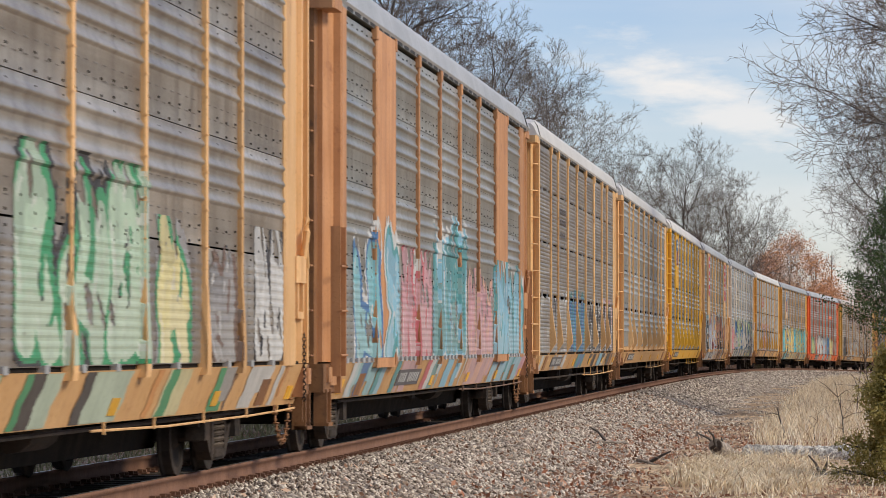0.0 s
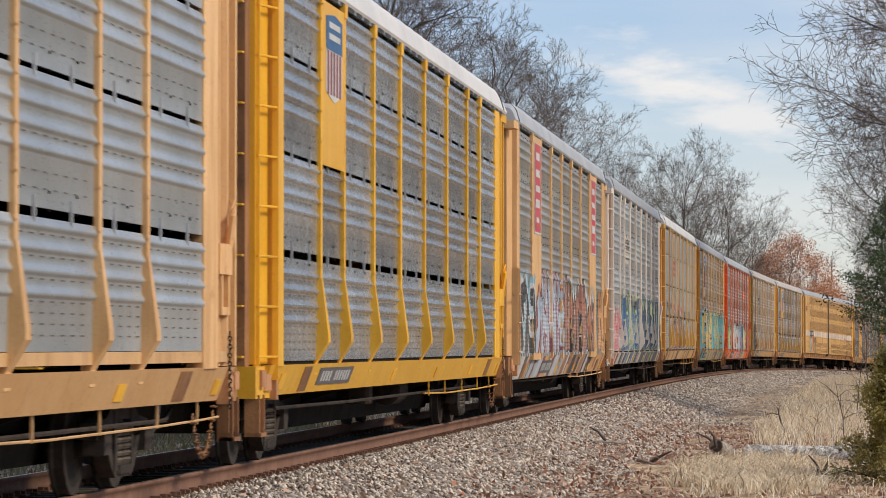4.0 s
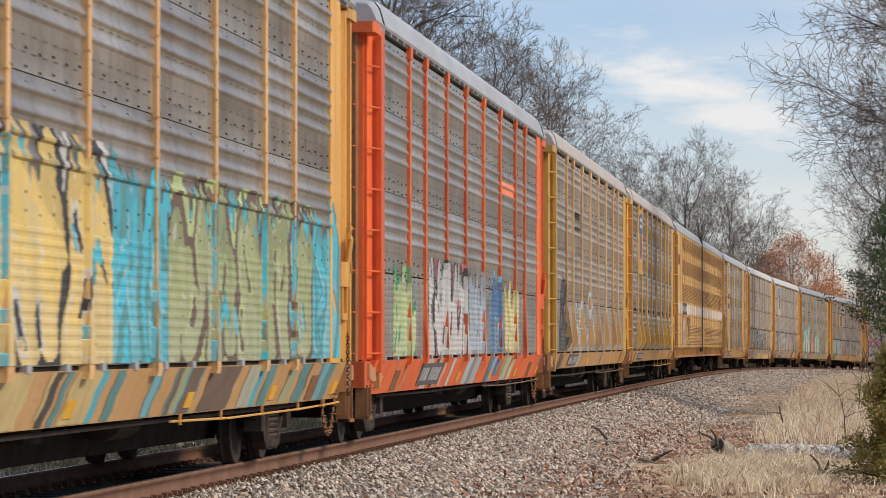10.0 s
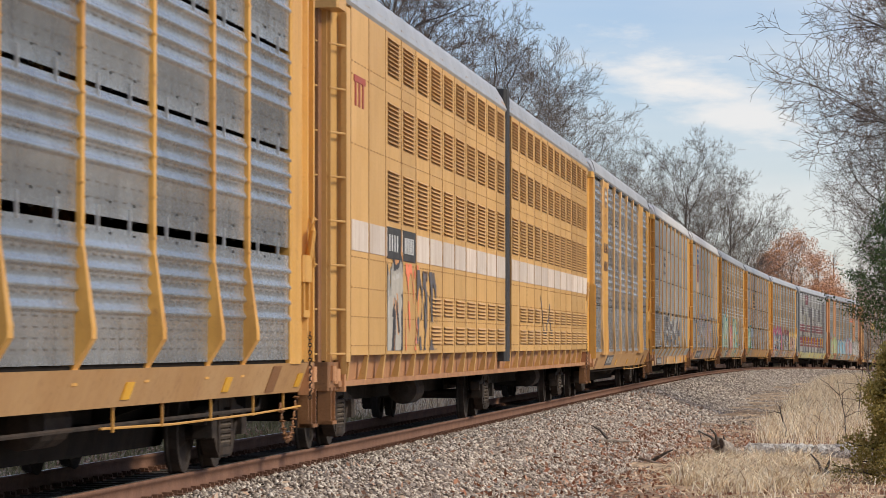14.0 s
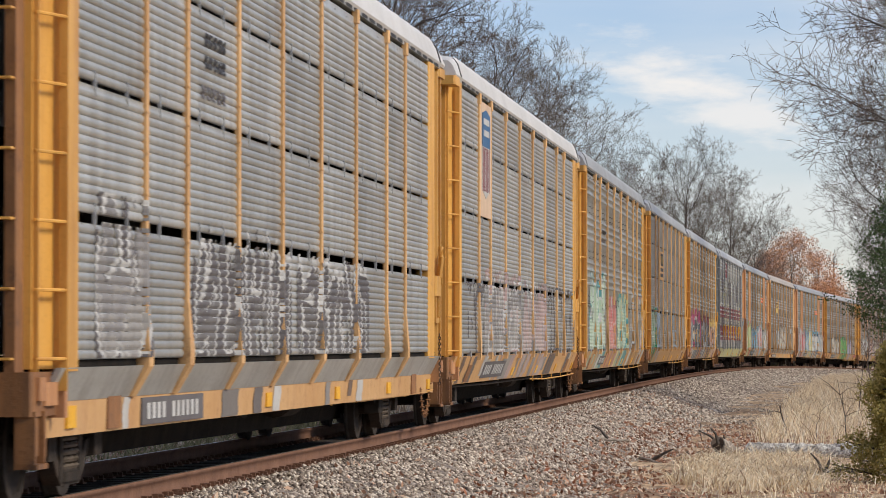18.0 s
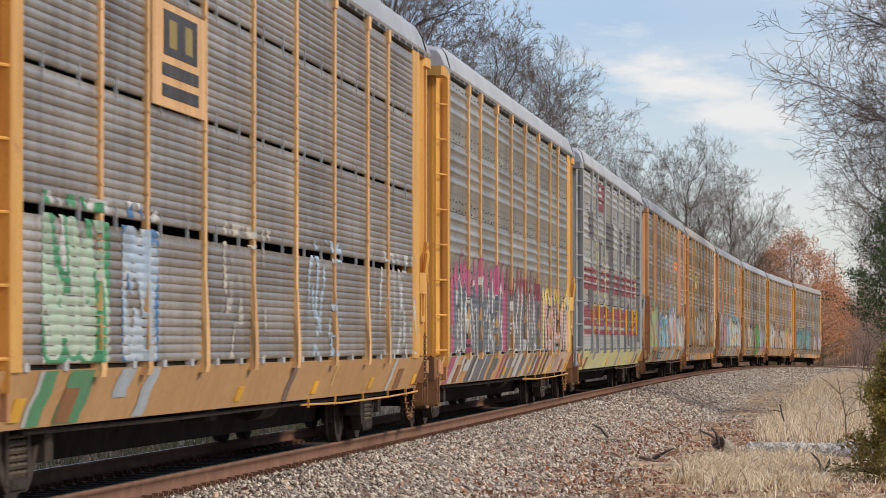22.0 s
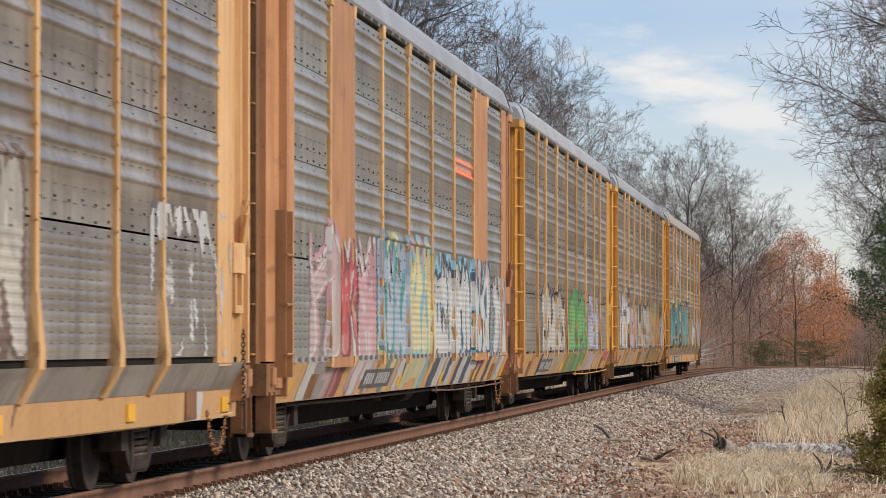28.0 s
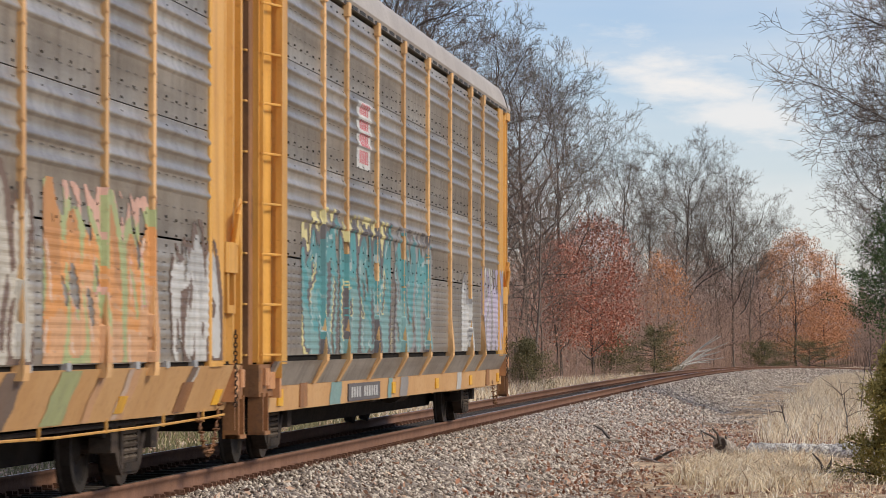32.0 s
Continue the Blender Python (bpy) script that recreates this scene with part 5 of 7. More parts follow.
def sill_paint(i, u0, u1, colours, dense=0.6):
    """Paint on the side sill: what runs down from the side above, and stray streaks."""
    c = CARS[i]
    names = colours.split()
    rng = np.random.default_rng(i + 77)
    if c["skirt"]:
        za, zb, ya, yb = 0.585, 0.855, -1.36, -1.37
    else:
        za, zb, ya, yb = (0.79 if c["gusset"] else 0.67), 1.10, -1.374 if c["gusset"] else -1.324, -1.487
    du, m = 0.025, 14
    n = int((u1 - u0) / du)
    U, Z = np.meshgrid(u0 + du * np.arange(n + 1), np.linspace(za, zb, m + 1), indexing="ij")
    Y = ya + (yb - ya) * (Z - za) / (zb - za) - 0.006
    uc, zc = U[:-1, :-1] + du / 2, (Z[:-1, :-1] + Z[1:, 1:]) / 2
    pick = np.full(uc.shape, -1)
    x = uc - 0.22 * (zc - za) + 0.03 * np.sin(zc * 23 + uc)
    cuts = np.sort(np.concatenate([np.cumsum(rng.uniform(0.10, 1.9, 60)) + u0 - 1, rng.uniform(u0, u1, 22)]))
    which = rng.integers(0, len(names), len(cuts) + 1)
    which[rng.random(len(which)) > dense * 0.22] = -1
    ends = np.where(rng.random(len(which)) < 0.7, -1.0, rng.uniform(0.1, 0.6, len(which))) * (zb - za) + za
    k = np.searchsorted(cuts, x)
    pick = np.where(zc > ends[k], which[k], -1)
    for start, step, row in c["paints"]:           # runs of the paint above
        at = u0
        while at < u1:
            wide = rng.uniform(0.08, 1.0) * rng.uniform(0.4, 1.0)
            q = int((at + wide / 2 - start) / step)
            if 0 <= q < len(row) and row[q] and rng.random() < 0.08 + 0.85 * dense:
                if row[q] not in names:
                    names.append(row[q])
                end = za - 1 if rng.random() < 0.85 else za + (zb - za) * rng.uniform(0.1, 0.5)
                pick[(x > at) & (x < at + wide) & (zc > end)] = names.index(row[q])
            at += wide
    for k in names:
        INK["sill " + k] = tuple(0.91 * q + 0.09 * w for q, w in zip(INK[k], (0.44, 0.29, 0.16)))
    laid_on(c, U, Z, Y, pick, ["sill " + k for k in names], "sill_paint", "streaks of spray paint on the sill")


def number_plate(i, u0, u1, z0, z1, ground="black", ink="white", y=-1.50):
    """A reporting plate: a dark patch with plain bars for its characters."""
    c = CARS[i]
    low, foot = (-1.32, 0.66) if not c.get("gusset") else (-1.37, 0.78)
    lean = lambda z: (low + (-1.49 - low) * (z - foot) / (1.11 - foot) if not c.get("skirt") else -1.372) - 0.012
    s = Solid()
    s.add([(u0 - MID, lean(z0), z0), (u1 - MID, lean(z0), z0), (u1 - MID, lean(z1), z1), (u0 - MID, lean(z1), z1),
           (u0 - MID, lean(z0) + 0.02, z0), (u1 - MID, lean(z0) + 0.02, z0), (u1 - MID, lean(z1) + 0.02, z1), (u0 - MID, lean(z1) + 0.02, z1)],
          [(0, 1, 2, 3), (4, 7, 6, 5), (0, 4, 5, 1), (1, 5, 6, 2), (2, 6, 7, 3), (3, 7, 4, 0)])
    p = part("number_plate", s, paint(INK[ground]), c["ob"], "dark plate with plain light bars")
    n = 11
    for k in range(n):
        if k == 4:
            continue
        a = u0 + (u1 - u0) * (0.07 + 0.86 * k / n) - MID
        e = a + (u1 - u0) * 0.05
        za, zb = z0 + (z1 - z0) * 0.2, z1 - (z1 - z0) * 0.2
        b = Solid().add([(a, lean(za) - 0.005, za), (e, lean(za) - 0.005, za), (e, lean(zb) - 0.005, zb), (a, lean(zb) - 0.005, zb)], [(0, 1, 2, 3)])
        part("bar", b, paint(INK[ink]), p)


def stencil(i, u0, u1, z0, z1, colour, name, label, shapes):
    """A sign painted straight on the ribbed sheets, worn through in places."""
    c = CARS[i]
    du, dz = 0.04, 0.021
    U, Z = np.meshgrid(u0 + du * np.arange(int((u1 - u0) / du) + 1), z0 + dz * np.arange(int((z1 - z0) / dz) + 1), indexing="ij")
    uc, zc = (U[:-1, :-1] - u0) / (u1 - u0), (Z[:-1, :-1] - z0) / (z1 - z0)
    order = [k for k in dict.fromkeys([colour] + [q[4] for q in shapes]) if k != "slate"]
    pick = np.full(uc.shape, -1 if colour == "slate" else order.index(colour))
    for a, b, e, f, col in shapes:
        gaps = np.sin((uc - a) / (b - a) * 2 * math.pi * 4.5) > -0.75 if col in ("dusk", "black", "rose") else True
        pick[(uc > a) & (uc < b) & (zc > e) & (zc < f) & gaps] = order.index(col)
    worn = np.sin(uc * 41 + i) * np.sin(zc * 37 + uc * 7) + 0.5 * np.sin(uc * 90 + zc * 23)
    pick[worn > (0.75 if colour == "slate" else 1.15)] = -1
    laid_on(c, U, Z, face_y(c, U, Z) - 0.003, pick, order, name, label)


def sign(i, u0, u1, z0, z1, colour, out=0.075, name="sign", label="", shapes=()):
    """A flat painted sign on the side, with plain shapes (fractions of it, colour) on it."""
    c = CARS[i]
    if isinstance(colour, str):
        return stencil(i, u0, u1, z0, z1, colour, name, label, shapes)
    y = SHEET - out
    p = part(name, Solid().bevel_box(u0 - MID, u1 - MID, y, SHEET - 0.03, z0, z1, 0.01), colour if not isinstance(colour, str) else paint(INK[colour]), c["ob"], label)
    for a, b, e, f, col in shapes:
        s = Solid()
        s.box(u0 + (u1 - u0) * a - MID, u0 + (u1 - u0) * b - MID, y - 0.005, y + 0.004, z0 + (z1 - z0) * e, z0 + (z1 - z0) * f)
        part("sign_shape", s, paint(INK[col]), p)
    return p


def shield(i, u0, u1, z0, z1, board, low):
    """The railroad's emblem as plain shapes: blue top, red and white stripes, on a tall board."""
    p = sign(i, u0, u1, low, 5.36, MAT[board], 0.05, "emblem_board", "tall painted board with a striped shield")
    w = u1 - u0
    y = SHEET - 0.056
    a, b = u0 + 0.14 * w - MID, u1 - 0.14 * w - MID
    h = z1 - z0
    def flat(pts, lift):
        n = len(pts)
        return Solid().add([(x, y - lift, z) for x, z in pts] + [(x, y + 0.01, z) for x, z in pts], [tuple(range(n)), tuple(range(2 * n - 1, n - 1, -1))] + [(k, (k + 1) % n, n + (k + 1) % n, n + k) for k in range(n)])
    m = (a + b) / 2
    part("shield_field", flat([(a, z0 + 0.1 * h), (m, z0), (b, z0 + 0.1 * h), (b, z0 + 0.6 * h), (a, z0 + 0.6 * h)], 0.0), paint(INK["white"]), p)
    part("shield_top", flat([(a, z0 + 0.58 * h), (b, z0 + 0.58 * h), (b, z1 - 0.05 * h), (m, z1), (a, z1 - 0.05 * h)], 0.004), paint(INK["royal"]), p)
    for k in range(5):
        x = a + (b - a) * (0.06 + 0.19 * k)
        part("shield_stripe", flat([(x, z0 + 0.08 * h), (x + (b - a) * 0.1, z0 + 0.08 * h), (x + (b - a) * 0.1, z0 + 0.57 * h), (x, z0 + 0.57 * h)], 0.004), paint(INK["maroon"]), p)
    for k in (0.70, 0.83):
        part("shield_bar", flat([(a + 0.15 * (b - a), z0 + k * h), (b - 0.15 * (b - a), z0 + k * h), (b - 0.15 * (b - a), z0 + (k + 0.07) * h), (a + 0.15 * (b - a), z0 + (k + 0.07) * h)], 0.008), paint(INK["white"]), p)
    return p


def words(car, text, u, z, size, colour, y):
    """Lettering on a car's side, read from the near side."""
    cu = bpy.data.curves.new("lettering", "FONT")
    cu.body, cu.size, cu.align_x, cu.extrude = text, size, "CENTER", 0.002
    cu.materials.append(paint(INK[colour]))
    ob = new("lettering", cu)
    ob.parent = car
    ob.matrix_basis = Matrix.Translation((u - MID, y, z)) @ Matrix.Rotation(radians(90), 4, "X")
    return ob


tag(0, 12.2, 17.3, 2.65, "mint green black -")
tag(0, 17.6, 19.4, 2.25, "lemon green grey -")
tag(0, 20.3, 21.9, 2.16, "grey brown - -")
tag(0, 22.9, 24.8, 2.31, "white black - -")
tag(1, 1.7, 4.2, 2.80, "aqua blue white -")
tag(1, 4.2, 6.4, 2.88, "sky teal white -")
tag(1, 6.6, 10.3, 2.46, "pink rose white -")
tag(1, 10.5, 15.3, 3.12, "teal sky white -")
tag(1, 15.4, 19.6, 2.37, "pink salmon - -")
tag(1, 19.8, 26.5, 2.57, "sky teal white -")
tag(2, 1.1, 3.5, 2.08, "- white dusk -")
tag(2, 4.1, 5.5, 2.11, "grey black white -")
tag(2, 6.1, 8.4, 2.27, "- white - -")
tag(2, 8.9, 13.8, 2.33, "blue teal - -")
tag(2, 15.4, 19.6, 2.26, "black white - black")
tag(2, 20.4, 24.6, 2.25, "black white pink -")
tag(5, 1.3, 4.2, 2.49, "black white sky -")
tag(5, 4.2, 6.1, 2.34, "paleblue maroon - -")
tag(5, 6.1, 12.3, 2.64, "paleblue maroon white paleblue")
tag(5, 12.4, 21.3, 2.64, "rust black white sky")
tag(5, 23.3, 26.7, 2.42, "orange black - -")
tag(6, 1.2, 4.2, 2.32, "red white - red")
tag(6, 4.6, 13.3, 2.57, "royal lime black -")
tag(6, 14.7, 25.6, 2.58, "navy lime blue -")
tag(7, 1.7, 5.3, 2.6, "- dusk grey -")
tag(7, 6.5, 13.4, 2.59, "black white rose black")
tag(7, 14.5, 20.9, 2.37, "- dusk mint -")
tag(8, 1.7, 25.9, 2.76, "cyan teal - cyan")
tag(8, 3.4, 12.3, 2.74, "gold black white -")
tag(8, 14.7, 23.4, 2.66, "olive brown lime -")
tag(9, 2.0, 4.6, 2.17, "lime green - -")
tag(9, 6.2, 11.4, 2.35, "white black rose -")
tag(9, 11.8, 14.2, 2.29, "paleblue grey - -")
tag(9, 15.4, 17.6, 2.35, "blue sky - -")
tag(9, 18.0, 20.9, 2.24, "lemon mustard - -")
tag(10, 1.8, 4.0, 2.57, "black dusk - -")
tag(10, 6.6, 8.9, 2.09, "- white - -")
tag(10, 10.2, 12.6, 2.31, "- white - -")
tag(14, 1.6, 3.8, 2.32, "grey white dusk -")
tag(14, 5.9, 11.9, 2.26, "dusk white - dusk")
tag(14, 12.3, 18.3, 2.24, "dusk white - dusk")
tag(15, 1.7, 4.6, 2.12, "- dusk white -")
tag(15, 4.7, 11.6, 2.35, "grey white blush -")
tag(15, 11.9, 17.6, 2.29, "blush grey white -")
tag(15, 18.0, 25.0, 2.25, "- dusk white -")
tag(16, 1.9, 7.8, 2.86, "mint white teal -")
tag(16, 9.3, 12.3, 2.30, "coral rose white -")
tag(16, 12.7, 17.7, 2.43, "mint teal lemon -")
tag(16, 18.6, 20.9, 2.47, "- white dusk -")
tag(16, 22.7, 26.2, 2.46, "- white rose -")
tag(17, 1.6, 4.1, 2.25, "mint green white -")
tag(17, 4.6, 6.2, 2.29, "paleblue blue white -")
tag(17, 9.4, 12.3, 2.26, "- cream - -")
tag(17, 15.0, 17.7, 2.28, "- paleblue - -")
tag(17, 21.2, 25.3, 2.28, "- white - -")
tag(18, 1.25, 10.3, 2.30, "steel white black magenta", None, 1.25, 0.38)
tag(18, 10.3, 17.9, 2.28, "dusk white dusk maroon", None, 1.2, 0.32)
tag(18, 18.3, 26.0, 2.20, "salmon black white gold", None, 1.15, 0.24)
tag(20, 2.2, 6.6, 2.44, "lime rose paleblue -")
tag(20, 7.5, 13.8, 2.08, "sky white blue -")
tag(20, 13.9, 19.2, 2.42, "pink white sky -")
tag(20, 19.6, 26.0, 2.15, "white dusk lime -")
tag(21, 6.5, 8.4, 2.09, "- white - -")
tag(21, 10.0, 16.8, 2.56, "cream brown - -")
tag(21, 21.5, 25.6, 2.33, "- white dusk -")
tag(22, 2.2, 4.3, 2.55, "blush white pink -")
tag(22, 4.4, 6.3, 2.35, "red maroon white -")
tag(22, 6.3, 8.0, 2.45, "pink white blush -")
tag(22, 8.1, 11.4, 2.58, "paleblue teal lemon -")
tag(22, 11.3, 14.5, 2.62, "lemon aqua pink -")
tag(22, 14.6, 23.0, 2.45, "white navy sky -")
tag(22, 23.2, 26.9, 2.23, "white grey sky -")
tag(23, 5.0, 11.1, 2.29, "cream black - -")
tag(23, 12.0, 18.0, 2.27, "leaf green red -")
tag(23, 18.2, 21.7, 2.19, "lilac paleblue - -")
tag(24, 1.9, 6.4, 2.62, "white brown - -")
tag(24, 6.7, 10.2, 2.34, "blush brown salmon -")
tag(24, 10.5, 17.5, 2.43, "cream brown - -")
tag(24, 17.8, 22.2, 2.36, "orange olive salmon -")
tag(24, 22.7, 26.9, 2.25, "white brown - -")
tag(25, 2.1, 5.0, 2.67, "teal dusk lemon -")
tag(25, 5.1, 10.0, 2.69, "teal dusk lemon -")
tag(25, 10.3, 14.8, 2.65, "teal grey dusk -")
tag(25, 18.8, 20.5, 2.20, "white grey - -")
tag(25, 21.9, 25.9, 2.36, "lilac grey white -")
for i, colours, dense in ((0, "green orange mint brown", 0.75), (1, "teal pink brown sky orange", 0.85), (2, "cream black sky orange pink teal white", 0.7), (5, "paleblue white paleblue rust paleblue", 0.95),
                          (6, "cream navy grey lime orange", 0.8), (7, "black brown white grey", 0.6), (8, "teal cyan brown orange", 0.5), (9, "mint grey white blue brown", 0.55), (10, "grey brown cream", 0.25),
                          (14, "brown grey", 0.15), (15, "cream grey brown dusk mint", 0.65), (16, "cream salmon mint rose brown", 0.6), (17, "gold brown dusk cream mint", 0.6), (18, "grey slate white gold paleblue", 0.95),
                          (19, "lemon lime grey lemon", 0.85), (20, "cream teal grey sky", 0.6), (21, "brown olive", 0.2), (22, "rose grey white paleblue", 0.85), (23, "cream green rose brown lilac", 0.65),
                          (24, "brown cream rust", 0.25), (25, "brown cream", 0.1)):
    sill_paint(i, 0.6, 26.2, colours, dense)
for i, a, b, z0, z1 in ((1, 6.7, 9.3, 0.76, 0.98), (2, 4.4, 7.2, 0.86, 1.06), (3, 3.8, 6.5, 0.86, 1.06), (4, 3.9, 6.7, 0.86, 1.06), (5, 6.8, 9.5, 0.74, 1.0), (8, 5.7, 8.4, 0.76, 1.0), (9, 5.6, 8.3, 0.72, 1.04),
                        (10, 4.8, 7.5, 0.82, 1.08), (11, 4.2, 7.0, 0.84, 1.04), (13, 6.6, 9.1, 0.74, 1.0), (14, 4.1, 7.1, 0.60, 0.84), (15, 5.2, 9.0, 0.72, 1.0), (16, 6.3, 8.4, 0.76, 0.98), (20, 8.0, 11.0, 0.74, 0.98),
                        (21, 3.5, 7.5, 0.60, 0.82), (22, 7.2, 10.0, 0.74, 0.98), (23, 5.2, 8.1, 0.72, 0.98), (25, 6.6, 9.6, 0.60, 0.82)):
    number_plate(i, a, b, z0, z1, "dusk" if i not in (21,) else "brown")
for i, b, low in ((4, "yellow_bright", 3.43), (8, "board", 3.45), (11, "yellow", 3.41), (15, "board", 3.44)):
    shield(i, 3.72, 5.53, 3.75 if i != 4 else 4.2, 5.25, b, low)
shield(13, 3.95, 5.35, 4.05, 5.32, "yellow", 3.9)
words(CARS[13]["ob"], "BUILDING", 4.63, 3.62, 0.36, "brown", SHEET - 0.063)
words(CARS[13]["ob"], "AMERICA", 4.63, 3.16, 0.36, "brown", SHEET - 0.063)
for a, b, z0 in ((3.85, 5.4, 3.52), (20.1, 21.8, 3.51)):
    sign(5, a, b, z0, 5.34, "white", 0.070, "red_sign", "red sign with a white border and plain white bars",
         [(0.06, 0.94, 0.02, 0.98, "red"), (0.25, 0.75, 0.80, 0.88, "white"), (0.2, 0.8, 0.62, 0.70, "white"), (0.2, 0.8, 0.46, 0.53, "white"), (0.2, 0.8, 0.28, 0.38, "white"), (0.3, 0.7, 0.12, 0.18, "white")])
sign(6, 5.75, 8.25, 3.63, 4.5, "cream", 0.06, "emblem_sign", "pale sign with dark slanted bars", [(0.05, 0.95, 0.62, 0.70, "black"), (0.05, 0.3, 0.45, 0.54, "black"), (0.4, 0.55, 0.4, 0.95, "dusk"), (0.62, 0.92, 0.42, 0.56, "black"), (0.1, 0.9, 0.12, 0.17, "grey")])
sign(7, 5.75, 8.25, 3.47, 4.43, "slate", 0.05, "emblem_sign", "faded red and white stencilled bars on the sheets", [(0.1, 0.9, 0.80, 0.92, "rose"), (0.05, 0.95, 0.72, 0.76, "white"), (0.1, 0.9, 0.58, 0.70, "rose"), (0.05, 0.95, 0.50, 0.54, "white"), (0.15, 0.9, 0.36, 0.48, "rose"), (0.05, 0.95, 0.30, 0.34, "white")])
sign(9, 17.1, 19.85, 4.0, 4.24, "vermilion", 0.045, "emblem_sign", "faded orange-red painted stripe", [(0.1, 0.9, 0.4, 0.6, "salmon")])
sign(2, 5.75, 8.3, 3.5, 4.4, "slate", 0.05, "emblem_sign", "faded dark stencilled bars on the sheets", [(0.2, 0.8, 0.7, 0.85, "dusk"), (0.2, 0.8, 0.45, 0.6, "dusk"), (0.25, 0.75, 0.15, 0.3, "dusk")])
sign(14, 5.75, 8.3, 3.5, 4.4, "slate", 0.05, "emblem_sign", "faded dark stencilled bars on the sheets", [(0.3, 0.75, 0.72, 0.86, "black"), (0.3, 0.75, 0.48, 0.62, "black"), (0.25, 0.75, 0.15, 0.3, "dusk")])
sign(16, 5.75, 8.3, 3.7, 4.3, "slate", 0.045, "emblem_sign", "faded dark stencilled bars on the sheets", [(0.2, 0.8, 0.6, 0.8, "black"), (0.2, 0.8, 0.25, 0.4, "dusk")])
sign(10, 5.75, 8.3, 3.75, 4.4, "slate", 0.045, "emblem_sign", "faded dark stencilled bars on the sheets", [(0.2, 0.8, 0.6, 0.85, "black"), (0.2, 0.8, 0.2, 0.4, "dusk")])
sign(17, 5.75, 8.3, 3.42, 4.36, MAT["tan"], 0.06, "emblem_sign", "yellow sign with dark plain shapes", [(0.18, 0.82, 0.50, 0.93, "black"), (0.28, 0.42, 0.58, 0.85, "mustard"), (0.58, 0.72, 0.58, 0.85, "mustard"), (0.15, 0.85, 0.30, 0.42, "black"), (0.15, 0.85, 0.10, 0.22, "black")])
sign(21, 5.75, 8.3, 3.52, 4.2, "gold", 0.05, "emblem_sign", "yellow sign with plain dark shapes", [(0.1, 0.9, 0.45, 0.9, "brown"), (0.25, 0.75, 0.55, 0.75, "gold")])
sign(22, 17.1, 19.85, 3.95, 4.24, "vermilion", 0.045, "emblem_sign", "orange-red sign with plain bars", [(0.15, 0.85, 0.3, 0.7, "salmon")])
sign(20, 17.1, 19.85, 3.9, 4.2, "vermilion", 0.045, "emblem_sign", "orange-red sign with plain bars", [(0.15, 0.85, 0.3, 0.7, "salmon")])
sign(25, 6.6, 7.9, 3.52, 4.36, "white", 0.045, "emblem_sign", "white sign with plain red shapes", [(0.2, 0.8, 0.78, 0.95, "rose"), (0.2, 0.8, 0.56, 0.72, "rose"), (0.2, 0.8, 0.32, 0.5, "rose"), (0.2, 0.8, 0.06, 0.26, "rose")])
sign(19, 5.7, 8.3, 4.6, 5.3, "maroon", 0.05, "emblem_sign", "maroon sign with plain white bars", [(0.2, 0.8, 0.5, 0.6, "white"), (0.3, 0.7, 0.25, 0.32, "white"), (0.35, 0.65, 0.7, 0.85, "white")])


def painted_areas(i, name, label, colour, blocks, worn):
    """Blocks of faded paint over sheets and posts, given as (from, to, low, high, lean)."""
    c = CARS[i]
    rng = np.random.default_rng(5)
    du, dz = 0.045, 0.0215
    U, Z = np.meshgrid(np.arange(1.0, 24.75, du), np.arange(1.16, 5.36, dz), indexing="ij")
    uc, zc = U[:-1, :-1] + du / 2, Z[:-1, :-1] + dz / 2
    pick = np.full(uc.shape, -1)
    for a, b, e, f, lean in blocks:
        x = uc + lean * (zc - e) + 0.05 * np.sin(zc * 23)
        pick[(x > a) & (x < b) & (zc > e) & (zc < f)] = 0
    chips = np.repeat(rng.random((pick.shape[0] // 3 + 1, pick.shape[1])), 3, 0)[:pick.shape[0]]
    pick[chips < worn] = -1
    laid_on(c, U, Z, face_y(c, U, Z) - {"dusk": 0.004, "lemon": 0.002}.get(colour, 0.0), pick, [colour], name, label)


painted_areas(19, "maroon_stripes", "faded maroon stripes along the side", "maroon", [(1, 24.7, z, z + 0.14, 0) for z in (2.58, 2.78, 2.98, 1.5, 1.72, 1.92, 2.06)], 0.06)
painted_areas(19, "dark_lettering", "large faded dark letter shapes along the side", "dusk",
              [(3.0, 4.6, 3.8, 4.45, 0.6), (5.6, 7.0, 2.6, 3.9, -0.3), (9.0, 12.2, 3.7, 4.4, 0), (10.4, 12.2, 2.1, 3.7, 0), (14.3, 15.8, 2.1, 4.4, 0), (18.2, 19.8, 3.5, 4.4, 0), (18.6, 19.5, 1.2, 2.4, 0),
               (22.4, 24.6, 1.3, 5.0, 0.0), (2.8, 4.2, 2.1, 2.6, 0)], 0.08)
painted_areas(19, "yellow_streak", "worn streaks of yellow overspray", "lemon", [(1.2 + 0.9 * k, 1.35 + 0.9 * k, 1.2 + (k * 7 % 5) * 0.5, 2.4 + (k * 5 % 7) * 0.45, 0.1) for k in range(25)], 0.6)
for x in BAYS[1:-1]:
    part("reflector", Solid().bevel_box(x - 0.05 - MID, x + 0.035 - MID, -1.556, -1.50, 1.52, 2.24, 0.01), MAT["yellow_bright"], CARS[19]["ob"], "orange-yellow strip on a post")


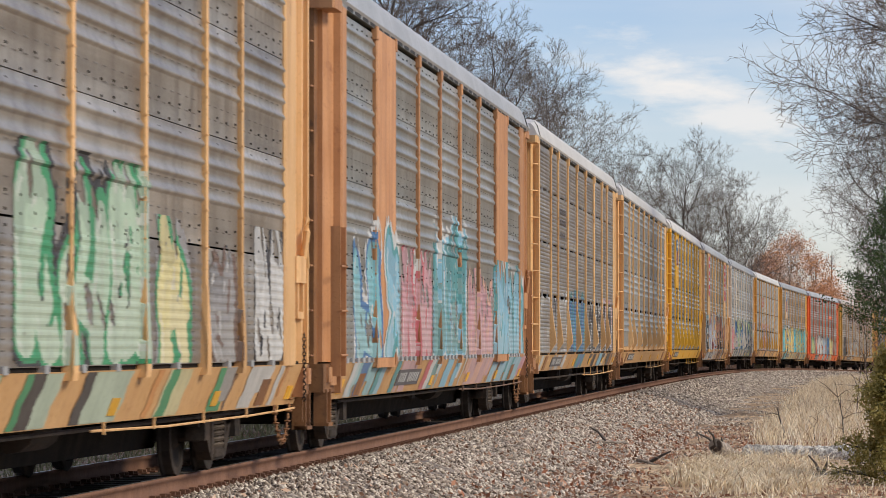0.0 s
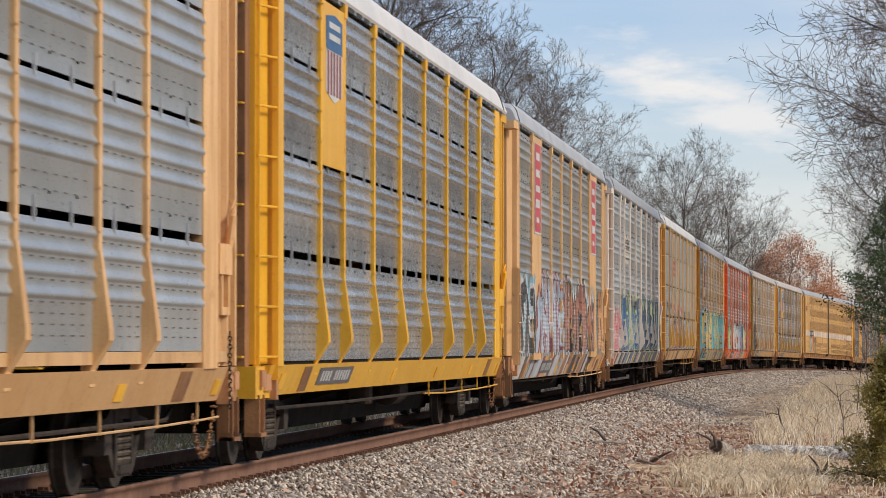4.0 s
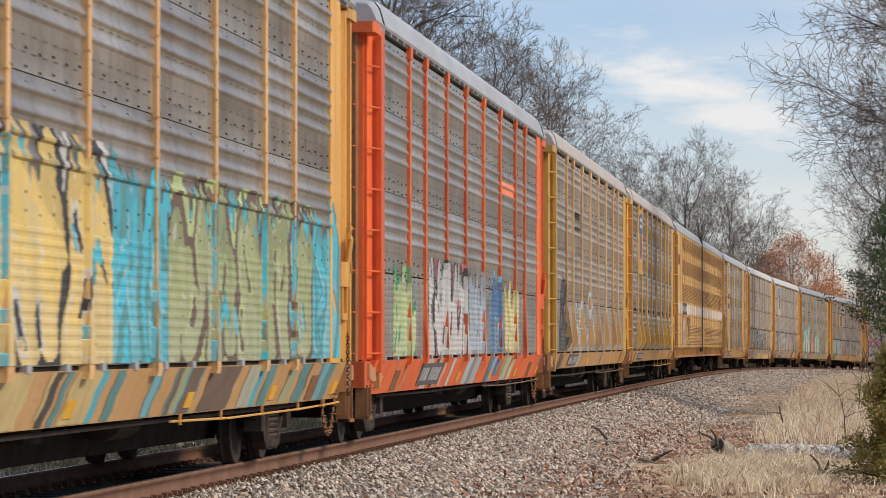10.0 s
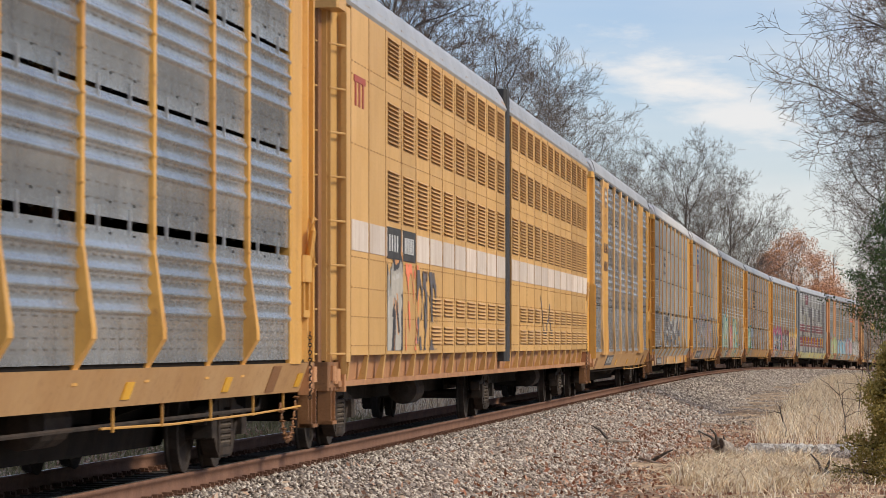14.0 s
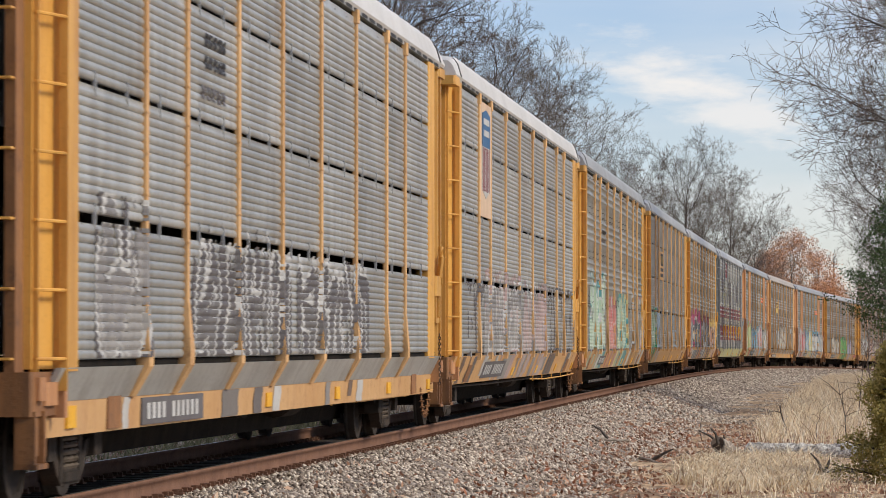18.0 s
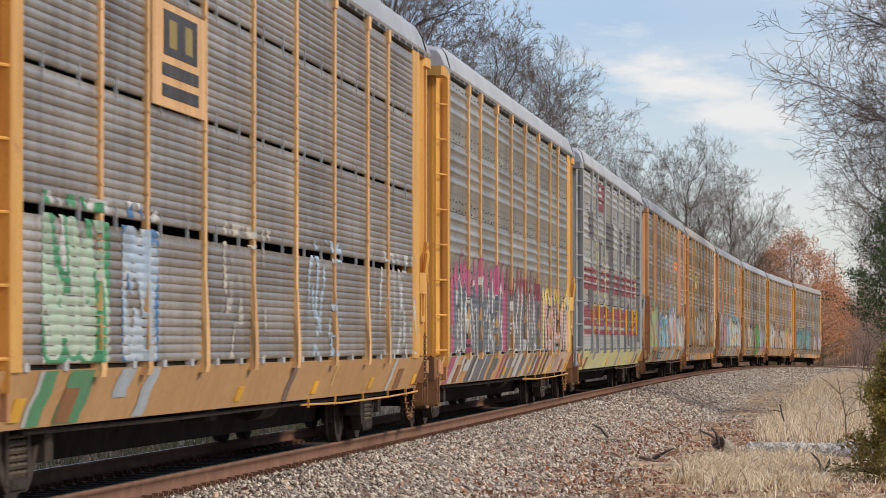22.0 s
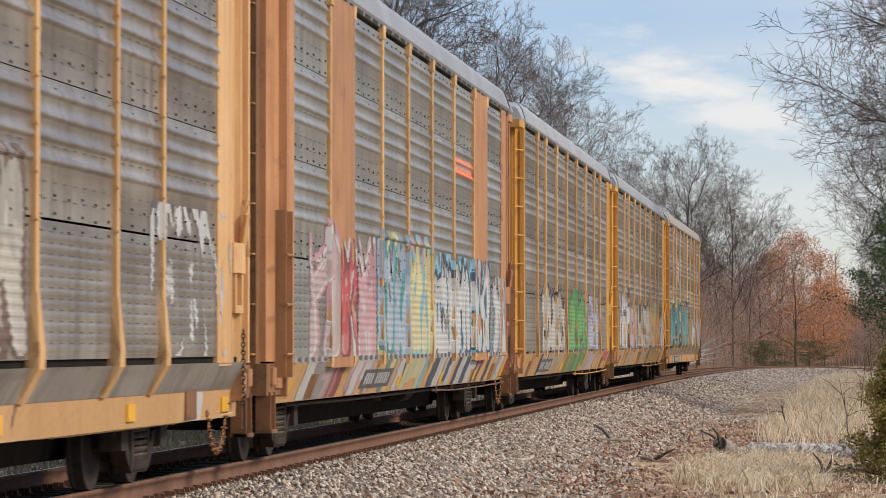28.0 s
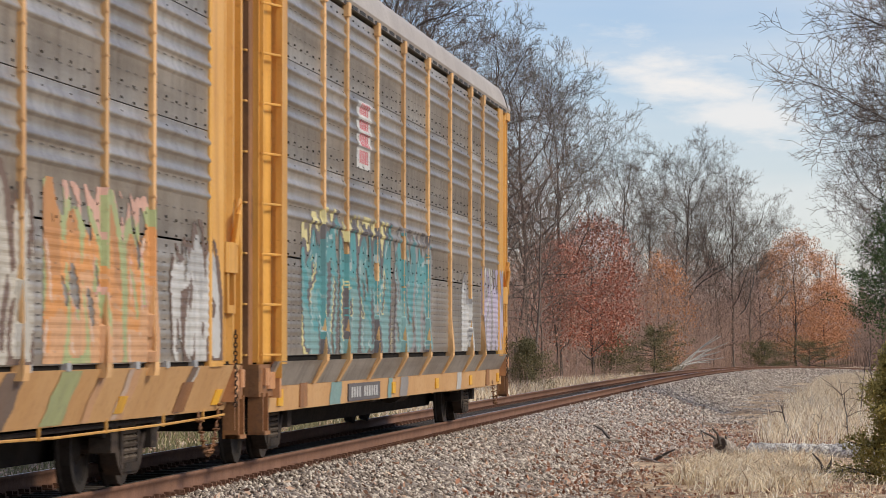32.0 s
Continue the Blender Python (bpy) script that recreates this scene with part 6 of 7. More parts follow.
def scrawl(i, mid, u0, colour, z0, z1, width, seed):
    """A thin spray-can scrawl on flat plates."""
    rng = random.Random(seed)
    x, pts = u0 - mid, []
    for k in range(9):
        pts.append((x + width * k / 8 + rng.uniform(-0.15, 0.15), -1.508, rng.uniform(z0, z1)))
    s = Solid()
    for p, q in zip(pts, pts[1:]):
        d = Vector(q) - Vector(p)
        n = Vector((-d.z, 0, d.x)).normalized() * 0.05
        s.add([tuple(Vector(p) + n), tuple(Vector(p) - n), tuple(Vector(q) - n), tuple(Vector(q) + n)], [(0, 1, 2, 3)])
    part("graffiti", s, paint(INK[colour]), CARS[i]["ob"], f"{colour} spray-painted scrawl")


tag(12, 6.9, 8.6, 2.42, "cream black orange -")
tag(12, 8.9, 10.4, 2.20, "- vermilion black -")
tag(12, 10.2, 12.6, 2.12, "- dusk brown -")
scrawl(12.5, 10.45, 7.0, "dusk", 1.3, 2.3, 3.0, 8)


# ---- trees ----
def unit(v):
    return v / np.maximum(np.linalg.norm(v, axis=-1, keepdims=True), 1e-9)


def grown(rng, P, D, L, segs, kink, up):
    """Wandering lines from the points P along D: (n, segs + 1, 3)."""
    pts, d = [P], D
    for k in range(segs):
        d = d + rng.normal(0, kink, P.shape)
        d[:, 2] += up
        d = unit(d)
        P = P + d * (L / segs)[:, None]
        pts.append(P)
    return np.stack(pts, 1)


def skin(pts, r0, r1, sides):
    """Tapered tubes about lines: verts and quads."""
    n, m, _ = pts.shape
    d = unit(np.gradient(pts, axis=1))
    side = unit(np.cross(d, np.array([0.13, 0.21, 1.0]) + np.where(np.abs(d[..., 2:]) > 0.95, 1, 0) * np.array([1.0, 0, -0.9])))
    other = np.cross(d, side)
    r = (np.asarray(r0)[:, None] + (np.asarray(r1) - np.asarray(r0))[:, None] * np.linspace(0, 1, m)[None])[..., None, None]
    a = 2 * math.pi * np.arange(sides) / sides
    V = pts[:, :, None] + r * (side[:, :, None] * np.cos(a)[None, None, :, None] + other[:, :, None] * np.sin(a)[None, None, :, None])
    i, k, j = np.meshgrid(np.arange(n), np.arange(m - 1), np.arange(sides), indexing="ij")
    q = (i * m + k) * sides
    F = np.stack([q + j, q + (j + 1) % sides, q + sides + (j + 1) % sides, q + sides + j], -1)
    return V.reshape(-1, 3), F.reshape(-1, 4)


def offshoots(rng, pts, many, lo, hi, angle, lift):
    """Where side shoots leave lines, and in which direction: points, directions, places along the line."""
    n, m, _ = pts.shape
    f = lo + (hi - lo) * (np.arange(many)[None] + rng.random((n, many))) / many
    q = f * (m - 1)
    k = np.minimum(q.astype(int), m - 2)
    row = np.arange(n)[:, None]
    A, B = pts[row, k], pts[row, k + 1]
    P = A + (B - A) * (q - k)[..., None]
    d = unit(B - A)
    e1 = unit(np.cross(d, np.array([0.3, 0.2, 1.0])))
    e2 = np.cross(d, e1)
    turn = np.arange(many)[None] * 2.4 + rng.uniform(0, 6.283, (n, 1)) + rng.normal(0, 0.5, (n, many))
    a = radians(angle) * rng.uniform(0.65, 1.25, (n, many))
    D = d * np.cos(a)[..., None] + (e1 * np.cos(turn)[..., None] + e2 * np.sin(turn)[..., None]) * np.sin(a)[..., None]
    D[..., 2] += lift
    return P.reshape(-1, 3), unit(D).reshape(-1, 3), f.reshape(-1)


def gathered(parts):
    V, F, n = [], [], 0
    for v, f in parts:
        V.append(v), F.append(f + n)
        n += len(v)
    return np.concatenate(V), np.concatenate(F)


def bare_tree(seed, height, spread=0.34, limbs=13, lean=0.0, start=0.25, rise=0.55, droop=0.0, kink=0.13, counts=(7, 6, 5, 3), thick=1.0, least=0.0085):
    """Trunk and limbs in one mesh, branchlets and twigs in another: (verts, quads) of each."""
    rng = np.random.default_rng(seed)
    r = height * 0.0105 * thick
    trunk = grown(rng, np.array([[0, 0, -0.2]]), unit(np.array([[lean, 0, 1.0]])), np.array([height * 0.9]), 10, 0.07, 0.22)
    wood = [skin(trunk, [r], [r * 0.16], 9)]
    P, D, f = offshoots(rng, trunk, limbs, start, 0.98, 58, 0.0)
    D[:, 2] = np.abs(D[:, 2]) * 0.4 + rise * (0.5 + 0.9 * f)
    L = height * spread * (1.12 - 0.62 * f) * rng.uniform(0.75, 1.2, len(P))
    R = r * 0.46 * (1.15 - 0.75 * f)
    limb = grown(rng, P, unit(D), L, 9, kink, 0.05 - droop)
    wood.append(skin(limb, R, R * 0.22, 6))
    fine = []
    lines, R, L = limb, R, L
    for level, (many, angle, ratio, segs, sides) in enumerate(((counts[0], 42, 0.52, 6, 4), (counts[1], 46, 0.52, 3, 3), (counts[2], 44, 0.52, 2, 3), (counts[3], 40, 0.62, 1, 3))):
        if not many:
            break
        P, D, f = offshoots(rng, lines, many, 0.18 if level else 0.14, 1.0, angle, 0.06 - droop * 0.5)
        L = np.repeat(L, many) * ratio * (1.15 - 0.45 * f) * rng.uniform(0.7, 1.3, len(P))
        R = np.maximum(np.repeat(R, many) * 0.45 * (1.1 - 0.6 * f), least)
        lines = grown(rng, P, D, L, segs, kink * 1.15, 0.05 - droop)
        (wood if level == 0 else fine).append(skin(lines, R, np.maximum(R * 0.35, 0.0045), sides))
    return gathered(wood), gathered(fine)


def leaf_cloud(seed, clumps, size, per, leaf):
    """Small folded leaves about clump centres: verts and quads."""
    rng = np.random.default_rng(seed)
    clumps = np.asarray(clumps, float)
    n = len(clumps) * per
    c = np.repeat(clumps, per, 0) + rng.normal(0, 1, (n, 3)) * np.asarray(size) * 0.5
    a, b = rng.normal(0, 1, (n, 3)), rng.normal(0, 1, (n, 3))
    a /= np.linalg.norm(a, axis=1, keepdims=True)
    b -= a * np.sum(a * b, 1, keepdims=True)
    b /= np.linalg.norm(b, axis=1, keepdims=True)
    k = leaf * rng.uniform(0.6, 1.3, (n, 1))
    V = np.stack([c - a * k, c + b * k * 0.45, c + a * k, c - b * k * 0.45], 1).reshape(-1, 3)
    F = np.arange(n * 4).reshape(-1, 4)
    return V, F


def stand(px, y, dz=0.0):
    """Where the sight line at column px (of 1568) stands at y metres ahead, on the field."""
    return (px - 784) / FOCAL * y, y, FIELD + dz


def spot(px, y, scale=1.0, turn=0.0, dz=0.0):
    x, yy, z = stand(px, y, dz)
    return pose(x, yy, z - 0.05, 0, 0, turn) @ Matrix.Scale(scale, 4)


# kinds of bare tree: seed, height, spread, limbs, start, rise, droop, counts, twig, bark
KINDS = []
for seed, h, sp, limbs, start, rise, droop, counts, tm in ((11, 19, 0.33, 18, 0.22, 0.50, 0.02, (7, 5, 4, 3), "twig"), (12, 18, 0.47, 15, 0.28, 0.50, 0.0, (7, 6, 4, 3), "twig_grey"),
                                                           (13, 17, 0.27, 15, 0.16, 0.8, 0.0, (6, 5, 3, 0), "twig_red"), (14, 15, 0.30, 13, 0.14, 0.7, 0.0, (6, 5, 3, 0), "twig_red"),
                                                           (15, 18, 0.42, 14, 0.32, 0.6, 0.0, (7, 6, 4, 2), "twig_grey"), (16, 16, 0.20, 10, 0.25, 1.2, 0.0, (5, 4, 3, 0), "twig_pale"),
                                                           (17, 18, 0.50, 17, 0.42, 0.20, 0.045, (8, 5, 4, 3), "twig"), (18, 15, 0.46, 14, 0.38, 0.40, 0.02, (7, 5, 4, 3), "twig_grey")):
    w, f = bare_tree(seed, h, sp, limbs, start=start, rise=rise, droop=droop, counts=counts, thick=0.6 if seed in (13, 14) else 0.9, least=0.0095 if seed in (11, 17) else 0.008)
    KINDS.append((soup("trunk", *w, MAT["bark" if tm in ("twig", "twig_grey") else "bark_rosy"]), soup("crown", *f, MAT[tm]), h))
    KINDS[-1][0].shade_smooth()


def bare(kind, px, y, height, turn, label="tall bare deciduous tree with grey-brown bark"):
    w, f, h = KINDS[kind]
    t = thing("bare_tree", label, "tree", "bare trees along the line")
    k = height / h
    t.matrix_basis = spot(px, y, 1.0, turn)
    t.scale = (k, k, k)
    part("trunk", w, None, t)
    part("crown", f, None, t)
    return t


# behind the train, from the near end of the wood to the far bend
bare(0, 700, 150, 20.5, 10, "tall bare tree with a dense brown crown")
bare(0, 640, 138, 20.0, 200, "tall bare tree with a dense brown crown")
bare(0, 770, 168, 19.5, 100, "tall bare tree with a dense brown crown")
bare(0, 815, 178, 18.5, 255, "tall bare tree with a dense brown crown")
bare(2, 930, 172, 13.5, 75, "bare tree with reddish brown twigs")
bare(2, 840, 172, 14.5, 130, "tall bare tree with reddish brown twigs")
bare(1, 935, 196, 18.0, 140, "bare tree with long spreading limbs")
bare(1, 985, 205, 16.5, 20, "bare tree with long spreading limbs")
bare(4, 1090, 270, 16.2, 310)
bare(1, 1200, 285, 17.6, 220, "bare tree with a wide fan of fine twigs")
bare(4, 1150, 292, 15.2, 15)
bare(1, 1290, 300, 15.8, 10, "bare tree with a wide fan of fine twigs")
bare(4, 1245, 305, 14.6, 140)
bare(1, 1345, 318, 13.8, 90)
bare(2, 895, 180, 12.5, 20, "bare tree with reddish brown twigs")
bare(3, 950, 195, 12.0, 60, "bare tree with reddish brown twigs")
bare(2, 1040, 228, 12.5, 30, "bare tree with reddish brown twigs")
bare(3, 1010, 222, 11.5, 100, "bare tree with reddish brown twigs")
bare(3, 1085, 245, 10.5, 250, "bare tree with reddish brown twigs")
bare(2, 1125, 258, 12.4, 190, "bare tree with reddish brown twigs")
bare(2, 1170, 272, 12.0, 310, "bare tree with reddish brown twigs")
bare(3, 1205, 280, 12.4, 10, "bare tree with reddish brown twigs")
bare(3, 1240, 296, 12.0, 80, "bare tree with reddish brown twigs")
bare(2, 1280, 300, 13.0, 200, "bare tree with reddish brown twigs")
bare(2, 1325, 312, 12.5, 270, "bare tree with reddish brown twigs")
bare(3, 1365, 330, 11.5, 170, "bare tree with reddish brown twigs")
bare(5, 1450, 470, 17.5, 40, "pale thin bare tree in the distance")
bare(5, 1475, 500, 18.0, 160, "pale thin bare tree in the distance")
bare(5, 1425, 450, 15.5, 260, "pale thin bare tree in the distance")
bare(5, 1505, 480, 16.0, 300, "pale thin bare tree in the distance")
bare(5, 1535, 460, 14.0, 80, "pale thin bare tree in the distance")
# towards the camera's side of the line
bare(6, 1850, 112, 18.5, 255, "large bare tree whose limbs reach out over the clearing")
bare(7, 1612, 172, 15.0, 190, "bare tree with grey spreading limbs")
bare(6, 1735, 150, 19.5, 40, "large bare tree whose limbs reach out over the clearing")
bare(1, 1612, 205, 15.0, 120, "bare tree with long spreading limbs")
bare(2, 1590, 215, 11.0, 200, "bare tree with reddish brown twigs")
bare(3, 1560, 260, 9.5, 20, "small bare thicket tree with reddish twigs")
bare(3, 1530, 290, 8.0, 120, "small bare thicket tree with reddish twigs")
bare(3, 1590, 300, 9.0, 220, "small bare thicket tree with reddish twigs")


def oak(px, y, height, width, seed, leaf_mat, label, density=1.0, low=0.12):
    """A tree that still holds its dry leaves."""
    rng = random.Random(seed)
    w, f = bare_tree(seed, height, width / height * 0.5, 12, start=0.15, counts=(5, 4, 0, 0))
    t = thing("oak_tree", label, "tree", "leafy trees along the line", m=spot(px, y, 1, seed * 37))
    part("trunk", soup("trunk", *w, MAT["bark"]), None, t)
    part("twig_growth", soup("twig_growth", *f, MAT["twig_red"]), None, t)["kind"] = "stuff"
    cl = []
    while len(cl) < int(230 * density):
        u = rng.random()
        z = height * (low + (1.0 - low) * u)
        half = width / 2 * (math.sin(math.pi * min(0.16 + 0.84 * u, 1)) ** 0.55) * rng.uniform(0.25, 1.0) ** 0.6
        a = rng.uniform(0, 6.283)
        if rng.random() < 0.24:
            continue
        cl.append((half * math.cos(a) * rng.uniform(0.8, 1.12), half * math.sin(a), z + rng.gauss(0, 0.25)))
    V, F = leaf_cloud(seed, cl, (0.85, 0.85, 0.6), 46, 0.085)
    part("crown", soup("crown", V, F, MAT[leaf_mat]), None, t)
    return t


oak(1402, 330, 12.6, 9.6, 21, "leaf_orange", "oak tree holding dry orange-brown leaves", 1.9)
oak(1362, 345, 11.2, 7.4, 22, "leaf_orange", "oak tree holding dry orange-brown leaves", 1.2)
oak(1452, 350, 8.6, 6.8, 23, "leaf_orange", "oak tree holding dry orange-brown leaves", 1.3)
oak(1045, 205, 9.4, 5.6, 24, "leaf_red", "oak tree holding dark red autumn leaves", 1.15, 0.25)
oak(978, 200, 8.0, 4.6, 25, "leaf_red", "oak tree holding dark red autumn leaves", 0.65, 0.25)
oak(1165, 262, 8.6, 5.0, 26, "leaf_orange", "oak sapling holding thin red-brown leaves", 0.6)
oak(1255, 300, 9.5, 5.0, 27, "leaf_brown", "oak sapling holding thin red-brown leaves", 0.6)
oak(1310, 315, 9.0, 5.0, 28, "leaf_brown", "oak sapling holding thin red-brown leaves", 0.75)


def cedar(px, y, height, width, seed, mat, label, base=0.02, ragged=0.25, taper=0.75):
    """An evergreen: a trunk, drooping boughs and tufts of needles."""
    rng = random.Random(seed)
    t = thing("cedar_tree", label, "tree", "evergreens", m=spot(px, y, 1, seed * 53))
    w = Solid().tube([(0, 0, -0.2), (0.03 * height * 0.2, 0, height * 0.5), (0, 0, height * 0.96)], [height * 0.022, height * 0.014, 0.01], 7, False)
    cl = []
    for k in range(int(26 + height * 9)):
        f = (k + rng.random()) / int(26 + height * 9)
        z = height * (base + (0.97 - base) * f)
        reach = width / 2 * (1.0 - f) ** taper * rng.uniform(1 - ragged * 1.6, 1 + ragged)
        a = k * 2.4 + rng.uniform(-0.4, 0.4)
        end = Vector((math.cos(a) * reach, math.sin(a) * reach, z + reach * rng.uniform(-0.05, 0.35)))
        w.tube([(0, 0, z), tuple(end)], [0.02, 0.006], 4, False)
        for j in range(5):
            g = 0.3 + 0.75 * (j + rng.random()) / 5
            cl.append((end.x * g + rng.gauss(0, 0.06), end.y * g + rng.gauss(0, 0.06), z + (end.z - z) * g + rng.gauss(0, 0.08)))
    part("trunk", w, MAT["bark"], t)
    V, F = leaf_cloud(seed, cl, (0.30, 0.30, 0.22) if y > 80 else (0.16, 0.16, 0.14), 48 if y > 80 else 90, 0.045 if y > 80 else 0.034)
    part("crown", soup("crown", V, F, MAT[mat]), None, t)
    return t


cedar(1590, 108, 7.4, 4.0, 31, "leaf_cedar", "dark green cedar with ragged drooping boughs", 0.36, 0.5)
cedar(1425, 318, 2.6, 8.5, 38, "leaf_shrub", "low broad evergreen bush under the oaks", 0.02, 0.5, 0.3)
cedar(1578, 55, 2.2, 1.75, 32, "leaf_olive", "yellowish green young cedar at the edge of the clearing", 0.02, 0.3)
cedar(925, 165, 2.5, 2.6, 33, "leaf_shrub", "low olive-green cedar bush behind the track", 0.02, 0.5, 0.4)
cedar(1150, 236, 3.5, 5.6, 34, "leaf_shrub", "olive-green cedar behind the track", 0.02, 0.5, 0.25)
cedar(1345, 302, 2.6, 5.6, 35, "leaf_shrub", "low broad evergreen bush at the bend", 0.02, 0.4, 0.4)
cedar(1075, 222, 3.0, 4.2, 37, "leaf_shrub", "small olive cedar among bare trees", 0.02, 0.6, 0.35)


# ---- undergrowth and far woods ----
def height_at(off):
    """Height of the surface beside the near rail, over the rail's own level."""
    return np.maximum(np.interp(off, O_B, H_B), np.interp(off, O_G, H_G))


def stems(name, label, seed, n, s_range, off_range, h_range, mat, side, r=0.016, jitter=0.3):
    """Many thin upright stems with a few side shoots each."""
    rng = np.random.default_rng(seed)
    s, o = rng.uniform(*s_range, n), rng.uniform(*off_range, n)
    base = line(s, o)
    base[:, 2] += height_at(o) - 0.05
    h = rng.uniform(*h_range, n)
    P, Q, R = [], [], []
    top = base + np.stack([rng.normal(0, jitter, n) * h * 0.3, rng.normal(0, jitter, n) * h * 0.3, h], 1)
    P.append(base), Q.append(top), R.append(np.full(n, r) * h / np.mean(h_range))
    for k in range(side):
        f = rng.uniform(0.25, 0.98, (n, 1))
        a = base + (top - base) * f
        ln = h[:, None] * rng.uniform(0.14, 0.34, (n, 1))
        d = rng.normal(0, 1, (n, 3))
        d[:, 2] = np.abs(d[:, 2]) * 0.8 + 0.2
        d /= np.linalg.norm(d, axis=1, keepdims=True)
        P.append(a), Q.append(a + d * ln), R.append(np.full(n, r * 0.5))
    P, Q, R = np.concatenate(P), np.concatenate(Q), np.concatenate(R)[:, None]
    ex, ey = np.array([[1.0, 0, 0]]), np.array([[0, 1.0, 0.2]])
    V = np.stack([P + ex * R, P - ex * R * 0.5 + ey * R * 0.87, P - ex * R * 0.5 - ey * R * 0.87, Q], 1).reshape(-1, 3)
    k = np.arange(len(P))[:, None] * 4
    F = np.concatenate([k + np.array([[0, 1, 3]]), k + np.array([[1, 2, 3]]), k + np.array([[2, 0, 3]])])
    return tagged(new(name, soup(name, V, F, MAT[mat])), label, "undergrowth", "", "stuff")


stems("thicket", "brown leafless thicket at the wood's edge behind the track", 1, 7500, (70, 345), (-24, -8.5), (1.6, 7.5), "twig_red", 8, 0.012)
stems("grey_thicket", "grey leafless saplings in the wood behind the track", 2, 4200, (90, 360), (-36, -12), (4.0, 10.0), "twig_red", 12, 0.013)
stems("far_woods", "distant leafless woods beyond the bend", 3, 2400, (120, 560), (-75, -26), (7.0, 13.0), "twig_red", 13, 0.022)
stems("far_thicket", "leafless thicket inside the bend", 4, 3200, (230, 430), (9, 40), (1.0, 6.0), "twig_red", 8)
stems("bend_thicket", "rosy leafless thicket along the outside of the bend", 27, 5200, (215, 345), (-20, -8.5), (4.0, 9.5), "twig_red", 11, 0.013)
stems("low_brush", "low brown brush beyond the track", 5, 2600, (40, 340), (-9.5, -7.2), (0.4, 1.4), "twig_red", 6, 0.008)


def scatter(name, label, category, seed, n, s_range, off_range, mat, size, spread, lift, clump=0):
    """Loose leaves on the ground or among twigs."""
    rng = np.random.default_rng(seed)
    k = n // clump if clump else n
    s, o = rng.uniform(*s_range, k), rng.uniform(*off_range, k)
    c = line(s, o)
    c[:, 2] += height_at(o) + lift[0] + (lift[1] - lift[0]) * rng.random(k) ** 1.5
    if clump:
        c = np.repeat(c, clump, 0) + rng.normal(0, 1, (k * clump, 3)) * np.array([[0.9, 0.9, 0.7]])
    V, F = leaf_cloud(seed, c, spread, 1, size)
    return tagged(new(name, soup(name, V, F, MAT[mat])), label, category, "", "stuff")


scatter("brown_foliage", "dry red-brown leaves hanging in the thicket", "leaves", 6, 42000, (110, 345), (-22, -9.5), "leaf_brown", 0.10, (0.3, 0.3, 0.3), (0.4, 6.5), 70)
scatter("bend_foliage", "dry red-brown leaves inside the bend", "leaves", 7, 12000, (240, 420), (10, 36), "leaf_brown", 0.09, (0.3, 0.3, 0.3), (0.2, 3.5))
scatter("leaf_litter", "fallen brown oak leaves on the ground", "leaves", 8, 9000, (24, 75), (2.4, 8.5), "litter", 0.055, (0.05, 0.05, 0.01), (0.01, 0.05))
scatter("red_litter", "reddish fallen oak leaves at the foot of the ballast", "leaves", 18, 1100, (22, 64), (1.9, 5.2), "litter_red", 0.055, (0.05, 0.05, 0.02), (0.01, 0.07))
scatter("litter_on_stones", "scattered brown leaves on the ballast", "leaves", 17, 5000, (0, 100), (-8.0, -3.4), "litter", 0.07, (0.05, 0.05, 0.01), (0.01, 0.05))
scatter("litter_by_stones", "scattered brown leaves on the near ballast", "leaves", 9, 1500, (14, 90), (0.6, 3.0), "litter", 0.05, (0.05, 0.05, 0.01), (0.02, 0.05))


def blades(name, label, seed, n, s_range, off_range, h, w, mat, lean=0.45, clump=0, beyond=None, curl=0.0):
    """Grass: one bent blade each, of two pieces, its tip hanging over by curl."""
    rng = np.random.default_rng(seed)
    if clump:
        k = max(1, n // clump)
        s = np.repeat(rng.uniform(*s_range, k), clump) + rng.normal(0, 0.16, k * clump)
        o = np.repeat(rng.uniform(*off_range, k), clump) + rng.normal(0, 0.16, k * clump)
        n = k * clump
    else:
        s, o = rng.uniform(*s_range, n), rng.uniform(*off_range, n)
    b = line(s, o)
    if beyond is not None:                    # only past a line that runs out from the eye
        keep = b[:, 0] > (beyond + 0.006 * np.sin(b[:, 1] * 1.7) + 0.004 * np.sin(b[:, 1] * 5.1)) * b[:, 1]
        b, o, n = b[keep], o[keep], int(keep.sum())
    b[:, 2] += height_at(o) - 0.03
    hh = rng.uniform(*h, n)[:, None]
    turn = rng.uniform(0, 6.283, n)
    side = np.stack([np.cos(turn), np.sin(turn), 0 * turn], 1) * w
    bend = np.stack([rng.normal(0, lean, n), rng.normal(0, lean, n), 0 * turn], 1)
    mid = b + bend * hh * 0.3 + np.array([[0, 0, 1.0]]) * hh * 0.6
    tip = b + bend * hh * 0.95 + np.array([[0, 0, 1.0]]) * hh * (1 - curl * rng.random((n, 1)))
    V = np.stack([b - side, b + side, mid + side * 0.8, mid - side * 0.8, tip + side * 0.25, tip - side * 0.25], 1).reshape(-1, 3)
    k = np.arange(n)[:, None] * 6
    F = np.concatenate([k + np.array([[0, 1, 2, 3]]), k + np.array([[3, 2, 4, 5]])])
    return tagged(new(name, soup(name, V, F, MAT[mat])), label, "grass", "", "stuff")


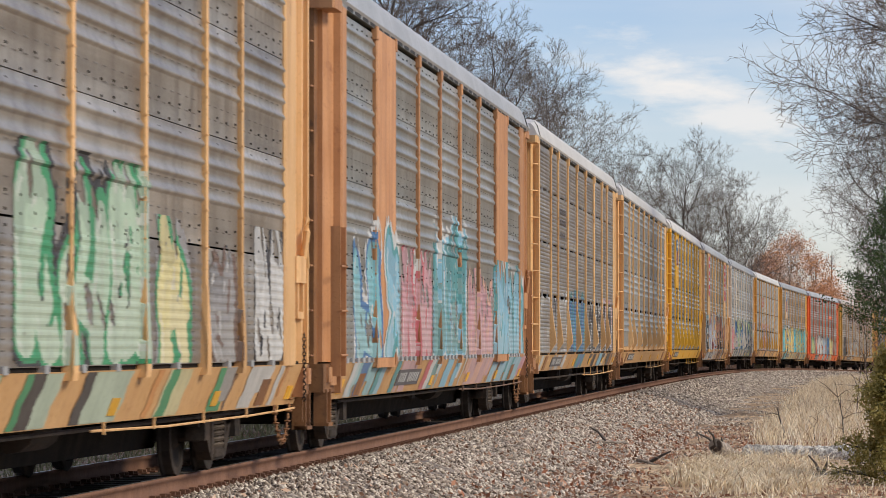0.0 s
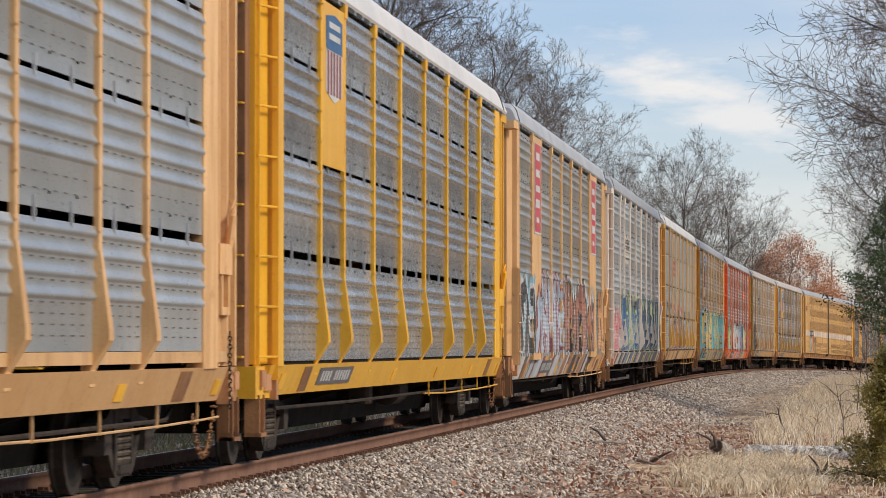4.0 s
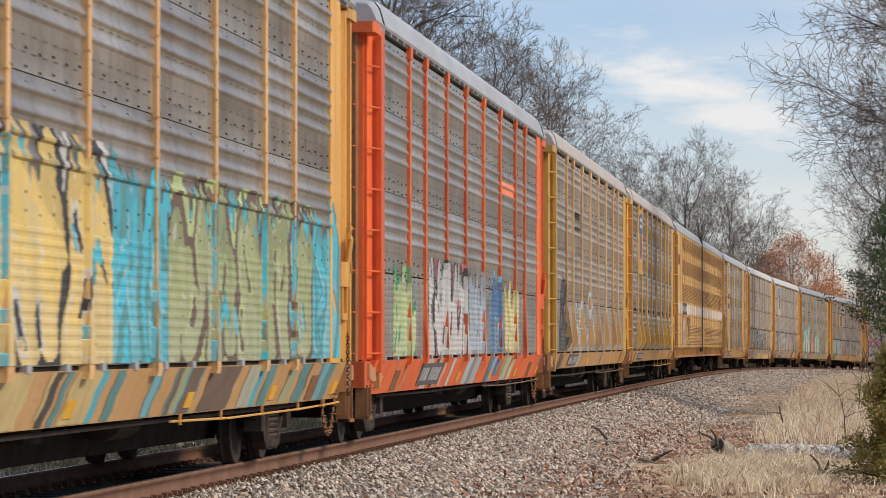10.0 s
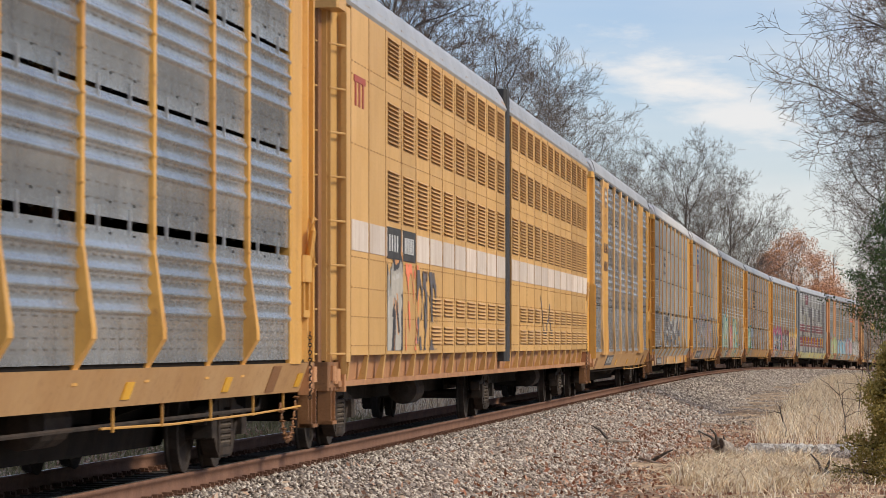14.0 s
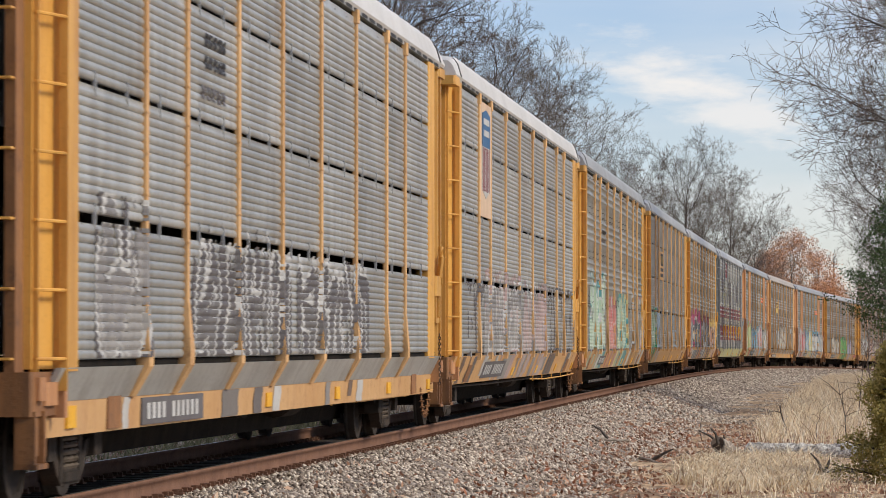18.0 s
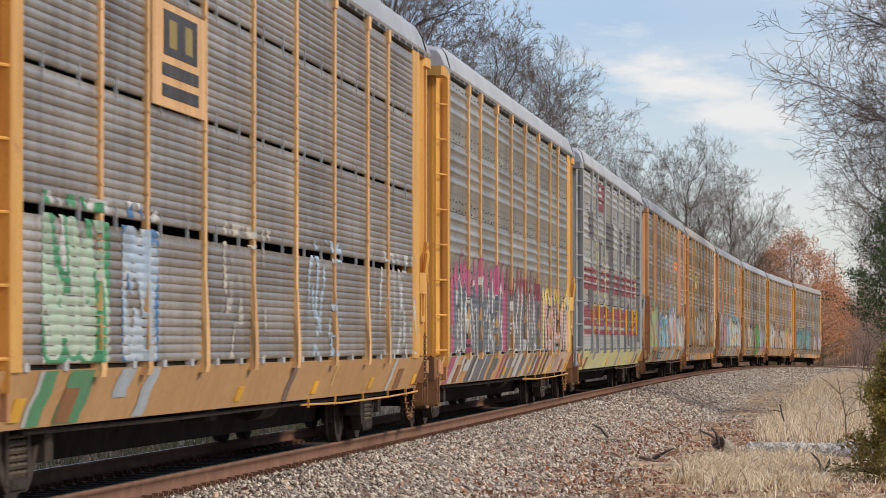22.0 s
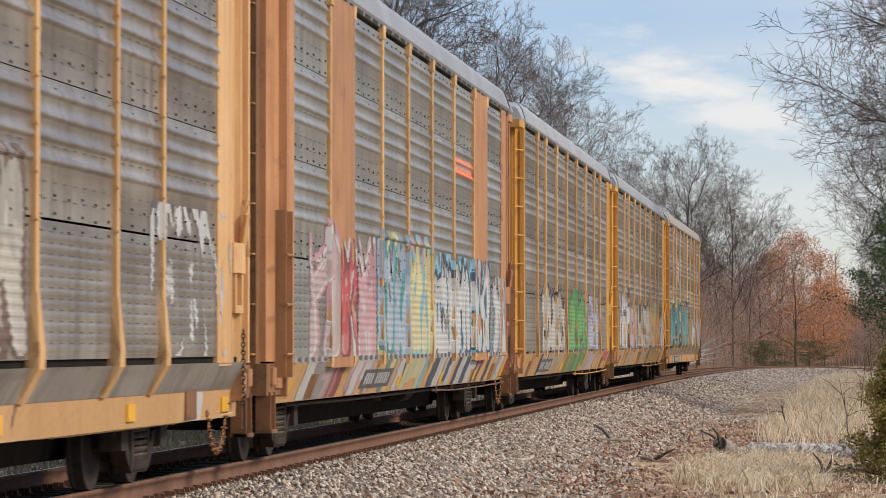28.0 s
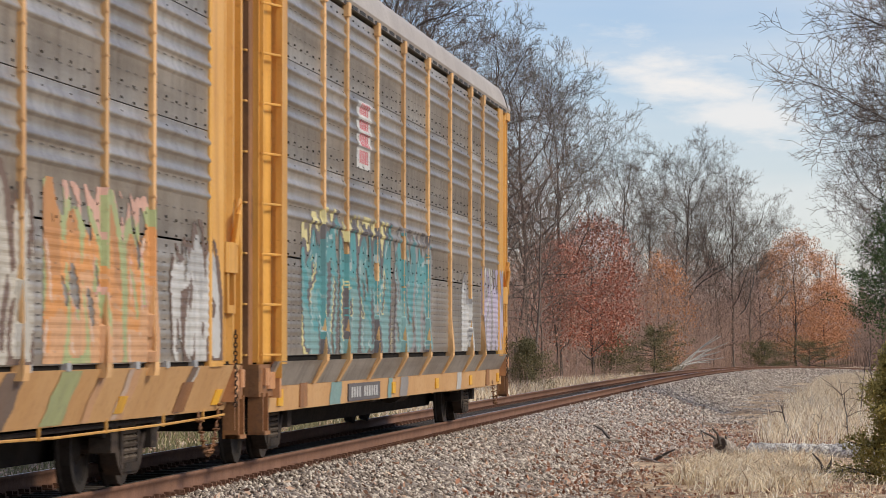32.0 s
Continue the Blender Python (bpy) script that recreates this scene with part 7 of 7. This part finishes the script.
blades("near_grass", "bleached dry grass beside the ballast", 11, 6500, (24, 47), (3.5, 8.5), (0.06, 0.24), 0.011, "straw", 0.9, 24, 0.073, 0.6)
blades("grass_patch", "thick tuft of pale dry grass around the log", 12, 9000, (33, 46), (3.9, 6.3), (0.14, 0.44), 0.011, "straw", 0.85, 34, 0.070, 0.75)
blades("far_grass", "bleached dry grass along the foot of the ballast", 13, 40000, (56, 235), (5.0, 12.0), (0.15, 0.60), 0.009, "straw", 0.45, 18)
# added brush, mostly hidden by the train, keeps light from coming through underneath
stems("near_thicket", "brown leafless thicket added behind the train to block light under it", 15, 900, (-60, 70), (-22, -13), (0.8, 3.6), "twig_red", 7, 0.012)
blades("verge_turf", "rough olive-green grass beyond the near track", 19, 9000, (-20, 80), (-9.5, -5.0), (0.10, 0.38), 0.016, "turf", 0.5, 14)
# added dark leaves that close the view and the light below the cars
scatter("near_foliage", "dark leaves added in the near thicket to block light under the train", "leaves", 16, 30000, (-50, 90), (-15, -8.5), "leaf_shrub", 0.09, (0.3, 0.3, 0.3), (0.0, 3.6))
blades("verge_grass", "dry grass on the far verge of the track", 14, 13000, (75, 330), (-8.8, -6.0), (0.15, 0.6), 0.014, "straw", 0.4, 16)


def stones(name, label, seed, n, s_range, off_range, r, mat="stone"):
    """Crushed stones: squashed eight-sided lumps."""
    rng = np.random.default_rng(seed)
    s, o = rng.uniform(*s_range, n), rng.uniform(*off_range, n)
    c = line(s, o)
    c[:, 2] += height_at(o) + rng.uniform(-0.01, 0.02, n)
    rr = rng.uniform(*r, (n, 1, 1))
    dirs = np.array([[1, 0, 0], [-1, 0, 0], [0, 1, 0], [0, -1, 0], [0, 0, 1], [0, 0, -1.0]])
    V = dirs[None] * rr * rng.uniform(0.55, 1.35, (n, 6, 1)) + rng.normal(0, 0.22, (n, 6, 3)) * rr
    V[..., 2] *= 0.75
    V = (V + c[:, None]).reshape(-1, 3)
    k = np.arange(n)[:, None] * 6
    F = np.concatenate([k + np.array([t]) for t in ([0, 2, 4], [2, 1, 4], [1, 3, 4], [3, 0, 4], [2, 0, 5], [1, 2, 5], [3, 1, 5], [0, 3, 5])])
    return tagged(new(name, soup(name, V, F, MAT[mat])), label, "ballast", "", "stuff")


stones("ballast_stones", "crushed grey-brown ballast stones beside the rail", 21, 56000, (12, 68), (0.10, 3.45), (0.017, 0.040))
stones("strewn_stones", "ballast stones strewn over the ground beside the track", 24, 20000, (44, 170), (2.8, 6.3), (0.022, 0.05))
stones("loose_stones", "ballast stones lying among leaves at the foot of the bank", 26, 6000, (16, 46), (3.1, 5.0), (0.014, 0.035))
stones("ballast_stones_at_bend", "crushed grey-brown ballast stones at the far bend", 25, 9000, (185, 330), (0.2, 4.0), (0.05, 0.09))
stones("ballast_stones_beyond", "crushed grey-brown ballast stones along the bend", 22, 18000, (68, 190), (0.10, 3.4), (0.03, 0.06))
# these stones carry the train's shade as a darker colour
stones("ballast_stones_between", "ballast stones between and beyond the rails, coloured dark for the train's shade", 23, 7000, (5, 110), (-3.6, -0.1), (0.022, 0.045), "stone_dark")


# ---- sleepers and fastenings ----
def placed(s, off, up):
    x, y, z = (float(q) for q in line(s, off, up))
    return pose(x, y, z, 0, 0, 90 - math.degrees(float(np.interp(s, STEP, _head))))


track = thing("track_sleepers", "weathered wooden sleepers under the rails", "sleepers", "", "structure")
tie_mesh = Solid().bevel_box(-0.115, 0.115, -1.3, 1.3, -0.17, 0.0, 0.01).mesh("sleeper", MAT["tie"])
for k in range(240):
    o = new("sleeper", tie_mesh)
    o.parent = track
    o.matrix_basis = placed(6 + 0.52 * k, -0.755, -0.193)
far_ties = Solid()
for k in range(420):
    m = placed(6 + 0.52 * (240 + k), -0.755, -0.193)
    far_ties.add([tuple(m @ Vector(v)) for v in ((-0.115, -1.3, 0), (0.115, -1.3, 0), (0.115, 1.3, 0), (-0.115, 1.3, 0), (-0.115, -1.3, -0.1), (0.115, -1.3, -0.1))], [(0, 1, 2, 3), (4, 5, 1, 0)])
part("sleepers_beyond", far_ties, MAT["tie"], track)["kind"] = "stuff"
pins = Solid()
for k in range(400):
    for off in (0.036, -GAUGE - 0.036):
        m = placed(6 + 0.52 * k, off, -0.19)
        for x, y, w, d, h in ((0, 0, 0.09, 0.19, 0.017), (-0.05, -0.10, 0.016, 0.03, 0.05), (0.05, -0.10, 0.016, 0.03, 0.05), (0.0, -0.15, 0.016, 0.02, 0.045), (0.17, -0.085, 0.03, 0.05, 0.045)):
            b0 = Solid().box(x - w, x + w, y - d, y + d, 0, h)
            pins.add([tuple(m @ Vector(v)) for v in b0.v], b0.f)
part("fastenings", pins, MAT["rail"], track, "rusty tie plates, spikes and anchors")["kind"] = "stuff"


# ---- dead wood and saplings in the clearing ----
def on_field(px, y, up=0.0):
    x, yy, _ = stand(px, y)
    return Vector((x, yy, FIELD + up))


def log(name, label, a, b, r0, r1, mat, seed, stubs=0):
    """A fallen trunk or branch with a cut end, knots and stubs."""
    rng = random.Random(seed)
    pts = [a.lerp(b, k / 7) + Vector((rng.gauss(0, 0.03), rng.gauss(0, 0.03), rng.gauss(0, 0.02))) for k in range(8)]
    mid = sum(pts, Vector()) / 8
    t = thing(name, label, "log", "dead wood in the clearing", m=Matrix.Translation(mid))
    rel = [q - mid for q in pts]
    many = [rel[0].lerp(rel[7], k / 30) * 0.5 + rel[min(int(k / 30 * 7), 6)].lerp(rel[min(int(k / 30 * 7) + 1, 7)], k / 30 * 7 - min(int(k / 30 * 7), 6)) * 0.5 for k in range(31)]
    bark = Solid().tube(many, [(r0 + (r1 - r0) * k / 30) * rng.uniform(0.9, 1.1) for k in range(31)], 18)
    bark.v = [tuple(Vector(v) + Vector((rng.gauss(0, 1), rng.gauss(0, 1), rng.gauss(0, 1))) * r0 * 0.05) for v in bark.v]
    part("stem", bark, MAT[mat], t)
    d = (rel[1] - rel[0]).normalized()
    part("cut_end", Solid().tube([rel[0] - d * 0.006, rel[0] + d * 0.03], r0 * 0.80, 14), MAT["rot"], t, "dark rotten cut end")
    for k in range(stubs):
        q = rel[rng.randint(0, 2)]
        e = q + Vector((rng.gauss(0, 0.25), rng.gauss(0, 0.1), rng.uniform(0.2, 0.42)))
        part("stub", Solid().tube([q, q.lerp(e, 0.55) + Vector((0.03, 0, 0.03)), e], [0.035, 0.022, 0.010], 6), MAT["bark"], t)
    return t


log("fallen_log", "thick weathered grey log lying in dry grass", on_field(1316, 65, 0.24), on_field(1560, 64, 0.20), 0.17, 0.20, "log", 1, 0)
log("broken_log", "short dark log with a round rotten end", on_field(1270, 63.5, 0.40), on_field(1298, 65.0, 0.14), 0.14, 0.14, "wood_grey", 11, 4)
log("fallen_branch", "long dark fallen branch in dry grass", on_field(1395, 57.5, 0.10), on_field(1600, 57, 0.12), 0.065, 0.09, "bark", 2, 2)
log("fallen_branch", "dark fallen branch among leaves", on_field(1048, 68, 0.40), on_field(1110, 69, 0.36), 0.036, 0.02, "wood_grey", 3, 1)
log("fallen_branch", "dark fallen branch among leaves", on_field(1128, 64, 0.16), on_field(1190, 62, 0.06), 0.03, 0.014, "wood_grey", 4, 1)
log("fallen_branch", "thin pale fallen branch on the ballast", on_field(910, 51, 0.32), on_field(985, 51, 0.22), 0.02, 0.012, "wood_grey", 5, 0)
log("fallen_branch", "dark fallen branch among leaves", on_field(1140, 58, 0.05), on_field(1215, 57, 0.04), 0.018, 0.010, "wood_grey", 6, 0)


def sapling(px, y, h, seed, label, lean=0.1, shoots=9, r=0.018):
    rng = random.Random(seed)
    t = thing("dead_sapling", label, "sapling", "saplings in the clearing", m=Matrix.Translation(on_field(px, y, -0.03)))
    s = Solid()
    pts = [Vector((0, 0, 0))]
    for k in range(5):
        pts.append(pts[-1] + Vector((lean * h / 5 + rng.gauss(0, 0.03), rng.gauss(0, 0.03), h / 5)))
    s.tube(pts, [r * (1 - 0.14 * k) for k in range(6)], 6)
    part("stem", s, MAT["bark"], t)
    for k in range(shoots):
        q = pts[rng.randint(1, 5)]
        e = q + Vector((rng.gauss(0, 0.22), rng.gauss(0, 0.15), rng.uniform(0.0, 0.35))) * h
        part("shoot", Solid().tube([q, q.lerp(e, 0.5) + Vector((0, 0, 0.04)), e], [r * 0.45, r * 0.3, r * 0.15], 4), MAT["twig"], t)


sapling(1387, 81, 0.85, 1, "broken upright dead stick in dry grass", -0.15, 2, 0.035)
sapling(1490, 76, 1.15, 2, "thin leafless sapling with arching shoots", -0.15, 9, 0.022)
sapling(1440, 80, 0.7, 3, "thin leafless sapling in dry grass", 0.1, 6, 0.012)
sapling(1238, 78, 0.8, 4, "thin leafless sapling beside the log", -0.1, 6, 0.012)
sapling(1515, 95, 1.9, 5, "leafless shrub with reddish shoots", 0.05, 16, 0.018)
sapling(1540, 85, 2.0, 6, "leafless shrub with reddish shoots", -0.05, 18, 0.018)
sapling(1560, 110, 2.4, 7, "leafless shrub with reddish shoots", -0.05, 18, 0.02)

# pale fallen boughs at the wood's edge beyond the track
for k, (px, y, dx, dz) in enumerate(((1192, 238, 2.9, 2.5), (1197, 240, 3.2, 2.0), (1188, 238, 3.0, 1.3), (1200, 239, 2.4, 2.6), (1185, 237, 3.3, 0.8))):
    a = on_field(px, y, 0.75)
    t = thing("fallen_bough", "bleached fallen bough leaning at the wood's edge", "branch", "fallen boughs", m=Matrix.Translation(a))
    part("limb", Solid().tube([(-0.6, 0, -0.8), (0, 0, 0), (dx * 0.5, 0.2, dz * 0.5), (dx, 0, dz * 0.85)], [0.09, 0.08, 0.05, 0.02], 6), MAT["log"], t)
    part("limb", Solid().tube([(dx * 0.4, 0.1, dz * 0.4), (dx * 0.8, 0.2, dz * 0.5)], [0.04, 0.015], 5), MAT["log"], t)


# ---- woods on the camera's side: unseen ones to reflect, and those past the bend ----
def edge_woods(name, label, seed, n, y_range, deep, h_range, mat, side, r, slope=0.135, shift=9.0):
    """Leafless stems beside the clearing, standing clear of the sight lines."""
    rng = np.random.default_rng(seed)
    y = rng.uniform(*y_range, n)
    base = np.stack([slope * y + shift + rng.uniform(0, deep, n), y, np.full(n, FIELD - 0.05)], 1)
    h = rng.uniform(*h_range, n)
    top = base + np.stack([rng.normal(0, 0.08, n) * h, rng.normal(0, 0.08, n) * h, h], 1)
    P, Q, R = [base], [top], [np.full(n, r)]
    for k in range(side):
        f = rng.uniform(0.2, 0.98, (n, 1))
        d = rng.normal(0, 1, (n, 3))
        d[:, 2] = np.abs(d[:, 2]) + 0.5
        d /= np.linalg.norm(d, axis=1, keepdims=True)
        a = base + (top - base) * f
        P.append(a), Q.append(a + d * h[:, None] * rng.uniform(0.14, 0.34, (n, 1))), R.append(np.full(n, r * 0.5))
    P, Q, R = np.concatenate(P), np.concatenate(Q), np.concatenate(R)[:, None]
    ex, ey = np.array([[1.0, 0, 0]]), np.array([[0, 1.0, 0.2]])
    V = np.stack([P + ex * R, P - ex * R * 0.5 + ey * R * 0.87, P - ex * R * 0.5 - ey * R * 0.87, Q], 1).reshape(-1, 3)
    k = np.arange(len(P))[:, None] * 4
    F = np.concatenate([k + np.array([[0, 1, 3]]), k + np.array([[1, 2, 3]]), k + np.array([[2, 0, 3]])])
    return tagged(new(name, soup(name, V, F, MAT[mat])), label, "undergrowth", "", "stuff")


# both stand out of view, added to darken reflections in the side sheets
edge_woods("clearing_woods", "unseen leafless brown woods added for the car sides to reflect", 41, 3000, (100, 430), 34, (8.0, 16.0), "twig", 7, 0.12)
edge_woods("clearing_thicket", "unseen brown thicket added for the car sides to reflect", 42, 2500, (100, 430), 20, (2.0, 6.0), "twig", 8, 0.06)
edge_woods("woods_past_bend", "rosy-brown leafless woods past the bend", 43, 1500, (385, 500), 16, (3.0, 9.0), "twig_red", 10, 0.06, 0.103, 0.0)


# ---- motion ----
def seat(i, t):
    """Where a car's body stands at t: carried by its two trucks."""
    c = CARS[i]
    if i == 12:
        s, a, b, mid = train_at(12, t), 2.9, 21.7, c["mid"]
    elif i == 12.5:
        s, a, b, mid = train_at(12, t) + 21.8, -0.1, 17.0, c["mid"]
    else:
        s, a, b, mid = train_at(i, t), 2.85, 22.95, c["mid"]
    p, q = line(s + a, -0.755), line(s + b, -0.755)
    d = (q - p) / np.linalg.norm(q - p)
    o = p + d * (mid - a)
    return pose(float(o[0]), float(o[1]), float(o[2]), 0, math.degrees(-math.asin(d[2])), math.degrees(math.atan2(d[1], d[0])))


def motions():
    for i, c in CARS.items():
        walk(c["ob"], [(t, seat(i, t)) for t in range(33)])


motions()
